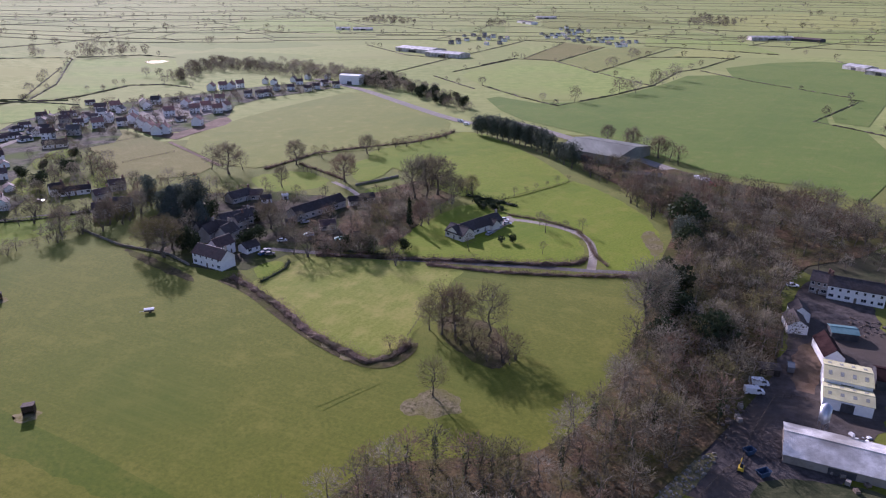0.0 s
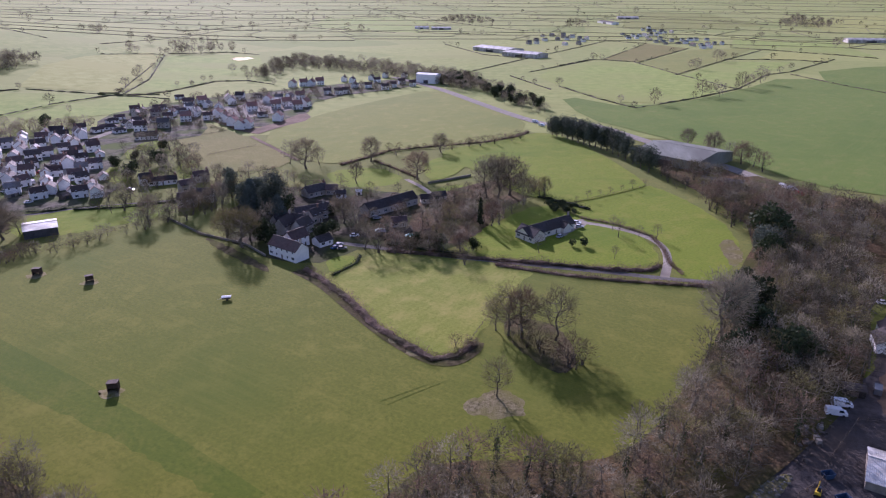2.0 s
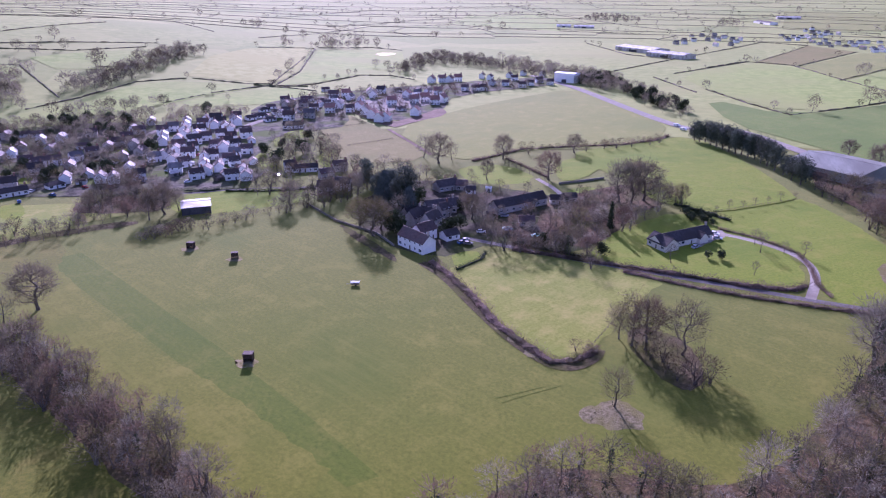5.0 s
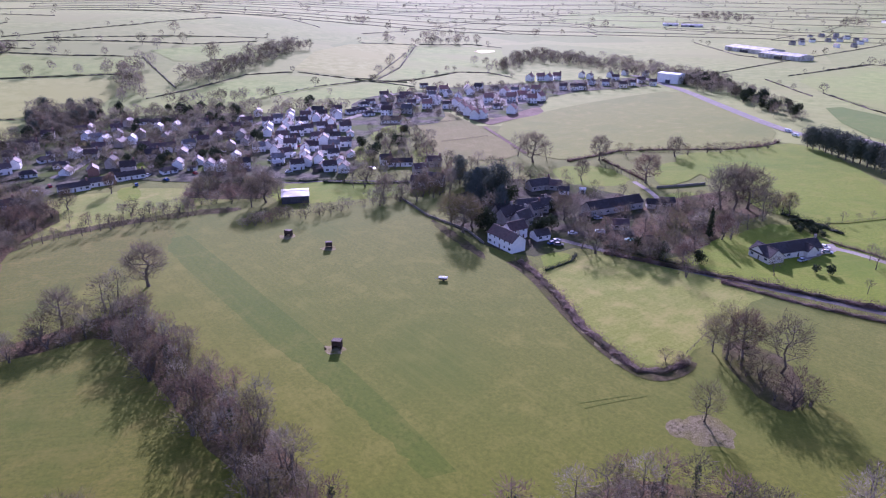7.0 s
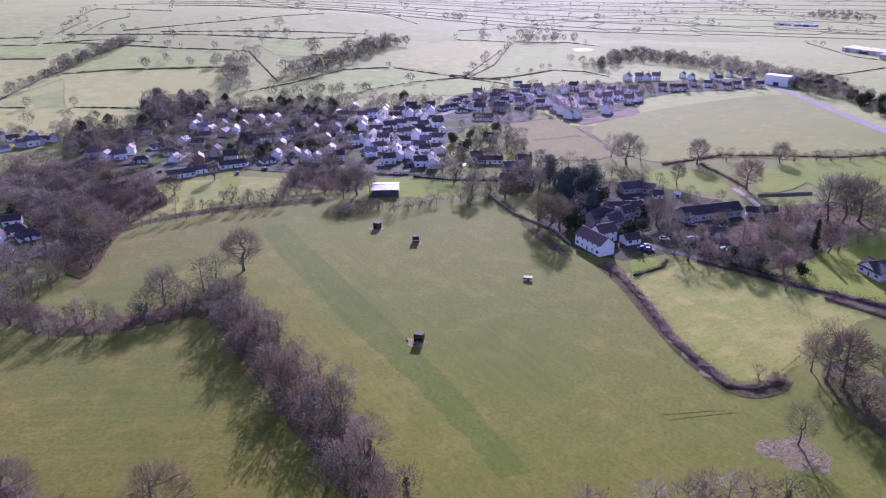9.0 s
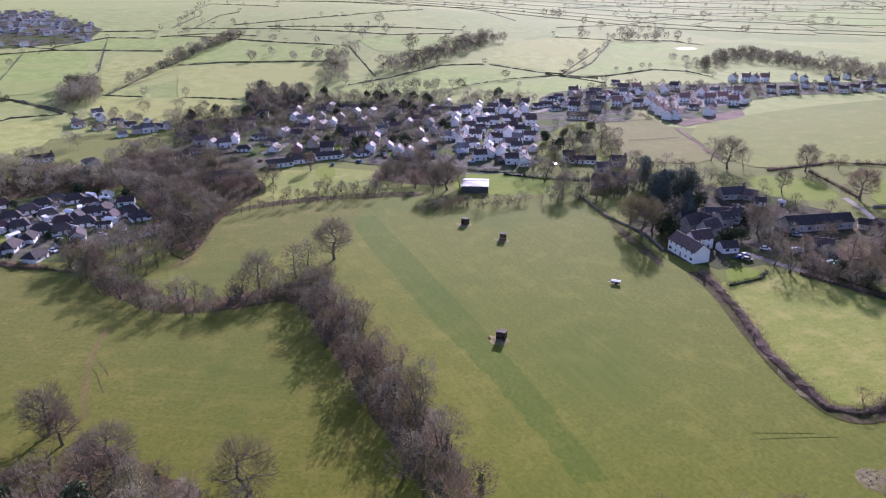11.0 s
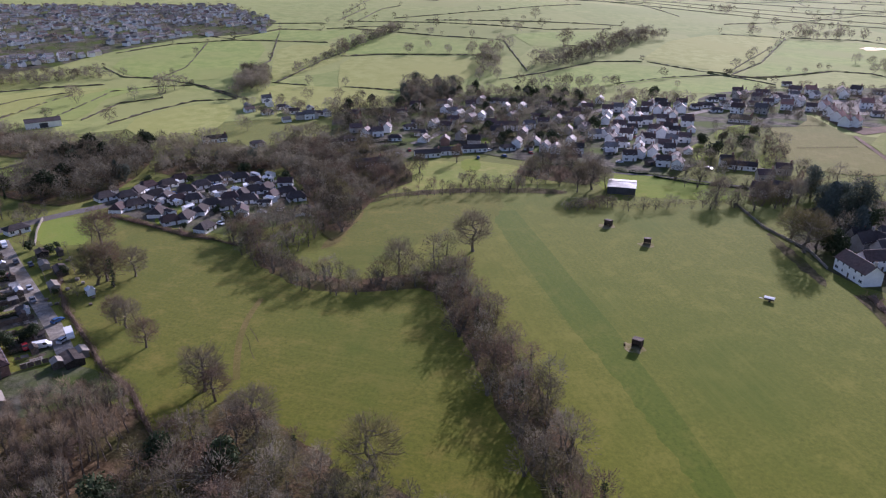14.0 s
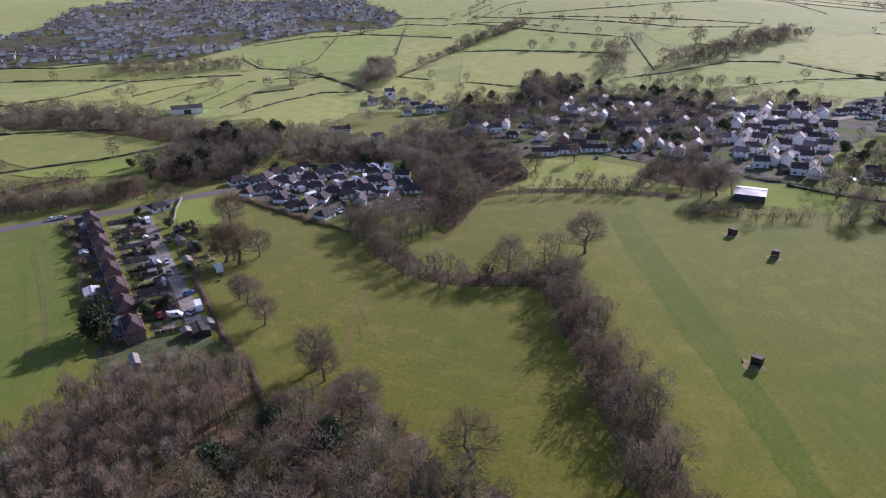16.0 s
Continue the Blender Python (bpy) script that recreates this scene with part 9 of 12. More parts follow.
fence([(33.8, 316.6), (47.9, 308.2), (61.2, 295.5), (63.7, 279.4), (62.9, 263.4)], "post and rail fence along the drive")
fence([(72, 378.7), (32, 344.9)], "post and rail fence between the meadows", 4)
hedge([(-242.5, 19.2), (-209.8, 20.7), (-191.3, 21), (-176.7, 24.7), (-158.2, 24), (-146, 23.8)], 1.8, 2)
hedge([(-329.2, 54.1), (-307.3, 62.8), (-283.1, 72.1), (-270.3, 81)], 1.8, 1.6)
hedge([(-333.4, -25), (-296.2, -18.4), (-248.6, -17), (-212.3, -15.1)], 1.6, 1.8, mat=HEDGE_HAZED)
road("drive", [(-62.5, 379.1), (-50.9, 364.1), (-42.8, 348), (-44.3, 339.8)], 3, GRAVEL, "pale gravel track through the garden", 4, "drive")
road("green_lane", [(-195.2, 482.6), (-138.1, 414.7)], 3, BROWN_SOIL, "brown track between the fields", 4, "track")
patch("building_site", [(-269.8, 558.8), (-195.2, 482.6), (-186.6, 517.2), (-169.9, 556.8), (-186.7, 590.2), (-194, 539.4), (-203.9, 506.1)], BROWN_SOIL, "bare red earth of the building site", 3, "earth")
patch("concrete_apron", [(-276.4, 584.2), (-264.6, 614.3), (-220.1, 702.8), (-195.2, 618.7), (-211, 575.9), (-229.3, 549.6)], CONCRETE, "pale concrete among the new houses", 2, "yard")
road("worn_track", [(-163, 49.2), (-172.6, 53), (-182, 57.2), (-191.4, 62.6), (-198.8, 68), (-206.4, 74.8)], 2.0, WORN, "worn brown path across the meadow", 2, "path")
for pts in ([(-186.1, 60.8), (-181, 60.2), (-176, 58.4), (-170.6, 57.5)], [(-189.6, 63.6), (-184, 63.2), (-178.8, 62.2)]):
    road("rut", pts, 0.22, MARGIN, "narrow dark rut worn into the meadow", 3, "rut")
patch("bare_bank", [(-148.5, 42.4), (-148.2, 48.6), (-132.6, 51.9), (-123.2, 46.4), (-132.3, 42.7)], WORN, "bare reddish leaf-strewn bank under oaks", 2, "bank")
patch("bare_bank", [(-233.9, 109.9), (-253.2, 130.3), (-268.5, 147.3), (-261.7, 149.6), (-245.1, 130.3), (-233.3, 117.4)], WORN, "trampled earth along the field margin", 2, "bank")
# gardens of the terrace
patch("garden_ground", [(-331.1, -5.4), (-322.7, 10.1), (-202.7, 14.4), (-204.9, -1.1)], GARDEN, "trodden garden ground behind the terrace", 1, "garden")
patch("lawn", [(-318.3, -5.1), (-316.2, 5.2), (-309.6, 5.6), (-311.6, -4.5)], LUSH, "narrow lawn of a terrace garden", 3, "lawn")
fence([(-310.8, -7.2), (-306.1, 7.6)], "dark board fence between terrace gardens", 3)
patch("lawn", [(-306.6, -4.4), (-305, 5.4), (-298.7, 5.8), (-300.3, -3.9)], PADDOCK, "narrow lawn of a terrace garden", 3, "lawn")
fence([(-299.6, -6.5), (-295.5, 7.8)], "dark board fence between terrace gardens", 3)
fence([(-289.1, -5.8), (-285.4, 8)], "dark board fence between terrace gardens", 3)
patch("lawn", [(-285.2, -3.3), (-284.5, 5.9), (-278.9, 6.3), (-279.7, -2.7)], LUSH, "narrow lawn of a terrace garden", 3, "lawn")
fence([(-279.1, -5.2), (-275.9, 8.1)], "dark board fence between terrace gardens", 3)
patch("lawn", [(-275.5, -2.7), (-275, 6.1), (-269.8, 6.5), (-270.3, -2.2)], PADDOCK, "narrow lawn of a terrace garden", 3, "lawn")
fence([(-269.7, -4.7), (-266.9, 8.3)], "dark board fence between terrace gardens", 3)
fence([(-260.9, -4.1), (-258.4, 8.4)], "dark board fence between terrace gardens", 3)
patch("lawn", [(-257.5, -1.7), (-257.7, 6.5), (-252.9, 6.9), (-252.9, -1.3)], LUSH, "narrow lawn of a terrace garden", 3, "lawn")
fence([(-252.5, -3.6), (-250.4, 8.6)], "dark board fence between terrace gardens", 3)
patch("lawn", [(-249.3, -1.3), (-249.7, 6.7), (-245.2, 7), (-244.8, -0.8)], PADDOCK, "narrow lawn of a terrace garden", 3, "lawn")
fence([(-244.5, -3.1), (-242.7, 8.7)], "dark board fence between terrace gardens", 3)
fence([(-236.9, -2.6), (-235.4, 8.8)], "dark board fence between terrace gardens", 3)
patch("lawn", [(-234, -0.4), (-234.8, 7), (-230.7, 7.4), (-230, -0)], LUSH, "narrow lawn of a terrace garden", 3, "lawn")
fence([(-229.7, -2.2), (-228.5, 8.9)], "dark board fence between terrace gardens", 3)
patch("lawn", [(-226.9, -0.1), (-227.9, 7.2), (-224, 7.5), (-223.1, 0.3)], PADDOCK, "narrow lawn of a terrace garden", 3, "lawn")
fence([(-222.9, -1.8), (-221.8, 9)], "dark board fence between terrace gardens", 3)
fence([(-216.3, -1.4), (-215.5, 9.2)], "dark board fence between terrace gardens", 3)
patch("lawn", [(-213.7, 0.7), (-215.1, 7.5), (-211.5, 7.8), (-210.2, 1)], LUSH, "narrow lawn of a terrace garden", 3, "lawn")
fence([(-210.1, -1), (-209.5, 9.3)], "dark board fence between terrace gardens", 3)
shed(-275.2, 2.4, 4, 2.1, 2.1, 2.0, 0.5, "timber", "felt", "small timber garden shed behind the terrace", group="garden sheds")
shed(-312.9, 2.5, 4, 2.3, 2.1, 2.0, 0.5, "timber", "felt", "small timber garden shed behind the terrace", group="garden sheds")
shed(-240.2, 6.9, 4, 2.8, 2.0, 2.0, 0.5, "timber", "felt", "small timber garden shed behind the terrace", group="garden sheds")
shed(-279.4, 2.1, 4, 2.8, 2.1, 2.0, 0.5, "block", "felt", "small timber garden shed behind the terrace", group="garden sheds")
shed(-244.8, 7.0, 94, 2.1, 2.2, 2.0, 0.5, "block", "felt", "small timber garden shed behind the terrace", group="garden sheds")
shed(-254.1, 5.9, 94, 2.7, 2.4, 2.0, 0.5, "timber", "sheet", "small timber garden shed behind the terrace", group="garden sheds")
shed(-224.6, 8.3, 4, 2.1, 2.0, 2.0, 0.5, "timber", "sheet", "small weathered garden shed behind the terrace", group="garden sheds")
shed(-276.5, 8.0, 4, 2.7, 1.9, 2.0, 0.5, "timber", "felt", "small weathered garden shed behind the terrace", group="garden sheds")
shed(-260.8, 8.5, 4, 3.1, 2.1, 2.0, 0.5, "timber", "sheet", "small weathered garden shed behind the terrace", group="garden sheds")
shed(-243.8, 6.7, 94, 2.1, 1.9, 2.0, 0.5, "timber", "felt", "small timber garden shed behind the terrace", group="garden sheds")
shed(-308.3, 4.7, 94, 2.4, 2.0, 2.0, 0.5, "block", "sheet", "small timber garden shed behind the terrace", group="garden sheds")
shed(-213.3, 6.8, 4, 2.7, 1.9, 2.0, 0.5, "timber", "felt", "small timber garden shed behind the terrace", group="garden sheds")
shed(-263.6, 8.1, 94, 2.1, 2.1, 2.0, 0.5, "block", "sheet", "small timber garden shed behind the terrace", group="garden sheds")
shed(-221.9, 9.3, 94, 3.0, 2.4, 2.0, 0.5, "block", "felt", "small timber garden shed behind the terrace", group="garden sheds")
shed(-297.5, 1.4, 4, 2.9, 1.8, 2.0, 0.5, "block", "felt", "small weathered garden shed behind the terrace", group="garden sheds")
shed(-280.4, 2.1, 94, 2.9, 2.0, 2.0, 0.5, "timber", "felt", "small weathered garden shed behind the terrace", group="garden sheds")
# allotments
shed(-295.3, 20.4, 4, 5, 4, 2.1, 0.6, "black", "felt", "black shed beside the back lane", group="allotment sheds")
shed(-281.4, 19.2, 4, 5, 3, 2.1, 0.6, "block", "concrete", "grey shed of the allotments", group="allotment sheds")
shed(-272.3, 23.4, 4, 7, 4, 2.1, 0.6, "timber", "felt", "low long allotment shed", group="allotment sheds")
shed(-258.2, 18.9, 4, 5.5, 3, 2.1, 0.6, "block", "concrete", "white polytunnel shed of the allotments", group="allotment sheds")
shed(-246.0, 28.4, 4, 3, 2.5, 2.1, 0.6, "white", "white", "small white hut at the meadow", group="allotment sheds")
shed(-200.4, 14.9, 4, 7, 5, 2.1, 0.6, "black", "felt", "black-roofed garage at the lane end", group="allotment sheds")
shed(-202.9, 17.8, 4, 4, 3, 2.1, 0.6, "block", "concrete", "pale lean-to at the lane end", group="allotment sheds")
shed(-200.4, 11.0, 4, 3, 3, 2.1, 0.6, "timber", "concrete", "small white store at the lane end", group="allotment sheds")
shed(-292.2, 26.3, 4, 4, 2, 2.1, 0.6, "timber", "felt", "timber shed on the allotments", group="allotment sheds")
shed(-204.7, -4.3, 4, 5, 3, 2.1, 0.6, "timber", "felt", "garden store behind the plantation", group="allotment sheds")
shed(-189.5, -4.6, 4, 6, 2.4, 2.1, 0.6, "block", "concrete", "pale store in the plantation edge", group="allotment sheds")
shed(-320.5, -16.0, 4, 4, 3, 2.1, 0.6, "block", "white", "flat white garage behind the terrace", group="allotment sheds")
shed(-285.3, -16.5, 4, 4, 3, 2.1, 0.6, "block", "sheet", "flat grey garage behind the terrace", group="allotment sheds")
shed(-244.7, -14.4, 4, 7, 5, 2.1, 0.6, "white", "sheet", "pale conservatory block beside the terrace", group="allotment sheds")
shed(-216.0, -6.9, 4, 6, 4, 2.1, 0.6, "sheet", "sheet", "grey lean-to beside the terrace", group="allotment sheds")
# parked vehicles
vehicle("van", "white", 89.7, 166.3, -7, "white panel van parked at the wood edge")
vehicle("van", "white", 86.5, 162.0, -7, "white pick-up style van beside another")
vehicle("car", "white", 131.8, 234.3, -13, "white car parked by the stone end")
vehicle("van", "grey", 102.6, 174.6, 65, "dark lorry-like van in the yard")
vehicle("car", "blue", -74.7, 265.1, 56, "blue car on the farmhouse drive")
vehicle("car", "silver", -74.0, 268.3, 57, "pale blue car on the farmhouse drive")
vehicle("car", "silver", 21.4, 290.5, 54, "silver car on the gravel drive")
vehicle("car", "white", 30.0, 310.5, -14, "white car at the bungalow")
vehicle("car", "silver", 30.8, 304.7, 1, "silver car at the bungalow")
vehicle("van", "white", -315.5, 9.5, 2, "white van beside the back lane")
vehicle("van", "white", -215.1, 9.1, 75, "white van at the end of the terrace")
vehicle("car", "red", -217.4, 4.9, 5, "red car beside the white van")
vehicle("caravan", "white", -217.2, 16.9, -1, "white caravan on the back lane")
vehicle("car", "silver", -215.2, 14.8, 130, "silver car beside the caravan")
vehicle("car", "blue", -230.3, 15.6, 121, "dark blue car on the lane")
vehicle("car", "grey", -251.6, 11.4, 3, "grey car on the lane")
vehicle("car", "silver", -263.1, 11.9, 3, "silver car on the lane")
vehicle("car", "red", -278.8, 7.6, 4, "red car behind the terrace")
vehicle("car", "black", -292.9, 11.1, 3, "black car on the back lane")
vehicle("car", "black", -286.3, 15.3, 2, "black car among sheds")
vehicle("car", "white", -339.4, -28.5, 101, "white car on the road")
vehicle("car", "silver", -339.3, -25.0, 101, "silver car on the road")
vehicle("van", "white", 14.9, 565.9, -35, "white van on the main road")
vehicle("van", "white", 19.6, 551.2, -37, "white van on the main road")
vehicle("van", "white", 149.6, 387.3, -72, "white lorry on the hard standing")
vehicle("van", "white", 152.8, 382.4, -62, "white lorry on the hard standing")
vehicle("van", "red", 153.2, 372.8, -62, "red and white lorry on the hard standing")
vehicle("car", "grey", -278.7, 291.3, 119, "car parked in the village street")
vehicle("car", "grey", -270.6, 301.8, 150, "car parked in the village street")
vehicle("car", "silver", -250.3, 290.4, 131, "car parked in the village street")
vehicle("car", "red", -293.1, 283.1, 157, "car parked in the village street")
vehicle("car", "white", -314.1, 268.1, 114, "car parked in the village street")
vehicle("car", "silver", -330.2, 257.5, 23, "car parked in the village street")
vehicle("van", "red", -326.5, 239.0, 162, "car parked in the village street")
vehicle("car", "grey", -327.1, 223.3, 101, "car parked in the village street")
vehicle("car", "red", -344.2, 228.8, 157, "car parked in the village street")
vehicle("van", "silver", -339.0, 216.5, 159, "car parked in the village street")
vehicle("car", "grey", -327.5, 205.2, 16, "car parked in the village street")
vehicle("car", "white", -246.9, 309.4, 48, "car parked in the village street")
vehicle("car", "grey", -207.7, 337.7, 7, "car parked in the village street")
vehicle("car", "black", -264.4, 362.2, 112, "car parked in the village street")
vehicle("van", "silver", -269.7, 344.7, 132, "car parked in the village street")
vehicle("car", "red", -280.4, 366.3, 75, "car parked in the village street")
vehicle("car", "white", -272.9, 325.8, 169, "car parked in the village street")
vehicle("car", "blue", -298.1, 266.0, 167, "car parked in the village street")
vehicle("car", "blue", -304.6, 251.4, 141, "car parked in the village street")
# things in the sheep field
field_hut(-108.0, 151.6, 20)
field_hut(-158.0, 220.3, 35)
field_hut(-182.1, 224.5, 10)
feed_trailer(-100.4, 211.0, 17)
silo(97.4, 146.4)
skip(74.2, 135.9, 20, 2.8, PLASTIC_BLUE)
skip(74.2, 128.0, 20, 3.2, PLASTIC_BLUE)
digger(69.6, 129.5, 60)
hedge([(-322.7, -5.2), (-317.8, 7)], 1.5, 0.9, "clipped dark garden hedge behind the terrace", mat=EVERGREEN)
hedge([(-299.5, -4), (-295.8, 7.4)], 1.5, 0.9, "clipped dark garden hedge behind the terrace", mat=EVERGREEN)
hedge([(-279, -2.8), (-276.2, 7.8)], 1.5, 0.9, "clipped dark garden hedge behind the terrace", mat=EVERGREEN)
hedge([(-260.7, -1.8), (-258.7, 8.1)], 1.5, 0.9, "clipped dark garden hedge behind the terrace", mat=EVERGREEN)
hedge([(-244.3, -0.9), (-243, 8.4)], 1.5, 0.9, "clipped dark garden hedge behind the terrace", mat=EVERGREEN)
hedge([(-229.5, -0.1), (-228.7, 8.7)], 1.5, 0.9, "clipped dark garden hedge behind the terrace", mat=EVERGREEN)
hedge([(-216, 0.6), (-215.7, 8.9)], 1.5, 0.9, "clipped dark garden hedge behind the terrace", mat=EVERGREEN)
plant("yew0", -220.7, 0.2, 6.9, "")
plant("yew1", -221.9, 8.1, 6.1, "")
plant("yew0", -221.5, 5.4, 4.8, "")
plant("yew1", -312.6, 2.9, 4.4, "")
plant("scrub0", -306.0, 3.6, 4.5, "")
plant("yew0", -217.3, -13.4, 12.3, "")
plant("scrub2", -206.5, -11.3, 5.5, "")
plant("scrub0", -311.3, 15.7, 6.5, "")
plant("scrub1", -304.8, 17.4, 5.7, "")
plant("yew0", -329.0, 6.5, 4.0, "")
hedge([(-273.5, 23.6), (-256.3, 20.1), (-242, 20.1)], 1.3, 1.2)
road("wheel_track", [(-329.5, -45.5), (-321.1, -35.6), (-310.8, -30), (-303.1, -31.2), (-298.5, -35), (-281.5, -32.4), (-255.2, -29.4), (-218.9, -27.6)], 0.6, PRESSED, "brown wheel track through the crop", 2, "track")
road("wheel_track", [(-324.3, -44.1), (-316.4, -35), (-308.5, -30.9), (-305.4, -32.9), (-300.5, -36.3), (-279.1, -33.5), (-250.8, -30.3), (-215.6, -28.5)], 0.6, PRESSED, "brown wheel track through the crop", 2, "track")
road("wheel_track", [(-281.4, -37.7), (-258.6, -35.6), (-221.9, -33.3), (-200.6, -33.4)], 0.6, PRESSED, "brown wheel track through the crop", 2, "track")
patch("rubble_strip", [(45.6, 119), (54.8, 128.7), (64.2, 136.5), (67.2, 135.5), (59.3, 126.4), (50, 117.3)], BRASH, "pale rubble bank beside the yard", 2, "rubble")
patch("muddy_verge", [(70.1, 124.5), (80.4, 127.4), (99.5, 122.8), (96.3, 117.5), (67.1, 117.4)], SHADE_AND_MOSS, "mossy muddy ground beside the long shed", 3, "verge")
patch("muddy_verge", [(108.5, 186.3), (121.1, 193.7), (105.1, 161.2), (97.9, 164)], BROWN_SOIL, "brown mud along the yard", 3, "verge")
fence([(72.1, 134), (78, 143.3), (91.2, 159.8), (95.8, 159.8), (102.2, 157.1)], "timber rail fence round the yard", 3)
fence([(57.3, 120.8), (65.3, 128.7), (72.1, 134)], "timber rail fence beside the yard track", 3)
pallet(77.2, 150.3, 176, 1.1)
pallet(77.1, 148.7, 7, 1.1)
pallet(79.7, 154.7, 13, 1.1)
pallet(75.5, 152.7, 63, 0.6)
pallet(76.3, 154.7, 55, 0.7)
pallet(74.5, 149.2, 99, 0.4)
pallet(80.2, 155.7, 158, 0.7)
pallet(73.9, 148.3, 1, 0.5)
pallet(74.3, 148.2, 42, 0.6)
pallet(90.3, 128.9, 50, 0.7)
pallet(92.2, 127.5, 173, 0.8)
pallet(92.1, 125.0, 46, 1.0)
pallet(95.5, 126.6, 176, 0.5)
pallet(96.2, 124.3, 98, 0.6)
pallet(92.6, 122.4, 92, 0.6)
tarpaulin(-60.2, 290.3, 37)
tarpaulin(-44.6, 281.7, 67)
tarpaulin(-45.8, 284.5, 16)
patch("copse_floor", [(-2.2, 206.6), (5.5, 210.5), (16.7, 203.9), (21.6, 185.7), (19, 176.2), (13, 174), (4.1, 186.3), (-1.2, 195.8)], MARGIN, "leaf litter and brambles under the copse", 2, "bank")
plant("scrub0", 5.9, 188.4, 4.8, "")
plant("scrub2", 13.6, 178.8, 6.1, "")
plant("scrub0", 11.1, 184.9, 5.9, "")
hedge([(-53.8, 272.6), (-43.7, 270), (-33.8, 267.5), (-19.4, 265)], 2, 2, "dark garden hedge along the lane", mat=EVERGREEN)
plant("wood0", -56.2, 286.6, 8.5, "")
plant("wood2", -48.1, 283.1, 8.7, "")
plant("wood3", -40.0, 278.2, 10.4, "")
plant("wood1", -33.2, 279.7, 9.1, "")
plant("wood0", -27.4, 281.2, 10.0, "")
plant("scrub0", -59.9, 279.4, 8.3, "")
plant("scrub1", -50.1, 272.6, 7.7, "")
plant("yew0", -41.3, 270.0, 8.1, "")
plant("yew1", -30.4, 268.8, 7.9, "")
plant("wood2", -22.3, 272.9, 9.7, "")
plant("wood0", -19.4, 283.4, 9.8, "")
plant("yew0", -16.1, 269.0, 7.1, "")
plant("scrub1", -71.3, 286.4, 7.4, "")
plant("wood3", -67.5, 292.5, 8.6, "")
plant("wood1", -81.5, 308.3, 9.0, "")
plant("yew1", -88.2, 308.2, 5.6, "")
plant("scrub0", -88.1, 318.6, 5.2, "")
plant("wood2", -93.8, 314.1, 7.1, "")
plant("scrub0", -80.0, 325.9, 6.5, "")
plant("scrub2", -76.3, 335.5, 6.0, "")
plant("wood0", -39.8, 321.0, 7.6, "")
plant("scrub0", -33.7, 315.7, 7.5, "")
plant("wood2", -25.0, 309.0, 8.5, "")
plant("scrub1", -92.5, 352.5, 7.2, "")
plant("scrub0", -106.1, 349.2, 8.0, "")
plant("wood0", -97.6, 363.4, 8.0, "")
patch("garden_plot", [(-316.3, -1.6), (-315.5, 1.4), (-311.9, 0.6), (-312.3, -1.6)], CONCRETE, "pale concrete patio of a terrace garden", 4, "garden", soft=False)
patch("garden_plot", [(-314.1, 4.6), (-313.8, 6.7), (-309.4, 7.3), (-310.1, 4.6)], GRAVEL, "gravel bed of a terrace garden", 4, "garden", soft=False)
patch("garden_plot", [(-312.6, 0.6), (-312.2, 2.8), (-308.5, 2.4), (-308.7, 0.6)], TIMBER, "weathered timber decking in a terrace garden", 4, "garden", soft=False)
patch("garden_plot", [(-303.1, -3.9), (-302.9, -2.1), (-298.8, -1.3), (-299.5, -3.8)], CONCRETE, "pale concrete patio of a terrace garden", 4, "garden", soft=False)
patch("garden_plot", [(-304.8, 1.3), (-304.4, 3.4), (-300.7, 3.3), (-301, 1.3)], TIMBER, "weathered timber decking in a terrace garden", 4, "garden", soft=False)
patch("garden_plot", [(-304.5, 3.1), (-303.8, 5.7), (-300.5, 4.8), (-300.7, 3.1)], GRAVEL, "gravel bed of a terrace garden", 4, "garden", soft=False)
hedge([(-301.6, -2), (-300.2, 7.3)], 1.3, 0.8, "low garden hedge behind the terrace")
patch("garden_plot", [(-293.8, 2.7), (-293.1, 5.2), (-289.4, 5.6), (-290.2, 2.7)], CONCRETE, "pale concrete patio of a terrace garden", 4, "garden", soft=False)
patch("garden_plot", [(-294.6, -4.3), (-294.1, -2), (-290.9, -2.5), (-291.1, -4.2)], TIMBER, "weathered timber decking in a terrace garden", 4, "garden", soft=False)
patch("garden_plot", [(-289.7, 4.9), (-289.3, 6.9), (-286, 6.5), (-286.2, 4.8)], GRAVEL, "gravel bed of a terrace garden", 4, "garden", soft=False)
patch("garden_plot", [(-285.6, -3.2), (-284.9, -0.5), (-282, -1.4), (-282.3, -3.2)], SHADE_AND_SOIL, "dug dark soil bed of a terrace garden", 4, "garden", soft=False)
patch("garden_plot", [(-285.4, -3.3), (-285, -1.3), (-281.4, -0.8), (-282.1, -3.3)], SHADE_AND_SOIL, "dug dark soil bed of a terrace garden", 4, "garden", soft=False)
patch("garden_plot", [(-280.6, 1.4), (-280.3, 3.2), (-277.1, 3), (-277.4, 1.4)], SHADE_AND_SOIL, "dug dark soil bed of a terrace garden", 4, "garden", soft=False)
hedge([(-280.7, -1), (-280.1, 7.7)], 1.3, 0.8, "low garden hedge behind the terrace")
patch("garden_plot", [(-275.9, -3), (-275, -0.2), (-272.1, -0.6), (-272.7, -3)], TIMBER, "weathered timber decking in a terrace garden", 4, "garden", soft=False)
patch("garden_plot", [(-272.4, 5.6), (-271.9, 7.8), (-268.9, 7.6), (-269.3, 5.6)], TIMBER, "weathered timber decking in a terrace garden", 4, "garden", soft=False)
patch("garden_plot", [(-270.2, 4.9), (-270, 6.5), (-266.8, 6.8), (-267.2, 4.9)], CONCRETE, "pale concrete patio of a terrace garden", 4, "garden", soft=False)
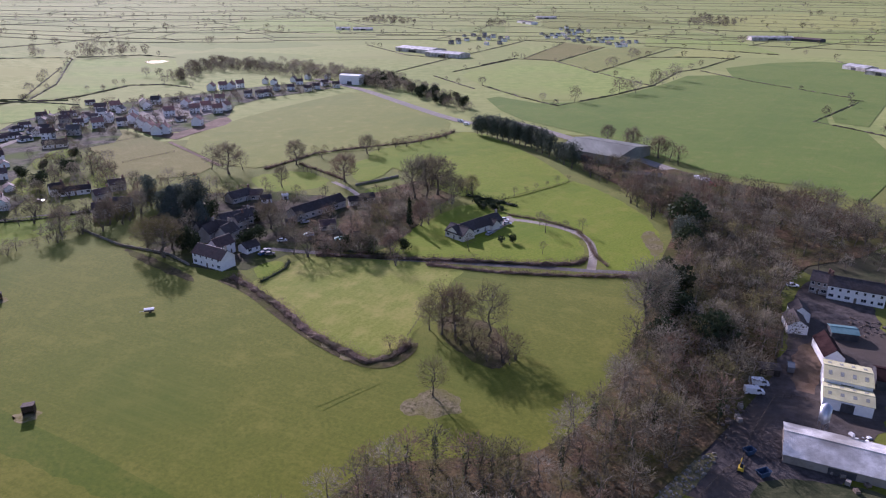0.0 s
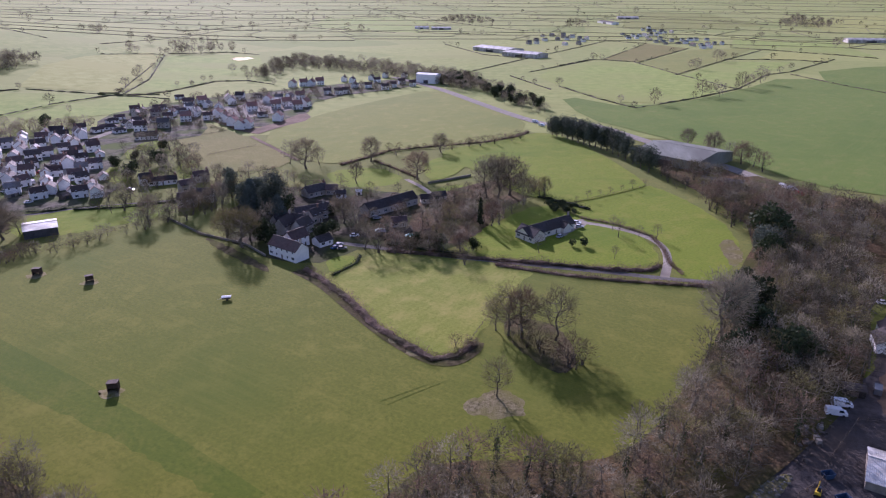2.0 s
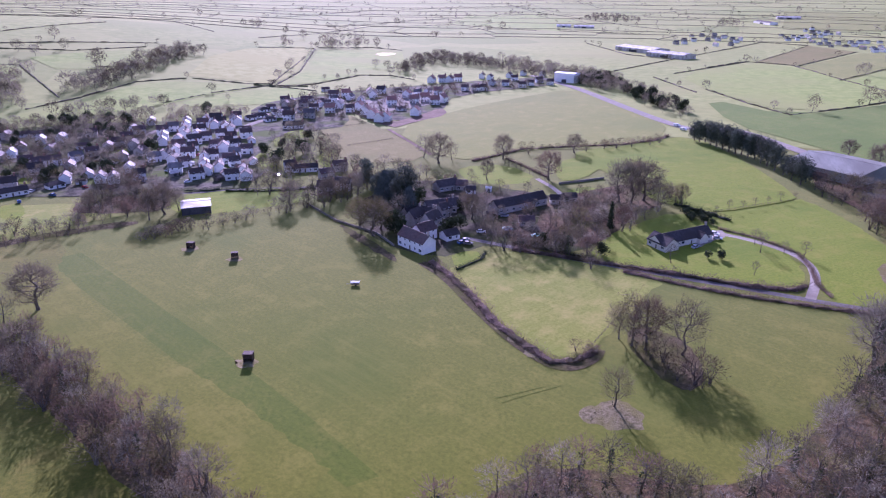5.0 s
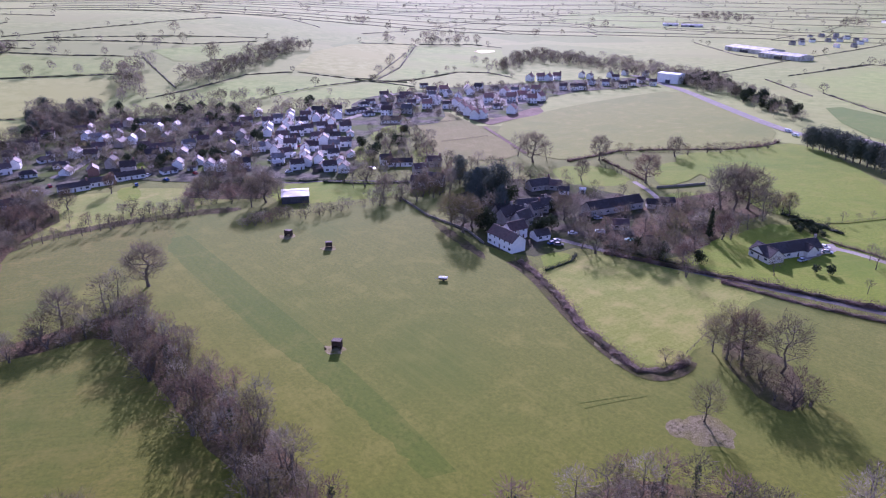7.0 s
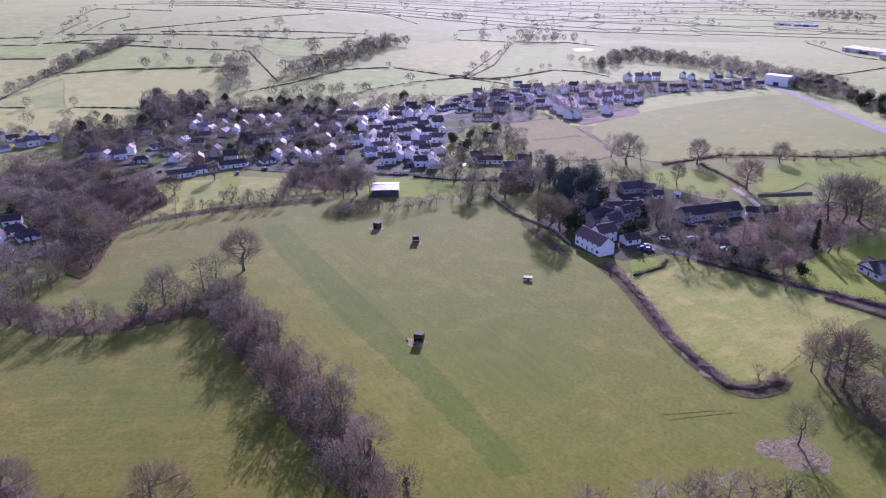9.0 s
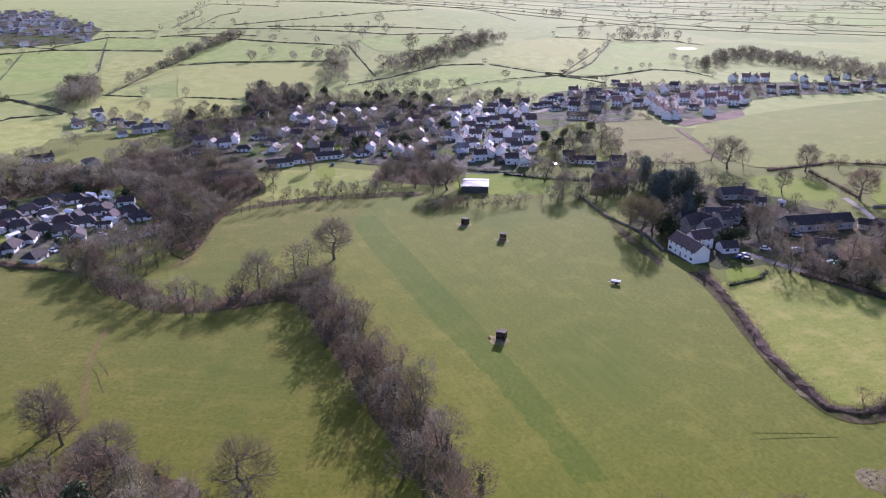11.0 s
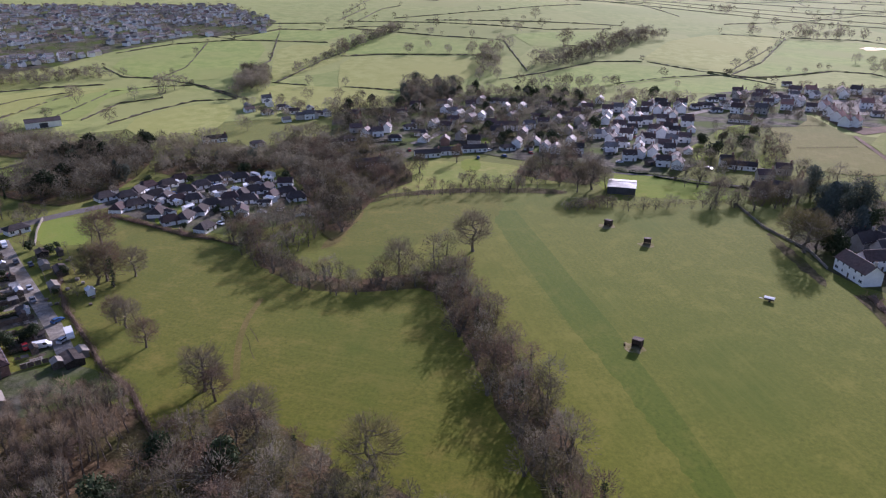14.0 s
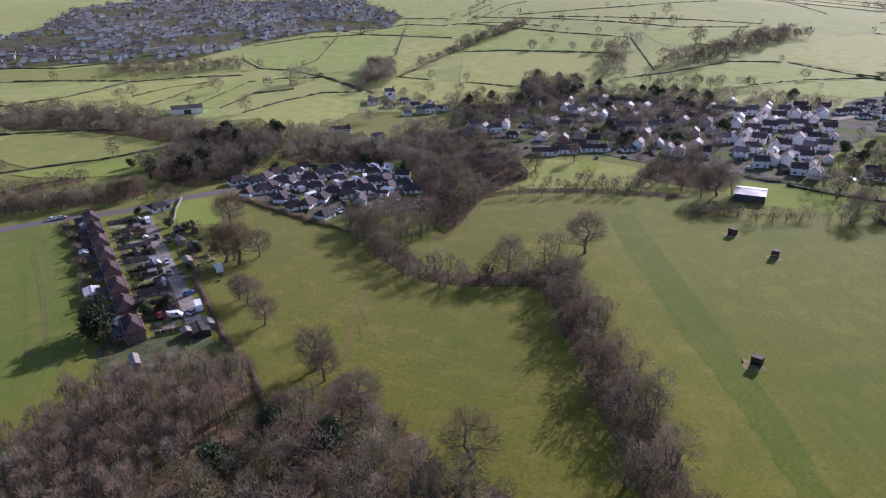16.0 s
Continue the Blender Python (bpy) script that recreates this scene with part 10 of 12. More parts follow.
patch("garden_plot", [(-263.2, 1.3), (-263.1, 2.7), (-259.6, 3.6), (-260.3, 1.3)], SHADE_AND_SOIL, "dug dark soil bed of a terrace garden", 4, "garden", soft=False)
patch("garden_plot", [(-262.2, 2.1), (-261.9, 3.7), (-258.5, 4.6), (-259.3, 2.1)], CONCRETE, "pale concrete patio of a terrace garden", 4, "garden", soft=False)
patch("garden_plot", [(-262.6, -0.1), (-262, 2.3), (-259.4, 1.7), (-259.7, -0.1)], SHADE_AND_SOIL, "dug dark soil bed of a terrace garden", 4, "garden", soft=False)
hedge([(-262.2, -0.1), (-262.2, 8)], 1.3, 0.8, "low garden hedge behind the terrace")
patch("garden_plot", [(-257.2, 1.7), (-257, 3.2), (-254.1, 3.3), (-254.4, 1.7)], CONCRETE, "pale concrete patio of a terrace garden", 4, "garden", soft=False)
patch("garden_plot", [(-256.6, 1.9), (-256.1, 3.9), (-253.2, 4.1), (-253.8, 1.9)], CONCRETE, "pale concrete patio of a terrace garden", 4, "garden", soft=False)
patch("garden_plot", [(-257, 2.2), (-256.4, 4.4), (-253.9, 3.7), (-254.2, 2.2)], SHADE_AND_SOIL, "dug dark soil bed of a terrace garden", 4, "garden", soft=False)
patch("garden_plot", [(-246.4, 7.2), (-245.9, 9.2), (-243.3, 9.1), (-243.8, 7.1)], CONCRETE, "pale concrete patio of a terrace garden", 4, "garden", soft=False)
patch("garden_plot", [(-245.4, 6.9), (-245.3, 8), (-242.2, 8.8), (-242.8, 6.8)], GRAVEL, "gravel bed of a terrace garden", 4, "garden", soft=False)
patch("garden_plot", [(-246.4, 6.7), (-246, 8.4), (-242.9, 9.2), (-243.7, 6.6)], CONCRETE, "pale concrete patio of a terrace garden", 4, "garden", soft=False)
hedge([(-245.6, 0.7), (-246.1, 8.3)], 1.3, 0.8, "low garden hedge behind the terrace")
patch("garden_plot", [(-240.9, 7.2), (-240.6, 8.7), (-237.9, 9), (-238.3, 7.2)], GRAVEL, "gravel bed of a terrace garden", 4, "garden", soft=False)
patch("garden_plot", [(-237.8, 6.7), (-237.6, 8), (-234.6, 8.9), (-235.3, 6.6)], GRAVEL, "gravel bed of a terrace garden", 4, "garden", soft=False)
patch("garden_plot", [(-238.6, 3.7), (-238, 5.7), (-235.6, 5.5), (-236.1, 3.7)], GRAVEL, "gravel bed of a terrace garden", 4, "garden", soft=False)
patch("garden_plot", [(-232.7, 2.2), (-232.5, 3.4), (-229.8, 4), (-230.3, 2.2)], CONCRETE, "pale concrete patio of a terrace garden", 4, "garden", soft=False)
patch("garden_plot", [(-232.7, 2.6), (-232.4, 4), (-230, 4.1), (-230.3, 2.5)], SHADE_AND_SOIL, "dug dark soil bed of a terrace garden", 4, "garden", soft=False)
patch("garden_plot", [(-232.4, 2.8), (-232.2, 4), (-229.3, 5), (-230, 2.8)], SHADE_AND_SOIL, "dug dark soil bed of a terrace garden", 4, "garden", soft=False)
hedge([(-230.6, 1.4), (-231.6, 8.5)], 1.3, 0.8, "low garden hedge behind the terrace")
patch("garden_plot", [(-224.8, 5.2), (-224.2, 7.3), (-222, 7.1), (-222.6, 5.1)], TIMBER, "weathered timber decking in a terrace garden", 4, "garden", soft=False)
patch("garden_plot", [(-225.7, 2.6), (-225.2, 4.4), (-223, 4.3), (-223.5, 2.6)], GRAVEL, "gravel bed of a terrace garden", 4, "garden", soft=False)
patch("garden_plot", [(-227.1, -0.8), (-226.9, 0.5), (-224.2, 1.2), (-224.8, -0.8)], SHADE_AND_SOIL, "dug dark soil bed of a terrace garden", 4, "garden", soft=False)
patch("garden_plot", [(-220.4, 4), (-219.9, 5.9), (-217.7, 5.8), (-218.3, 4)], GRAVEL, "gravel bed of a terrace garden", 4, "garden", soft=False)
patch("garden_plot", [(-219.8, 3.9), (-219.7, 5), (-217.2, 5.4), (-217.6, 3.9)], CONCRETE, "pale concrete patio of a terrace garden", 4, "garden", soft=False)
patch("garden_plot", [(-220, 3.8), (-219.5, 5.6), (-217.2, 5.8), (-217.8, 3.8)], TIMBER, "weathered timber decking in a terrace garden", 4, "garden", soft=False)
hedge([(-217.1, 2.1), (-218.4, 8.8)], 1.3, 0.8, "low garden hedge behind the terrace")
patch("garden_plot", [(-213.8, 1.4), (-213.6, 2.5), (-211.1, 3.3), (-211.7, 1.4)], SHADE_AND_SOIL, "dug dark soil bed of a terrace garden", 4, "garden", soft=False)
patch("garden_plot", [(-211.6, 7.4), (-211, 9.3), (-209.3, 8.6), (-209.5, 7.3)], TIMBER, "weathered timber decking in a terrace garden", 4, "garden", soft=False)
patch("garden_plot", [(-214, 3.1), (-213.5, 5), (-211.3, 5.1), (-212, 3)], GRAVEL, "gravel bed of a terrace garden", 4, "garden", soft=False)
pallet(-250.2, 19.9, 21, 0.4)
pallet(-286.5, 25.3, 117, 0.4)
pallet(-293.4, 21.9, 3, 0.6)
pallet(-237.1, 26.7, 177, 0.4)
pallet(-290.8, 18.8, 70, 0.7)
pallet(-247.3, 29.7, 120, 0.9)
pallet(-268.0, 29.6, 168, 0.5)
pallet(-261.5, 27.0, 69, 0.8)
pallet(-244.8, 15.7, 6, 0.9)
pallet(-283.2, 27.3, 170, 0.6)
pallet(-244.4, 17.6, 74, 0.5)
pallet(-250.0, 15.2, 146, 0.5)
pallet(-263.3, 22.3, 3, 0.6)
pallet(-256.9, 28.1, 170, 0.7)
pallet(-279.7, 20.9, 94, 0.3)
pallet(-254.6, 22.6, 130, 0.8)
pallet(-242.2, 28.6, 159, 0.3)
fence([(-304.8, 20.2), (-305.7, 24.6)], "weathered board fence of the allotments", 3)
fence([(-290, 19.3), (-290.8, 26.1)], "weathered board fence of the allotments", 3)
fence([(-271.1, 18.3), (-272.5, 25.7)], "weathered board fence of the allotments", 3)
fence([(-248.6, 17.1), (-250.3, 24.6)], "weathered board fence of the allotments", 3)
fence([(-302.6, 18.5), (-248.6, 17.1)], "weathered board fence of the allotments", 3)
fence([(-298.2, 29.5), (-253, 26.3)], "weathered board fence of the allotments", 3)
patch("rough_margin", [(-329, -24.5), (-329.4, -22.2), (-295.1, -16.3), (-247.9, -15.5), (-213.3, -14), (-211.9, -15.9), (-249, -17.7), (-293.1, -18.8)], MARGIN, "dead grass bank between crop and terrace", 3, "verge")
plant("scrub0", -276.5, -17.6, 4.1, "")
plant("scrub1", -259.0, -16.8, 4.3, "")
plant("scrub2", -238.5, -16.2, 4.1, "")
plant("scrub1", -307.2, -19.4, 4.2, "")
plant("scrub0", -324.1, -22.6, 3.3, "")
rubble("rubble_heap", [(45.6, 119), (54.8, 128.7), (64.2, 136.5), (67.2, 135.5), (59.3, 126.4), (50, 117.3)], 1.1, 0.15, 0.5, 3, WALL_STONE, "broken pale rubble along the yard bank")
rubble("scrap_heap", [(78, 159.7), (86.8, 163.9), (84, 155.7), (76.1, 145.6), (69.9, 138.7), (68.6, 141)], 1.6, 0.2, 0.7, 4, TIMBER, "broken timber and scrap at the wood edge")
rubble("scrap_heap", [(102.5, 143.9), (107.3, 142.3), (106.7, 140), (102, 141.6)], 1.5, 0.2, 0.8, 5, RENDER, "pale broken boards beside the long shed")
rubble("brash_heap", [(-10.5, 155.1), (-6.4, 160.5), (0.6, 162.8), (3.8, 158.9), (2.8, 153.1), (-3.1, 151), (-8.3, 151.5)], 1.5, 0.06, 0.2, 6, BRASH, "cut branches heaped round a lone tree")
rubble("scrap_heap", [(139.1, 209.9), (148.5, 203.7), (142.6, 193.9), (136.1, 194.6), (134.3, 199.6)], 2.2, 0.2, 0.7, 8, TIMBER, "stacked timber and scrap behind the sheds")
# details of the old houses
vehicle("car", "grey", -71.7, 264.5, 20, "car parked at the old houses")
vehicle("car", "white", -70.1, 280.7, 20, "car parked at the old houses")
vehicle("car", "silver", -64.9, 306.0, 20, "car parked at the old houses")
house(-93.6, 298.4, 60, 6, 5, 4.2, 2.6, "stone", "slate", label="gabled stone bay of the manor", group="manor blocks", storeys=2, stacks=1)
house(-107.0, 287.5, 60, 6, 5, 4.4, 2.8, "stone", "slate", label="gabled stone bay of the manor", group="manor blocks", storeys=2, stacks=1)
house(-93.0, 313.3, -25, 7, 5, 3.4, 2.2, "stone", "slate", label="stone stable of the manor", group="manor blocks", storeys=1, stacks=0)
house(-97.6, 345.1, 10, 6, 5, 3, 2.2, "stone", "brown", label="small stone cottage among the gardens", group="manor blocks", storeys=1, stacks=0)
house(-91.1, 339.2, 20, 5, 4, 2.4, 1.6, "white", "slate", label="low white garden house", group="manor blocks", storeys=1, stacks=0)
house(-53.0, 298.1, 20, 7, 5, 2.6, 1.8, "stone", "brown", label="stone outhouse behind the barn", group="manor blocks", storeys=1, stacks=0)
house(-45.0, 335.9, 15, 6, 5, 2.6, 1.8, "stone", "slate", label="stone outhouse by the gravel track", group="manor blocks", storeys=1, stacks=0)
house(-158.7, 324.9, 10, 8, 6, 4.4, 2.4, "white", "slate", label="white cottage behind the trees", group="manor blocks", storeys=2, stacks=1)
house(-164.4, 315.8, 15, 9, 6, 4.4, 2.4, "stone", "brown", label="stone cottage behind the trees", group="manor blocks", storeys=2, stacks=1)
shed(-71.9, 303.5, 20, 3, 2.4, 2.1, 0.7, "timber", "felt", "small garden shed among the old gardens", group="garden sheds")
shed(-58.7, 283.7, 20, 3.4, 2.6, 2.1, 0.7, "timber", "sheet", "small garden shed among the old gardens", group="garden sheds")
shed(-38.0, 286.8, 20, 3, 2.4, 2.1, 0.7, "timber", "felt", "small garden shed among the old gardens", group="garden sheds")
shed(-88.4, 325.8, 20, 3, 2.4, 2.1, 0.7, "block", "slate", "small garden shed among the old gardens", group="garden sheds")
shed(-82.8, 345.3, 20, 3, 2.2, 2.1, 0.7, "white", "white", "small garden shed among the old gardens", group="garden sheds")
road("wheel_track", [(-31.5, 153), (-26.5, 158.1), (-17.5, 166.2)], 0.25, STRIP, "faint wheel track pressed into the pasture", 2, "track")
road("wheel_track", [(-33.8, 154.3), (-28.2, 159.0), (-21.9, 164.4)], 0.25, STRIP, "faint wheel track pressed into the pasture", 2, "track")
# trees along the far hedges, and the patchwork beyond
rnd = random.Random(21)
mass("hedgerow_trees", [(rnd.choice(("dot0", "dot1", "dot2") if math.hypot(x, y) < 900 else ("speck0", "speck1", "speck2")), x + rnd.uniform(-2, 2), y + rnd.uniform(-2, 2), rnd.uniform(5, 13)) for pts in FAR_LINES for x, y in along(pts, 38) if rnd.random() < 0.42], "bare trees along the hedges of the vale")
far_hedges()
wood([(-369.6, 165.8), (-408.9, 224.9), (-338.6, 213.8), (-289.3, 198.6), (-283.9, 174.2), (-267.5, 151.4), (-243.6, 128.7), (-238.3, 116.8), (-275.5, 127.6), (-326.6, 147.8)], ('wood0', 'wood1', 'wood3', 'scrub0', 'scrub1', 'scrub2', 'wood4', 'wood2', 'scrub0', 'far2'), 7.5, 7, 12, 146, "dense bare trees between estate and field")
wood([(-287.3, 193.6), (-265.7, 229.2), (-242.9, 262.2), (-230.1, 257.2), (-252.2, 217.4), (-273.4, 187.2)], ('far2', 'wood2', 'scrub1', 'scrub0', 'wood0'), 9, 4, 9, 147, "bare field-edge alders and scrub")
patch("lawn", [(-265.4, 446.2), (-253.5, 463.2), (-239, 438.4), (-251.1, 424.6)], LAWN, "bright lawn among the village houses", 2, "lawn")
patch("lawn", [(-249.4, 380.3), (-239.4, 391.8), (-217, 357.7), (-224.9, 345)], LAWN, "bright lawn among the village houses", 2, "lawn")
patch("lawn", [(-209.7, 393.5), (-200.1, 402.8), (-182.5, 367.6), (-190.2, 360)], LAWN, "bright lawn among the village houses", 2, "lawn")
patch("lawn", [(-233.7, 274), (-230.7, 293.5), (-207.3, 309.6), (-177.5, 321.3), (-165.7, 303.2), (-184.9, 280.8), (-197.2, 268.3), (-213.4, 259.1)], LAWN, "bright lawn among the village houses", 2, "lawn")
patch("lawn", [(-305.5, 240.6), (-300.8, 248.4), (-285.8, 234.8), (-289.8, 227.9)], LAWN, "bright lawn among the village houses", 2, "lawn")
patch("lawn", [(-310.2, 243), (-303.3, 252.2), (-282.2, 234.5), (-289.5, 226.9)], LAWN, "bright lawn among the village houses", 2, "lawn")
patch("lawn", [(-296.9, 282.3), (-287.4, 290.7), (-275.7, 278.7), (-284.6, 270.9)], LAWN, "bright lawn among the village houses", 2, "lawn")
patch("lawn", [(-388.9, 348.4), (-384.7, 355.3), (-367.3, 339), (-371.4, 332.5)], LAWN, "bright lawn among the village houses", 2, "lawn")
patch("lawn", [(-341.8, 360.4), (-337.3, 367.3), (-324.8, 354.3), (-329.2, 347.8)], LAWN, "bright lawn among the village houses", 2, "lawn")
patch("lawn", [(-401, 282.7), (-398.9, 291.2), (-385.4, 281.4), (-387.2, 273.5)], LAWN, "bright lawn among the village houses", 2, "lawn")
patch("lawn", [(-343.2, 285.6), (-341, 293.5), (-327.2, 281.8), (-331.6, 276.1)], LAWN, "bright lawn among the village houses", 2, "lawn")
patch("lawn", [(-250.3, 290.4), (-247.7, 294.7), (-241.7, 287.3), (-244, 283.3)], LAWN, "bright lawn among the village houses", 2, "lawn")
patch("lawn", [(-261.3, 425.4), (-257.9, 431.9), (-244.1, 407.2), (-247.3, 403.3)], LAWN, "bright lawn among the village houses", 2, "lawn")
patch("village_field", [(-323.8, 199.5), (-323.8, 219.1), (-303.8, 239.1), (-297, 250.5), (-271.6, 261.2), (-249.1, 267.7), (-236.6, 253.6), (-251.2, 236.5), (-262, 213.7), (-269.3, 190.6), (-283.1, 180.1)], PADDOCK, "light green paddock below the village street", 1, "field")
road("village_lane", [(-353.7, 223.4), (-359.2, 245.3), (-366.2, 264.3), (-386.1, 291.6), (-396, 317.5), (-410, 350.1)], 5, CONCRETE, "pale worn village lane", 4, "road")
road("village_lane", [(-353.7, 223.4), (-363.1, 212.9), (-372.7, 199.7)], 5, CONCRETE, "pale worn village lane", 4, "road")
road("village_lane", [(-226.6, 295.9), (-237.7, 314.7), (-244.2, 334), (-262.8, 363.2), (-286.5, 393.1), (-299.3, 425.8)], 5, CONCRETE, "pale worn village lane", 4, "road")
road("village_lane", [(-237.7, 314.7), (-258, 318.2), (-282.3, 337.4), (-303.5, 372.8)], 4, CONCRETE, "pale worn village lane", 4, "road")
road("village_lane", [(-215.2, 327.5), (-232.5, 317.6), (-254, 302.4), (-279.8, 287.7)], 5, CONCRETE, "pale worn village lane", 4, "road")
road("village_lane", [(-279.8, 287.7), (-309.6, 304.8), (-340.6, 331.5), (-351.4, 365.1), (-350.3, 394.5), (-358.1, 431.1)], 4, CONCRETE, "pale worn village lane", 4, "road")
road("village_lane", [(-299.3, 425.8), (-304.6, 465.6), (-299.9, 512), (-281.6, 540.4)], 6, CONCRETE, "pale worn village lane", 4, "road")
road("village_lane", [(-396, 317.5), (-363.1, 327.7), (-340.6, 331.5)], 4, CONCRETE, "pale worn village lane", 4, "road")
road("village_lane", [(-317.5, 269.1), (-336.3, 292.8), (-345.3, 315.7)], 3.5, CONCRETE, "pale worn village lane", 4, "road")
hedge([(-358.1, 182.2), (-357.2, 196.5), (-355, 217.5), (-359.4, 236.6)], 2, 1.8, "dense dark evergreen garden hedge", mat=EVERGREEN)
hedge([(-360.4, 192.3), (-359.5, 207.3), (-360.1, 227.8)], 2, 1.8, "dense dark evergreen garden hedge", mat=EVERGREEN)
hedge([(-246.2, 292.8), (-226.6, 298.5), (-222.5, 303.6)], 2, 1.8, "dense dark evergreen garden hedge", mat=EVERGREEN)
hedge([(-268, 275), (-257.3, 286.5), (-246, 290.2)], 2, 1.8, "dense dark evergreen garden hedge", mat=EVERGREEN)
hedge([(-217, 301.4), (-195.4, 308.5), (-173.6, 320.8)], 2, 1.8, "dense dark evergreen garden hedge", mat=EVERGREEN)
hedge([(-300.2, 300.4), (-292.9, 301.4)], 1.6, 1.2, "garden hedge between village houses")
shed(-438.1, 321.6, 64, 5.6, 3.3, 2.2, 0.8, "timber", "sheet", "small outbuilding among the village gardens", group="village outbuildings")
hedge([(-370.7, 258.5), (-365.6, 261.4)], 1.6, 1.2, "garden hedge between village houses", mat=EVERGREEN)
hedge([(-389.3, 337.7), (-384.9, 340.4)], 1.6, 1.2, "garden hedge between village houses")
hedge([(-296.2, 327.8), (-292.8, 331.5)], 1.6, 1.2, "garden hedge between village houses")
hedge([(-388.5, 348.6), (-384.7, 355.3)], 1.6, 1.2, "garden hedge between village houses", mat=EVERGREEN)
shed(-284.0, 383.8, 134, 5.9, 2.6, 2.2, 0.8, "white", "slate", "small garage among the village gardens", group="village outbuildings")
shed(-263.4, 318.8, 64, 5.0, 3.4, 2.2, 0.8, "block", "sheet", "small store among the village gardens", group="village outbuildings")
hedge([(-387.6, 278.4), (-378.6, 275.2)], 1.6, 1.2, "garden hedge between village houses", mat=EVERGREEN)
shed(-351.8, 339.1, 79, 3.8, 3.2, 2.2, 0.8, "timber", "white", "small outbuilding among the village gardens", group="village outbuildings")
shed(-302.0, 313.5, 151, 5.4, 2.7, 2.2, 0.8, "block", "sheet", "small outbuilding among the village gardens", group="village outbuildings")
shed(-419.0, 306.6, 80, 5.4, 2.5, 2.2, 0.8, "timber", "white", "small outbuilding among the village gardens", group="village outbuildings")
hedge([(-259.4, 320.5), (-260.2, 326.5)], 1.6, 1.2, "garden hedge between village houses", mat=EVERGREEN)
shed(-334.5, 263.9, 12, 5.2, 3.0, 2.2, 0.8, "timber", "felt", "small garage among the village gardens", group="village outbuildings")
shed(-316.7, 326.5, 55, 3.7, 2.8, 2.2, 0.8, "white", "slate", "small outbuilding among the village gardens", group="village outbuildings")
hedge([(-381.8, 260.1), (-378.8, 265.1)], 1.6, 1.2, "garden hedge between village houses", mat=EVERGREEN)
hedge([(-251.5, 358.6), (-242.6, 358.4)], 1.6, 1.2, "garden hedge between village houses")
hedge([(-342.5, 321), (-334.1, 316.7)], 1.6, 1.2, "garden hedge between village houses", mat=EVERGREEN)
shed(-339.9, 322.3, 121, 4.4, 2.8, 2.2, 0.8, "white", "white", "small store among the village gardens", group="village outbuildings")
hedge([(-368.9, 320.4), (-369.9, 329.5)], 1.6, 1.2, "garden hedge between village houses", mat=EVERGREEN)
shed(-300.8, 288.7, 25, 5.3, 3.3, 2.2, 0.8, "white", "felt", "small outbuilding among the village gardens", group="village outbuildings")
hedge([(-246, 317.4), (-245.3, 323.9)], 1.6, 1.2, "garden hedge between village houses", mat=EVERGREEN)
hedge([(-322.2, 389.2), (-312.1, 384.4)], 1.6, 1.2, "garden hedge between village houses")
hedge([(-386.7, 356.2), (-376.8, 355.9)], 1.6, 1.2, "garden hedge between village houses", mat=EVERGREEN)
hedge([(-280, 305.6), (-273.8, 303)], 1.6, 1.2, "garden hedge between village houses")
hedge([(-277.1, 358.7), (-270.9, 358.5)], 1.6, 1.2, "garden hedge between village houses")
shed(-374.8, 333.6, 38, 5.4, 2.6, 2.2, 0.8, "timber", "felt", "small outbuilding among the village gardens", group="village outbuildings")
hedge([(-280.8, 300.5), (-272.9, 299)], 1.6, 1.2, "garden hedge between village houses")
hedge([(-251.8, 320.1), (-249.9, 326)], 1.6, 1.2, "garden hedge between village houses", mat=EVERGREEN)
shed(-285.7, 356.1, 128, 5.4, 2.8, 2.2, 0.8, "white", "felt", "small store among the village gardens", group="village outbuildings")
hedge([(-337, 333.6), (-338.7, 340.2)], 1.6, 1.2, "garden hedge between village houses")
hedge([(-410.1, 333), (-403.6, 337.1)], 1.6, 1.2, "garden hedge between village houses", mat=EVERGREEN)
shed(-234.5, 345.2, 147, 4.5, 2.6, 2.2, 0.8, "white", "slate", "small garage among the village gardens", group="village outbuildings")
shed(-369.9, 291.9, 96, 3.8, 2.6, 2.2, 0.8, "timber", "sheet", "small store among the village gardens", group="village outbuildings")
hedge([(-373.6, 250.6), (-370.1, 254.2)], 1.6, 1.2, "garden hedge between village houses")
hedge([(-299.6, 345.8), (-298.5, 352.1)], 1.6, 1.2, "garden hedge between village houses")
shed(-272.8, 327.6, 97, 3.2, 3.2, 2.2, 0.8, "block", "sheet", "small outbuilding among the village gardens", group="village outbuildings")
hedge([(-334.1, 325.9), (-326, 326.9)], 1.6, 1.2, "garden hedge between village houses", mat=EVERGREEN)
shed(-305.2, 351.6, 61, 4.0, 2.9, 2.2, 0.8, "white", "sheet", "small store among the village gardens", group="village outbuildings")
shed(-447.7, 304.8, 25, 5.9, 2.7, 2.2, 0.8, "white", "slate", "small store among the village gardens", group="village outbuildings")
shed(-421.4, 313.1, 74, 4.3, 2.6, 2.2, 0.8, "block", "slate", "small outbuilding among the village gardens", group="village outbuildings")
shed(-369.1, 314.2, 165, 3.1, 3.0, 2.2, 0.8, "white", "white", "small store among the village gardens", group="village outbuildings")
hedge([(-374.8, 315), (-375.3, 322.3)], 1.6, 1.2, "garden hedge between village houses")
hedge([(-344.5, 334.9), (-343.8, 345.1)], 1.6, 1.2, "garden hedge between village houses", mat=EVERGREEN)
hedge([(-328.3, 285.9), (-328.1, 292.6)], 1.6, 1.2, "garden hedge between village houses")
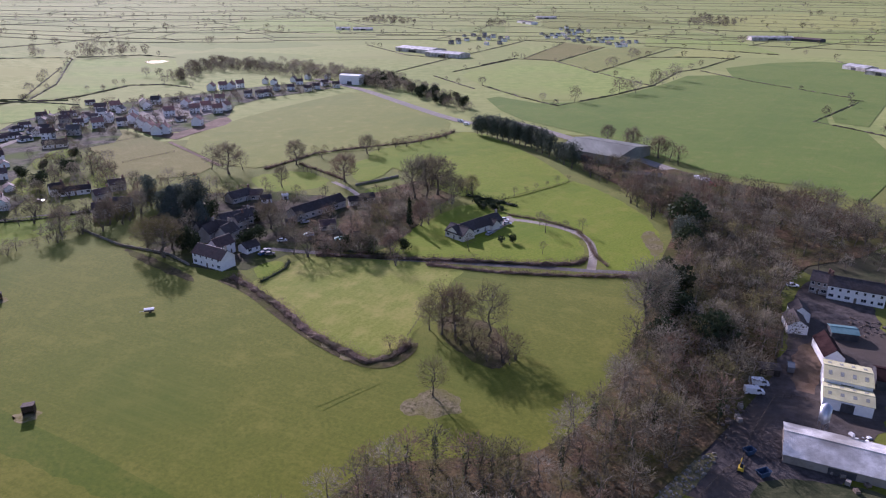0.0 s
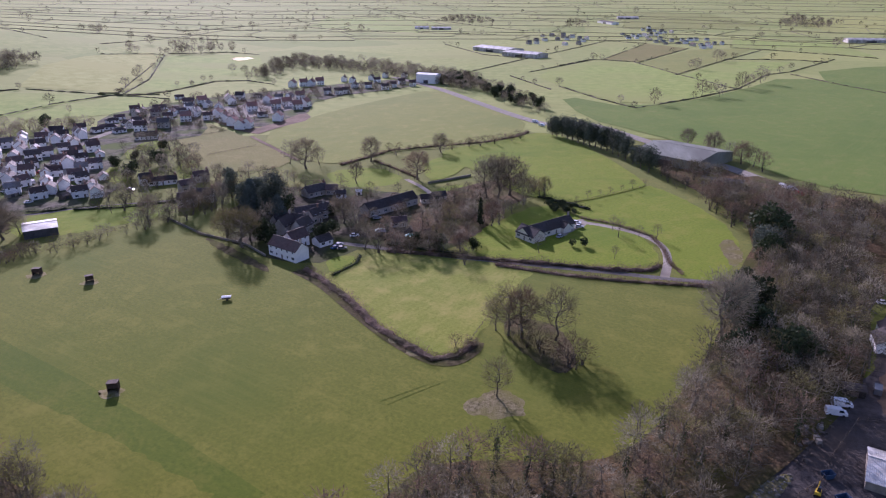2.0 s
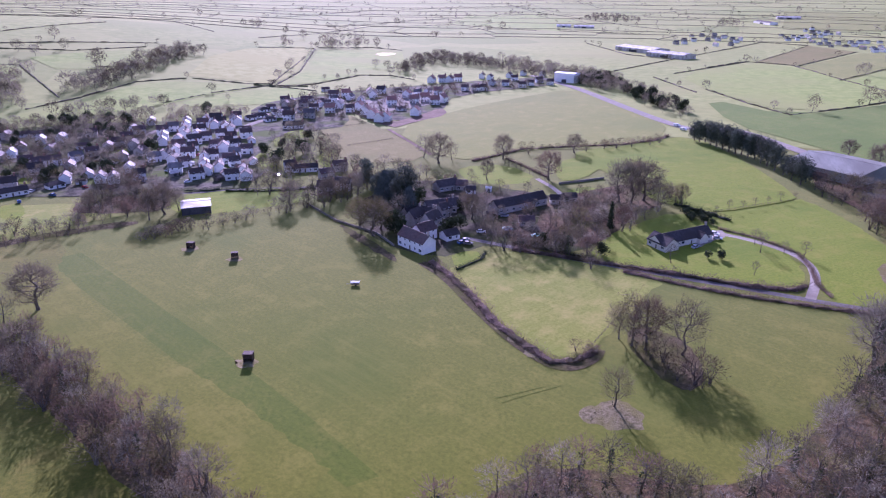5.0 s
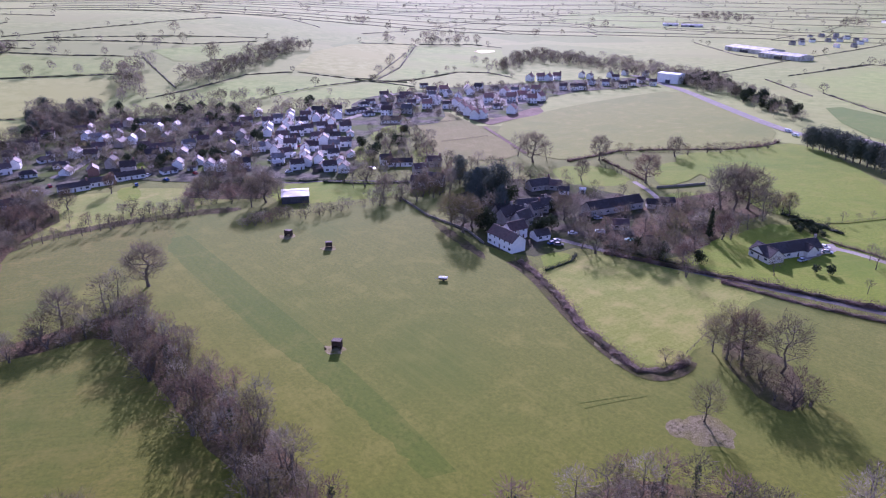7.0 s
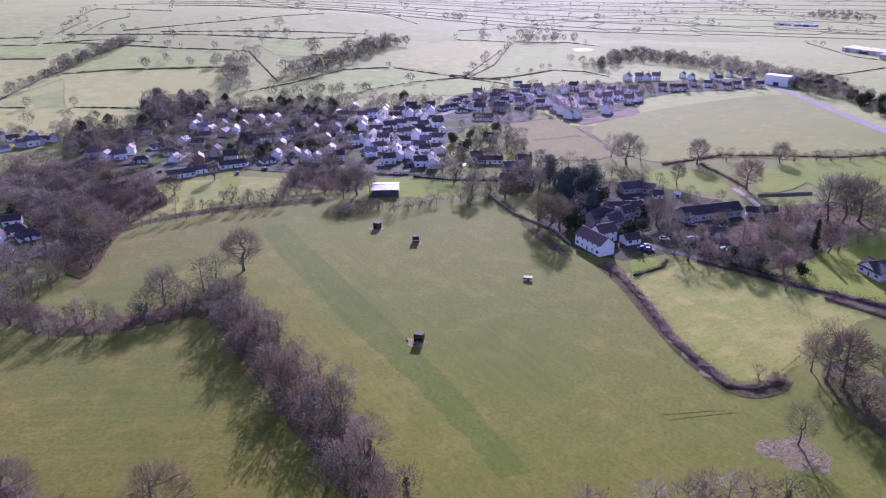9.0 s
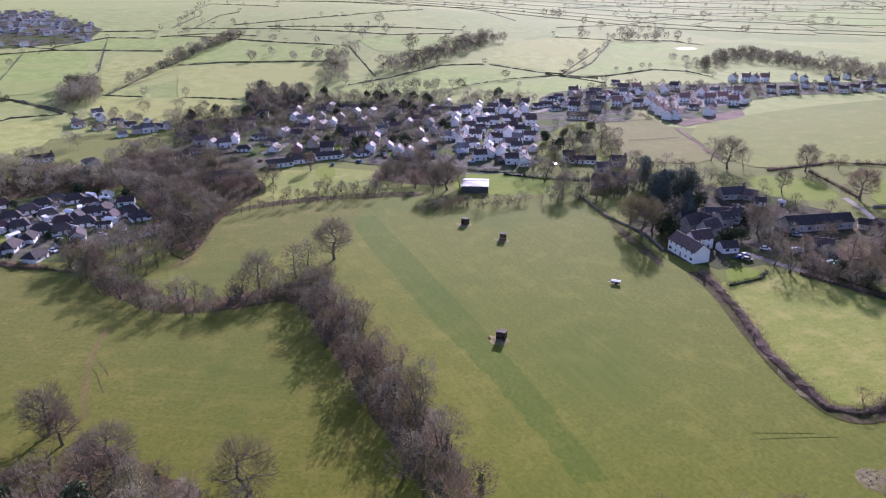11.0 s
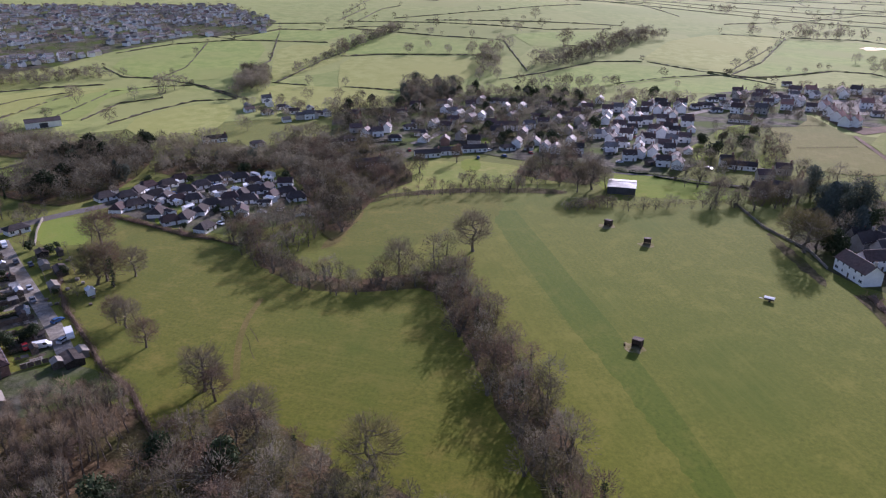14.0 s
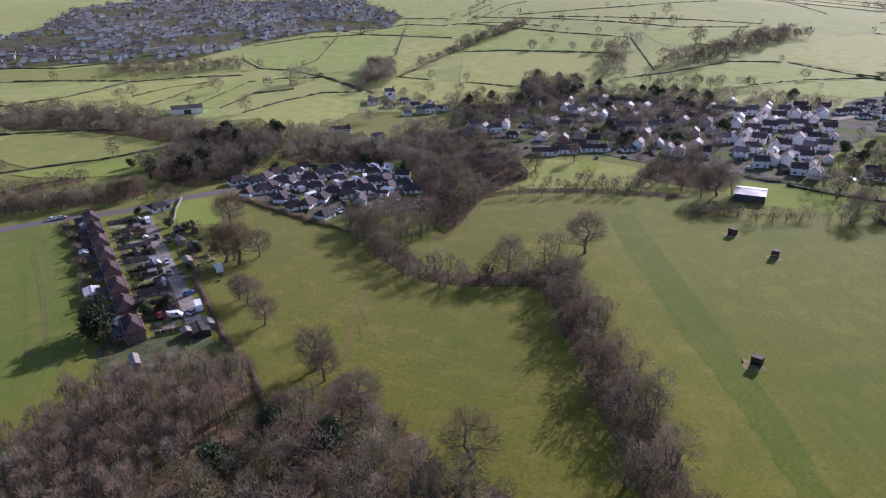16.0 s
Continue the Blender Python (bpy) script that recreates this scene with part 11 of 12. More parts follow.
shed(-242.4, 348.7, 140, 5.4, 2.5, 2.2, 0.8, "block", "white", "small outbuilding among the village gardens", group="village outbuildings")
hedge([(-431.5, 315.3), (-429.1, 321)], 1.6, 1.2, "garden hedge between village houses")
shed(-323.2, 333.1, 26, 5.6, 3.0, 2.2, 0.8, "block", "felt", "small garage among the village gardens", group="village outbuildings")
hedge([(-294.4, 399.2), (-285.5, 400.1)], 1.6, 1.2, "garden hedge between village houses", mat=EVERGREEN)
hedge([(-316.8, 390.3), (-308.6, 386.5)], 1.6, 1.2, "garden hedge between village houses", mat=EVERGREEN)
hedge([(-248.2, 336.6), (-240.6, 336.1)], 1.6, 1.2, "garden hedge between village houses")
hedge([(-331.2, 331.3), (-327.9, 333.2)], 1.6, 1.2, "garden hedge between village houses")
hedge([(-289.5, 309.7), (-288.1, 313.8)], 1.6, 1.2, "garden hedge between village houses")
hedge([(-300.2, 378.9), (-298.7, 386)], 1.6, 1.2, "garden hedge between village houses")
shed(-354.8, 314.8, 63, 3.0, 2.6, 2.2, 0.8, "block", "slate", "small store among the village gardens", group="village outbuildings")
shed(-387.1, 351.0, 3, 3.1, 3.0, 2.2, 0.8, "block", "slate", "small outbuilding among the village gardens", group="village outbuildings")
shed(-233.3, 318.9, 81, 4.8, 3.3, 2.2, 0.8, "timber", "felt", "small garage among the village gardens", group="village outbuildings")
hedge([(-353.4, 259.1), (-348.5, 260.4)], 1.6, 1.2, "garden hedge between village houses", mat=EVERGREEN)
hedge([(-392.6, 300.5), (-394.6, 306.8)], 1.6, 1.2, "garden hedge between village houses", mat=EVERGREEN)
hedge([(-277, 296.7), (-269.4, 298)], 1.6, 1.2, "garden hedge between village houses")
patch("rough_margin", [(-266, 138), (-271.5, 155), (-273, 171.5), (-266.5, 188), (-257.5, 203.5), (-241.5, 225), (-224, 242), (-228, 248), (-246, 232), (-263, 209), (-273, 191), (-279, 173), (-277, 153), (-271, 137)], MARGIN, "dead grass under brambles along the field margin", 2, "verge")
thicket("brambles", [(-271.5, 150), (-273, 171.5), (-266.5, 188), (-257.5, 203.5), (-241.5, 225), (-225, 243), (-227, 246), (-244, 230), (-261, 207), (-270, 190), (-276.5, 173), (-275, 150)], 2.4, 0.8, 2.0, 161, "brown brambles and dead stems along the field margin", ("bramble0", "bramble1", "bramble2"))
thicket("brambles", [(-209, 222), (-203, 228), (-196, 247), (-203, 250), (-213, 238)], 3.0, 3.0, 5.5, 162, "dark scrub clump at the field corner", ("bramble0", "bramble1", "bramble2"))
thicket("brambles", [(-198, 244), (-186, 255), (-180, 272.5), (-165, 294), (-168, 297), (-183, 276), (-190, 259), (-200, 248)], 2.2, 0.8, 2.0, 163, "low ragged field hedge of brown stems", ("bramble0", "bramble1", "bramble2"))
plant("scrub2", -207.3, 227.4, 3.9, "")
plant("scrub2", -200.0, 235.1, 3.7, "")
plant("scrub2", -191.9, 246.5, 5.1, "")
plant("scrub2", -186.7, 254.1, 4.0, "")
plant("scrub1", -180.0, 262.7, 3.8, "")
plant("scrub1", -172.7, 271.9, 2.6, "")
plant("scrub1", -166.8, 281.2, 3.8, "")
plant("scrub1", -163.3, 289.2, 4.2, "")
patch("lawn", [(-323.1, 70.8), (-322.1, 76.1), (-301.7, 71.4), (-303.2, 66)], LAWN, "small lawn of a bungalow garden", 3, "lawn")
patch("lawn", [(-304.6, 96.8), (-302.7, 101), (-292, 97.5), (-293.8, 93.5)], LAWN, "small lawn of a bungalow garden", 3, "lawn")
patch("lawn", [(-270.3, 114.4), (-265.3, 123.8), (-245.4, 114.5), (-248.2, 106.3)], LAWN, "small lawn of a bungalow garden", 3, "lawn")
patch("lawn", [(-330.7, 132.9), (-327.7, 138.8), (-315.6, 134), (-318.5, 128.3)], LAWN, "small lawn of a bungalow garden", 3, "lawn")
patch("lawn", [(-331.1, 93.8), (-330.2, 97.2), (-321.4, 94.6), (-322.3, 91.4)], LAWN, "small lawn of a bungalow garden", 3, "lawn")
patch("lawn", [(-318.6, 79.8), (-318.1, 82.5), (-310.1, 80.4), (-310.6, 77.8)], LAWN, "small lawn of a bungalow garden", 3, "lawn")
road("estate_road", [(-345.8, 78.2), (-345.7, 95.6), (-332.5, 110.9), (-333.9, 124), (-333.9, 140.7)], 5, CONCRETE, "pale estate road between bungalows", 4, "road")
road("estate_road", [(-345.7, 95.6), (-323.3, 95), (-307.2, 100.6)], 4.5, CONCRETE, "pale estate road between bungalows", 4, "road")
hedge([(-327.2, 53.1), (-304.3, 63.9), (-282.2, 75.4), (-258.4, 86.1)], 1.5, 1, "garden wall hedge along the estate edge")
hedge([(-336.2, 101.9), (-337.1, 106.1)], 1.4, 1, "clipped bungalow garden hedge", mat=EVERGREEN)
shed(-335.0, 81.6, 110, 4.0, 3.0, 2.3, 0.5, "white", "white", "small white garage beside a bungalow", group="estate garages")
shed(-345.3, 70.9, 110, 4.2, 3.0, 2.3, 0.5, "white", "felt", "small white garage beside a bungalow", group="estate garages")
shed(-327.9, 82.4, 20, 4.9, 3.0, 2.3, 0.5, "white", "white", "small white garage beside a bungalow", group="estate garages")
vehicle("van", "red", -321.7, 72.7, 134, "car parked beside a bungalow")
shed(-328.6, 73.0, 20, 5.6, 3.0, 2.3, 0.5, "white", "felt", "small white garage beside a bungalow", group="estate garages")
vehicle("van", "blue", -313.5, 91.5, 101, "car parked beside a bungalow")
hedge([(-297.5, 108.7), (-298, 112.6)], 1.4, 1, "clipped bungalow garden hedge", mat=EVERGREEN)
hedge([(-298.6, 102.1), (-299.1, 105.9)], 1.4, 1, "clipped bungalow garden hedge", mat=EVERGREEN)
hedge([(-325.5, 76.9), (-326.2, 80.5)], 1.4, 1, "clipped bungalow garden hedge", mat=EVERGREEN)
vehicle("car", "blue", -347.6, 106.5, 72, "car parked beside a bungalow")
shed(-303.8, 120.7, 20, 5.3, 3.0, 2.3, 0.5, "white", "white", "small white garage beside a bungalow", group="estate garages")
hedge([(-341.7, 141.2), (-342.8, 146.1)], 1.4, 1, "clipped bungalow garden hedge", mat=EVERGREEN)
shed(-336.3, 133.0, 20, 5.9, 3.0, 2.3, 0.5, "white", "white", "small white garage beside a bungalow", group="estate garages")
shed(-305.8, 104.6, 20, 5.9, 3.0, 2.3, 0.5, "white", "sheet", "small white garage beside a bungalow", group="estate garages")
vehicle("car", "silver", -290.4, 110.5, 44, "car parked beside a bungalow")
shed(-328.6, 112.9, 20, 4.5, 3.0, 2.3, 0.5, "white", "white", "small white garage beside a bungalow", group="estate garages")
shed(-366.0, 78.2, 20, 5.3, 3.0, 2.3, 0.5, "white", "felt", "small white garage beside a bungalow", group="estate garages")
vehicle("van", "silver", -333.6, 127.8, 85, "car parked beside a bungalow")
shed(-319.3, 72.5, 20, 5.6, 3.0, 2.3, 0.5, "white", "sheet", "small white garage beside a bungalow", group="estate garages")
shed(-353.7, 84.4, 20, 5.8, 3.0, 2.3, 0.5, "white", "felt", "small white garage beside a bungalow", group="estate garages")
shed(-313.7, 75.5, 20, 4.9, 3.0, 2.3, 0.5, "white", "felt", "small white garage beside a bungalow", group="estate garages")
shed(-315.2, 84.3, 110, 4.8, 3.0, 2.3, 0.5, "white", "white", "small white garage beside a bungalow", group="estate garages")
shed(-332.5, 72.3, 20, 4.6, 3.0, 2.3, 0.5, "white", "felt", "small white garage beside a bungalow", group="estate garages")
shed(-317.0, 124.5, 20, 5.6, 3.0, 2.3, 0.5, "white", "felt", "small white garage beside a bungalow", group="estate garages")
vehicle("car", "silver", -330.9, 72.0, 8, "car parked beside a bungalow")
vehicle("van", "blue", -314.7, 127.1, 177, "car parked beside a bungalow")
shed(-360.0, 91.0, 110, 4.4, 3.0, 2.3, 0.5, "white", "white", "small white garage beside a bungalow", group="estate garages")
vehicle("car", "black", -315.3, 106.6, 81, "car parked beside a bungalow")
shed(-344.3, 137.9, 20, 4.9, 3.0, 2.3, 0.5, "white", "sheet", "small white garage beside a bungalow", group="estate garages")
shed(-334.5, 78.6, 110, 4.6, 3.0, 2.3, 0.5, "white", "sheet", "small white garage beside a bungalow", group="estate garages")
vehicle("van", "white", -363.1, 76.5, 167, "car parked beside a bungalow")
vehicle("car", "silver", -309.7, 71.7, 32, "car parked beside a bungalow")
hedge([(-316.1, 59), (-316.8, 62.2)], 1.4, 1, "clipped bungalow garden hedge", mat=EVERGREEN)
wood([(-375.8, -66.1), (-377.6, -45.2), (-374.8, -25.4), (-372.5, -2.3), (-373.8, 11.2), (-358.8, 13.2), (-350.9, -3.3), (-351.6, -25.2), (-352.9, -43.7), (-357.1, -64)], ('wood0', 'wood3', 'wood4', 'wood2', 'scrub0', 'scrub1', 'scrub2'), 4.6, 5, 10, 148, "dense roadside belt of bare trees")
wood([(-359.7, 11.4), (-361.9, 21), (-359.2, 31.6), (-343.9, 30.9), (-339.4, 21.2), (-339.5, 12.3)], ('wood0', 'wood1', 'wood3', 'scrub0', 'scrub1', 'scrub2', 'wood4', 'wood2', 'scrub0', 'far2'), 5, 4, 8, 149, "bare trees round the white bungalow")
patch("woodland_floor", [(-625.2, -70), (-599.4, -11.6), (-561.3, 30), (-505.4, 62.5), (-468.7, 78.8), (-444.9, 53.1), (-491.6, 20.3), (-547.4, -30.6), (-553.6, -65.2)], LITTER, "brown leaf litter under the bare trees", 2, "field")
patch("woodland_floor", [(-406.2, 10.7), (-422.4, 30.4), (-459.3, 48.3), (-476.9, 80.4), (-453.7, 105.8), (-420.2, 97.1), (-377.9, 73.4), (-359.4, 51.5), (-359.2, 31.6)], LITTER, "brown leaf litter under the bare trees", 2, "field")
patch("woodland_floor", [(-420.2, 97.1), (-409.6, 115.8), (-405.3, 144.2), (-375.9, 158.9), (-350, 147.7), (-369.7, 117.1), (-383.4, 87.7)], LITTER, "brown leaf litter under the bare trees", 2, "field")
patch("woodland_floor", [(-410.6, 165.9), (-427.7, 202.9), (-362.9, 198.9), (-290.7, 156.2), (-303.3, 143.2), (-337.7, 145.8)], LITTER, "brown leaf litter under the bare trees", 2, "field")
patch("woodland_floor", [(-375.8, -66.1), (-377.6, -45.2), (-374.8, -25.4), (-372.5, -2.3), (-373.8, 11.2), (-358.8, 13.2), (-354.6, -3.1), (-357.2, -25.2), (-360.2, -44.2), (-364.4, -64.8)], LITTER, "brown leaf litter under the bare trees", 2, "field")
patch("woodland_floor", [(-395.6, -63.5), (-403.7, -49.3), (-411.9, -28.6), (-411.5, -14.8), (-399.6, -14.9), (-397.8, -28.3), (-389.4, -48.3), (-383.1, -62.2)], LITTER, "brown leaf litter under the bare trees", 2, "field")
patch("woodland_floor", [(-369.6, 165.8), (-408.9, 224.9), (-338.6, 213.8), (-289.3, 198.6), (-283.9, 174.2), (-267.5, 151.4), (-243.6, 128.7), (-238.3, 116.8), (-275.5, 127.6), (-326.6, 147.8)], LITTER, "brown leaf litter under the bare trees", 2, "field")
patch("woodland_floor", [(-370.6, 186.5), (-335.1, 200.9), (-329, 216.1), (-288.9, 181.3), (-304.1, 163.7), (-321.3, 158.4)], LITTER, "brown leaf litter under the bare trees", 2, "field")
patch("woodland_floor", [(-272.9, 294.6), (-247.7, 294.7), (-223.3, 264.6), (-243.7, 253), (-267.8, 245), (-278.4, 263.8)], LITTER, "brown leaf litter under the bare trees", 2, "field")
patch("woodland_floor", [(-542.3, 355.5), (-515.3, 362), (-494.3, 389.9), (-464.8, 359.8), (-443.2, 307.9), (-467.2, 302.5)], LITTER, "brown leaf litter under the bare trees", 2, "field")
patch("garden_ground", [(-210.8, -15.1), (-204.9, -1.1), (-201.5, 14.2), (-195.4, 17), (-176.7, 24.7), (-172.2, 20.6), (-178.7, 3.4), (-180.9, -13.7)], GARDEN, "cluttered rough ground below the terrace", 2, "garden")
patch("leafy_bank", [(-150, 37.7), (-155, 44), (-148.8, 48.8), (-138, 49.9), (-129, 51.3), (-123.3, 46.5), (-129, 37.6), (-140.2, 31.6)], MARGIN, "leaf-strewn brown bank under the oaks", 2, "bank")
wood([(-151.6, 35.2), (-152.5, 43.1), (-134.1, 45.3), (-124.2, 52.8), (-118.3, 47.1), (-125.2, 36.2), (-136.7, 29.2)], ('wood0', 'wood1', 'wood2', 'wood2', 'wood3', 'wood1', 'wood0', 'scrub0'), 7, 6, 10, 150, "bare trees on the leafy bank", group="trees of the belt")
wood([(-206.5, -11.3), (-202.7, -1.3), (-198, 12), (-176.7, 21.5), (-180.4, 8.1), (-188.6, -10.6)], ('scrub0', 'scrub1', 'scrub2'), 7, 2, 4.5, 151, "scrub below the terrace")

thicket("brambles", [(-165, 293), (-140, 273.6), (-122, 266.4), (-120.5, 269), (-139, 277), (-164, 297)], 2.4, 0.9, 2.2, 164, "brambles and dead stems along the field wall", ("bramble0", "bramble1", "bramble2"))
patch("worn_ground", [(-134.9, 273.1), (-112.5, 255.4), (-95.3, 241.8), (-93.1, 235.4), (-110.5, 247.2), (-134.3, 267.8)], MARGIN, "dark poached ground along the wall", 2, "earth")
mass("hedgerow_trees", FAR_PLACES, "distant bare trees standing along field hedges")
thicket("copse_scrub", [(-3, 206), (5, 209), (17, 203), (24, 184), (20, 174), (12, 174), (3, 187), (-3, 197)], 6.0, 2.0, 5.0, 165, "bare scrub and saplings under the copse", ("scrub0", "scrub2", "scrub1", "pole1"))
thicket("terrace_scrub", [(-334, -25), (-315, -22.6), (-289, -21), (-263, -19), (-241, -17.4), (-219, -15), (-219, -12.6), (-241, -14.6), (-263, -16.2), (-289, -18.2), (-315, -19.8), (-334, -22)], 2.6, 1.4, 3.4, 166, "brown scrub between crop and back gardens", ("scrub0", "scrub1", "bramble0", "bramble1"))
thicket("village_trees", [(-548.5, 197.6), (-542.8, 226.2), (-480.1, 242.9), (-441.5, 251.6), (-472.9, 196.4)], 11, 5, 10, 167, "bare trees among the upper village houses", ("far0", "far2", "dot0"))
# yards and gardens behind the terrace
rnd = random.Random(77)
BOARD_FENCE = {}


def board_fence(ax, ay, bx, by, tone):
    """A garden fence of close boards between posts."""
    ob = thing("board_fence", "close-boarded timber garden fence, %s with age" % tone, "fence", "garden fences")
    length, turn = math.hypot(bx - ax, by - ay), math.degrees(math.atan2(by - ay, bx - ax))
    bays = max(2, round(length / 1.8))
    key = (round(length / bays, 1), tone)
    if key not in BOARD_FENCE:
        w, v = length / bays, []
        step = (w - 0.1) / 9
        for k in range(9):                     # boards lap to and fro, their tops uneven
            for x in (0.06 + k * step, 0.06 + (k + 0.92) * step):
                y, top = 0.015 * (k % 2), 1.62 + 0.03 * (k % 3)
                v += [(x, -0.02 - y, 0.08), (x, -0.02 - y, top), (x, 0.02 - y, top), (x, 0.02 - y, 0.08)]
        f = [(4 * i + q, 4 * i + 4 + q, 4 * i + 4 + (q + 1) % 4, 4 * i + (q + 1) % 4) for i in range(17) for q in range(4)] + [(3, 2, 1, 0), (68, 69, 70, 71)]
        BOARD_FENCE[key] = mesh("boards", v, f, TIMBER if tone == "brown" else PAVING)
    for k in range(bays):
        x, y = ax + (bx - ax) * k / bays, ay + (by - ay) * k / bays
        part("panel", BOARD_FENCE[key], ob, at=pose(x, y, land(x, y), 0, 0, turn))


for i in range(15):
    x, y = -324.6 + 8.25 * i, -12.9 + 0.66 * i
    front, back = y + 5.2, 7.2 + 0.035 * (x + 324)
    if i % 2 == 0:
        board_fence(x + 4.1, front + 0.5, x + 4.6, back, rnd.choice(("brown", "silvery", "brown")))
    for _ in range(2):
        w, d = rnd.uniform(1.6, 3.0), rnd.uniform(1.8, 4.5)
        px, py = x + rnd.uniform(-2.0, 1.2), rnd.uniform(front, back - d)
        patch("patio", [(px, py), (px + w, py + 0.1), (px + w, py + d), (px, py + d)], PAVING, "pale slab paving in a terrace garden", 4, "paving", soft=False)
    if i % 3 == 1:
        shed(round(x + rnd.uniform(-1.5, 1.5), 1), round(back - 1.6, 1), rnd.choice((4, 94)), rnd.uniform(1.8, 2.8), 1.8, 1.9, 0.5, rnd.choice(("timber", "block", "white")), rnd.choice(("sheet", "white", "felt", "concrete")), "small garden shed with a worn pale roof", group="garden sheds")
    for _ in range(2):
        plant(rnd.choice(("shrub0", "scrub0", "small1")), round(x + rnd.uniform(-3, 3), 1), round(rnd.uniform(front, back), 1), rnd.uniform(1.2, 2.6), "garden shrubs")
hedge([(-357.0, 184.0), (-356.9, 203.6), (-355.3, 220.7), (-362.1, 235.6)], 2.4, 1.8, "tall clipped evergreen hedge round a village garden", mat=EVERGREEN)
hedge([(-382.7, 202.3), (-376.7, 219.0), (-372.2, 233.4)], 2.2, 1.8, "tall clipped evergreen hedge round a village garden", mat=EVERGREEN)
hedge([(-357.0, 184.1), (-371.9, 194.2), (-382.7, 202.3)], 2.2, 1.8, "tall clipped evergreen hedge round a village garden", mat=EVERGREEN)
# the belt across the hill, copses and a pond in the vale
belt([(-640, 295), (-684, 347), (-703, 378), (-740, 421), (-762, 458), (-800, 520)], ("far0", "far2", "dot0", "dot2"), 7, 6, 12, 171, "bare trees along the hill lane", 6)
belt([(-703, 378), (-740, 421), (-762, 458), (-800, 520)], ("far0", "far1", "dot0"), 6, 12, 17, 172, "tall bare trees at the head of the hill lane", 9)
hedge([(-611, 260), (-640, 295), (-684, 347), (-703, 378), (-740, 421), (-762, 458), (-800, 520)], 1.1, 1.3, far=True)
thicket("far_wood", [(-226, 990), (-171, 949), (-64, 844), (-33, 724), (-55, 720), (-91, 783), (-154, 852)], 11, 8, 15, 173, "bare copse beside the main road")
belt([(-516, 1003), (-508, 1033), (-494, 1057), (-477, 1117)], ("dot0", "dot1", "dot2", "far0"), 9, 9, 19, 174, "bare trees on a far hedge", 12)
belt([(-354, 840), (-339, 832), (-325, 830), (-308, 817)], ("far0", "far2", "dot0"), 13, 9, 16, 175, "bare trees beside the far copse", 6)
patch("pond", [(-423, 998), (-408, 986), (-401, 999), (-399, 1026), (-411, 1034), (-426, 1018)], POND, "small pale pond in a far field", 2, "pond")
belt([(-453, 420), (-430, 424), (-428, 453), (-420, 484), (-414, 497)], ("far0", "far2", "far1"), 11, 10, 16, 176, "bare trees behind the village", 7)
plant("ash0", -223.6, 249.3, 15, "village trees")
plant("oak2", -222.2, 258.3, 17, "village trees")
plant("ash2", -219.7, 265.9, 12, "village trees")
plant("ash3", -304.6, 235.2, 12, "village trees")
plant("ash0", -170.0, 287.1, 15, "village trees")
plant("oak2", -155.7, 302.4, 14, "village trees")
plant("ash2", -147.9, 319.7, 13, "village trees")
plant("ash3", -236.1, 249.1, 9, "village trees")
plant("ash0", -260.4, 251.4, 10, "village trees")
plant("oak2", -300.4, 206.5, 12, "village trees")
plant("ash2", -304.2, 195.9, 10, "village trees")

# trees and scrub round the old houses, the paddock bank and the far belts
thicket("far_wood", [(-777.1, 12.9), (-770.4, 66.2), (-760.0, 101.0), (-748.6, 136.5), (-709.9, 141.4), (-709.0, 87.6), (-725.0, 32.6), (-740.3, 10.9)], 8, 5, 10, 181, "bare trees below the distant town", ("dot0", "dot1", "dot2"))
patch("woodland_floor", [(-51.5, 308.9), (-46.8, 345), (-29.2, 366), (-11.6, 386), (5.7, 367.5), (10, 354), (-6, 330), (-12, 300), (-22.4, 277.4), (-38, 277.3)], LITTER, "brown leaf litter under the garden trees", 2, "field")
wood([(-14, 376), (2, 364), (12, 353), (18, 360), (6, 376), (-8, 392)], ("scrub0", "wood3", "scrub2", "wood0"), 5.0, 5, 9, 182, "dense brown trees behind the bungalow")
wood([(-46, 350), (-24, 366), (-6, 352), (-14, 322), (-20, 296), (-34, 300)], ("wood0", "wood3", "wood4", "scrub1", "wood2"), 9.0, 6, 10, 183, "bare garden trees", 5.0)
for k, (x, y, h) in enumerate(((-79.3, 303.3, 8.5), (-64.1, 281.3, 7.5), (-43.8, 308.5, 7), (-33.2, 280.3, 9.5), (-25.4, 280.8, 8.5), (-41, 274.4, 7), (-54, 319, 6), (-6.4, 303.8, 9), (-89.2, 317.6, 8), (-71, 292, 6), (-50, 283, 6.5))):
    plant(("wood0", "wood4", "wood2", "wood3")[k % 4], x, y, h, "garden trees")
tree_row([(-84.4, 449.5), (-51.4, 468.6), (-22, 484), (1, 507)], ("scrub0", "scrub1", "scrub2", "wood3"), 6.5, 3.5, 6.5, 184, "hedgerow bushes", 1.2)
stone_wall([(-48.7, 370.9), (-36.2, 381.1), (-25.8, 390.3)], 1.3, "old stone wall behind the garden lawn")
road("hedge_bank", [(-84, 239.5), (-71, 229), (-58, 213), (-48, 201), (-40, 192), (-33.4, 185.4), (-25, 178.6), (-19.6, 176), (-14.6, 177.6), (-9.8, 185), (-9.4, 190)], 4.2, MARGIN, "trampled brown bank along the paddock hedge", 2, "bank")
for x, y, r in ((-41.5, 195, 1.7), (-35.6, 188.6, 1.9), (-28.6, 181.4, 2.1)):
    patch("bare_bank", [(x + r * math.cos(a * 0.785) * (1.5 if a % 2 else 1.1), y + r * math.sin(a * 0.785) * (0.9 if a % 3 else 1.3)) for a in range(8)], SCUFFED, "pale scraped earth on the hedge bank", 3, "earth")
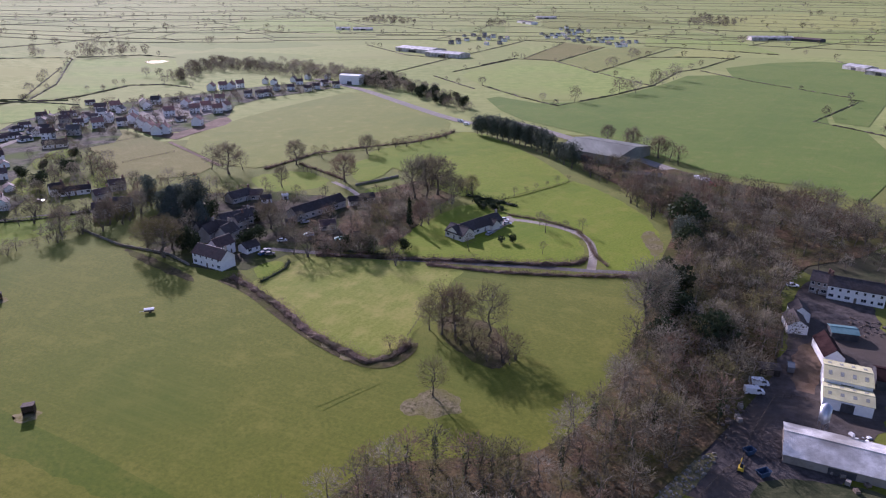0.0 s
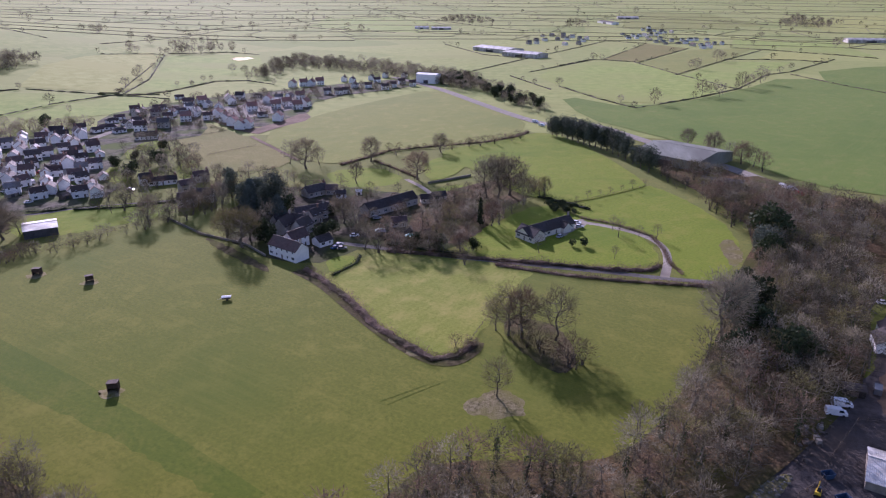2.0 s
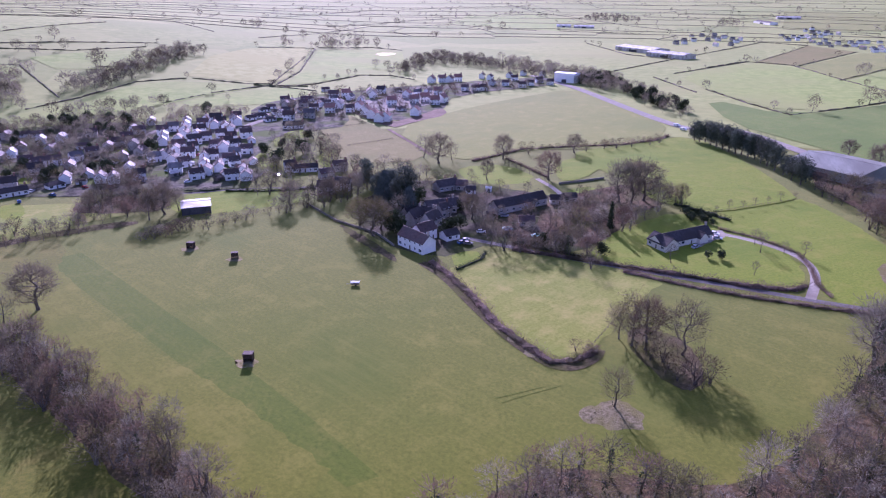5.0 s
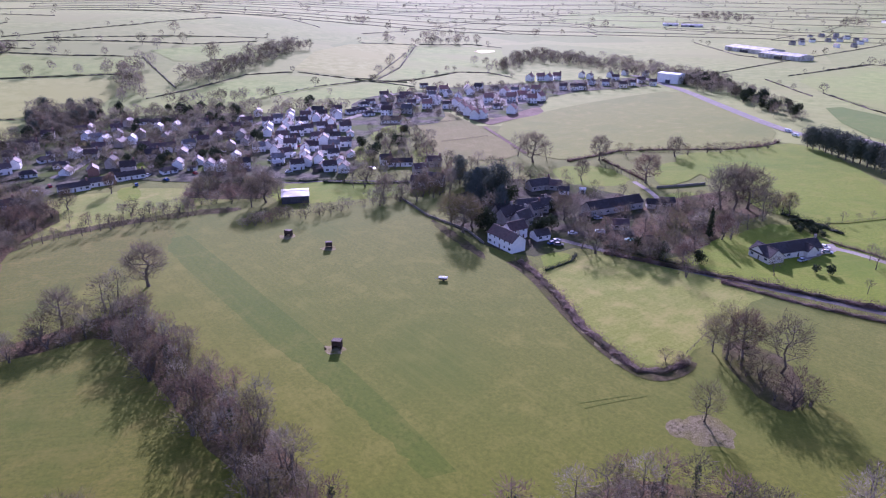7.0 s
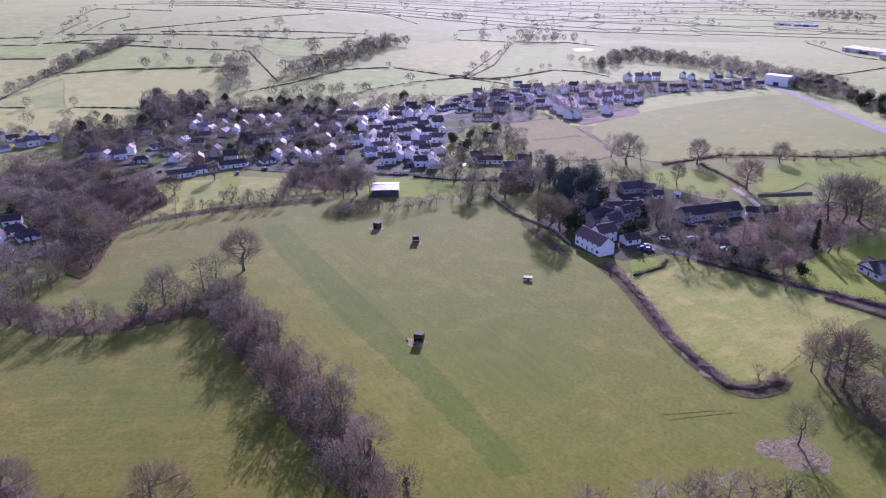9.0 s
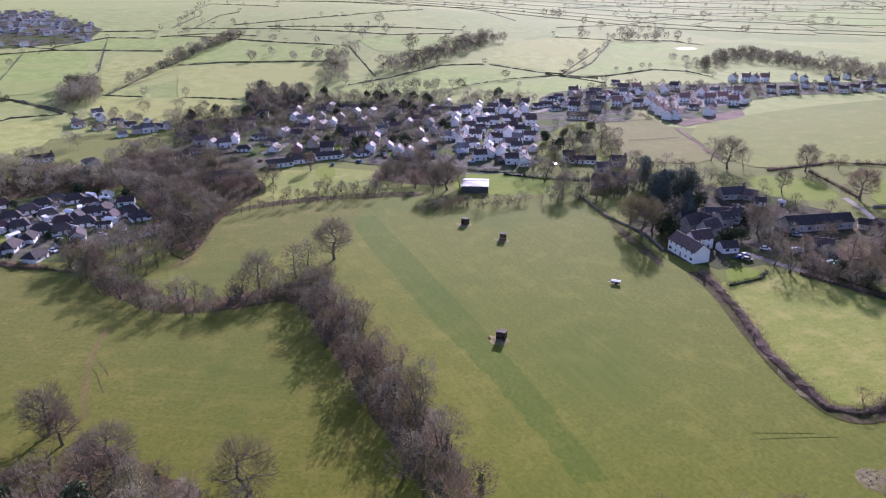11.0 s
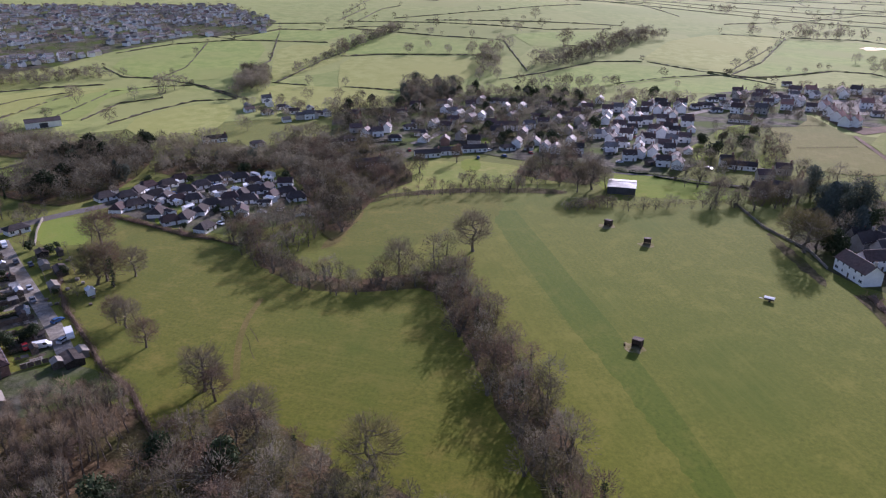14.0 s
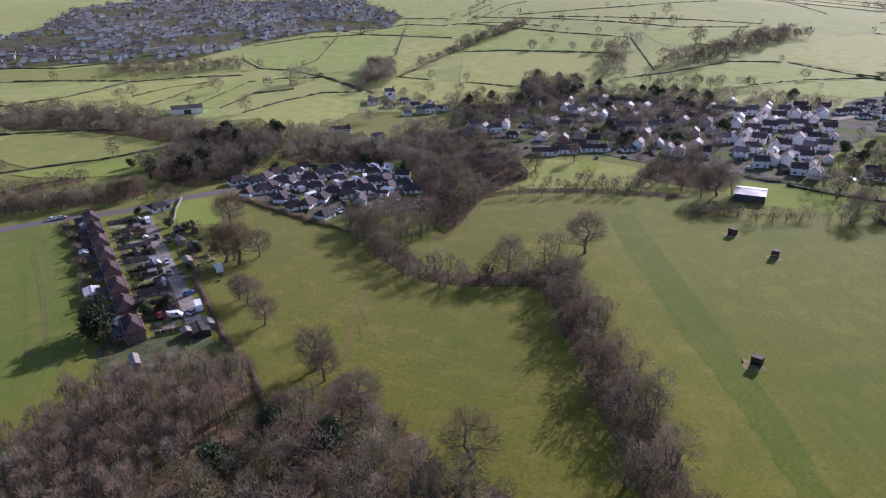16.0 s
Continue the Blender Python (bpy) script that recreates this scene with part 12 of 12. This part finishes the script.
thicket("bank_scrub", [(-14.4, 185.4), (-11.6, 184.6), (-9, 188.2), (-10, 191), (-12.8, 190.4)], 1.5, 1.8, 3.0, 185, "dark scrub on the end of the hedge bank", ("bramble2", "bramble0", "scrub0"))
fence([(-11.6, 191.4), (-8.6, 202.5), (-4.8, 216.3)], "post and wire fence at the paddock corner", 2.8)
patch("woodland_floor", [(-156, 42), (-153, 47), (-143, 48.6), (-134, 50), (-124, 53), (-117, 55), (-114, 50), (-126.2, 42.1), (-140.1, 35.9), (-150, 36)], LITTER, "brown leaf litter at the meadow edge", 2, "field")
for x, y, h, key in ((-148.5, 43.6, 7, "wood4"), (-152, 45.6, 4, "scrub0"), (-131, 46, 8, "wood0"), (-124.5, 48.6, 9, "wood3"), (-143, 40.2, 9, "wood2"), (-137, 49.4, 2.4, "scrub2"), (-119, 52.6, 6, "scrub1"), (-165.8, 43.2, 9.5, "wood0"), (-128, 52.6, 2.6, "scrub0")):
    plant(key, x, y, h, "meadow edge trees")
wood([(-455, 112), (-430, 130), (-392, 146), (-362, 160), (-345, 152), (-375, 130), (-400, 110), (-425, 98)], ("far0", "far2", "far1", "far0", "pine1", "far2", "scrub1"), 7.5, 8, 13, 186, "tall bare trees and evergreens behind the bungalows", 5.0)

# estate clutter: parked cars, garden sheds and shrubs between the bungalows
rnd = random.Random(77)
free = [p for p in spread([(-366, 58), (-368, 102), (-350, 140), (-292, 130), (-280, 108), (-288, 84), (-336, 60)], 7.0, 71, 0.3) if clear(p[0], p[1], 5.6)]
for k, (x, y) in enumerate(free[:54]):
    if k % 4 == 0:
        kind, colour = rnd.choice((("car", "white"), ("car", "white"), ("van", "white"), ("car", "blue"), ("caravan", "white")))
        vehicle(kind, colour, x, y, rnd.uniform(0, 180), "%s %s parked between the bungalows" % (colour, kind))
    elif k % 4 == 1:
        shed(x, y, rnd.uniform(60, 150), 3.2, 2.4, 1.9, 0.5, "white", rnd.choice(("slate", "sheet", "brown")), label="small garden shed between the bungalows", category="shed", group="garden sheds", door=False)
    else:
        plant(rnd.choice(("shrub0", "small0", "scrub1", "small1")), x, y, rnd.uniform(1.8, 4.5), "estate shrubs")
fence([(-243.4, 462.2), (-221.6, 499.4)], "wire fence across the fallow field", 6.0)
fence([(-201.5, 420.8), (-180, 451.8)], "wire fence across the fallow field", 6.0)
tree_row([(-272, 166), (-266, 182), (-259, 196), (-249, 212), (-239, 228)], ("pole1", "pole0", "wood0", "scrub1", "pole2"), 4.4, 5.5, 9.0, 191, "field margin trees", 1.5)
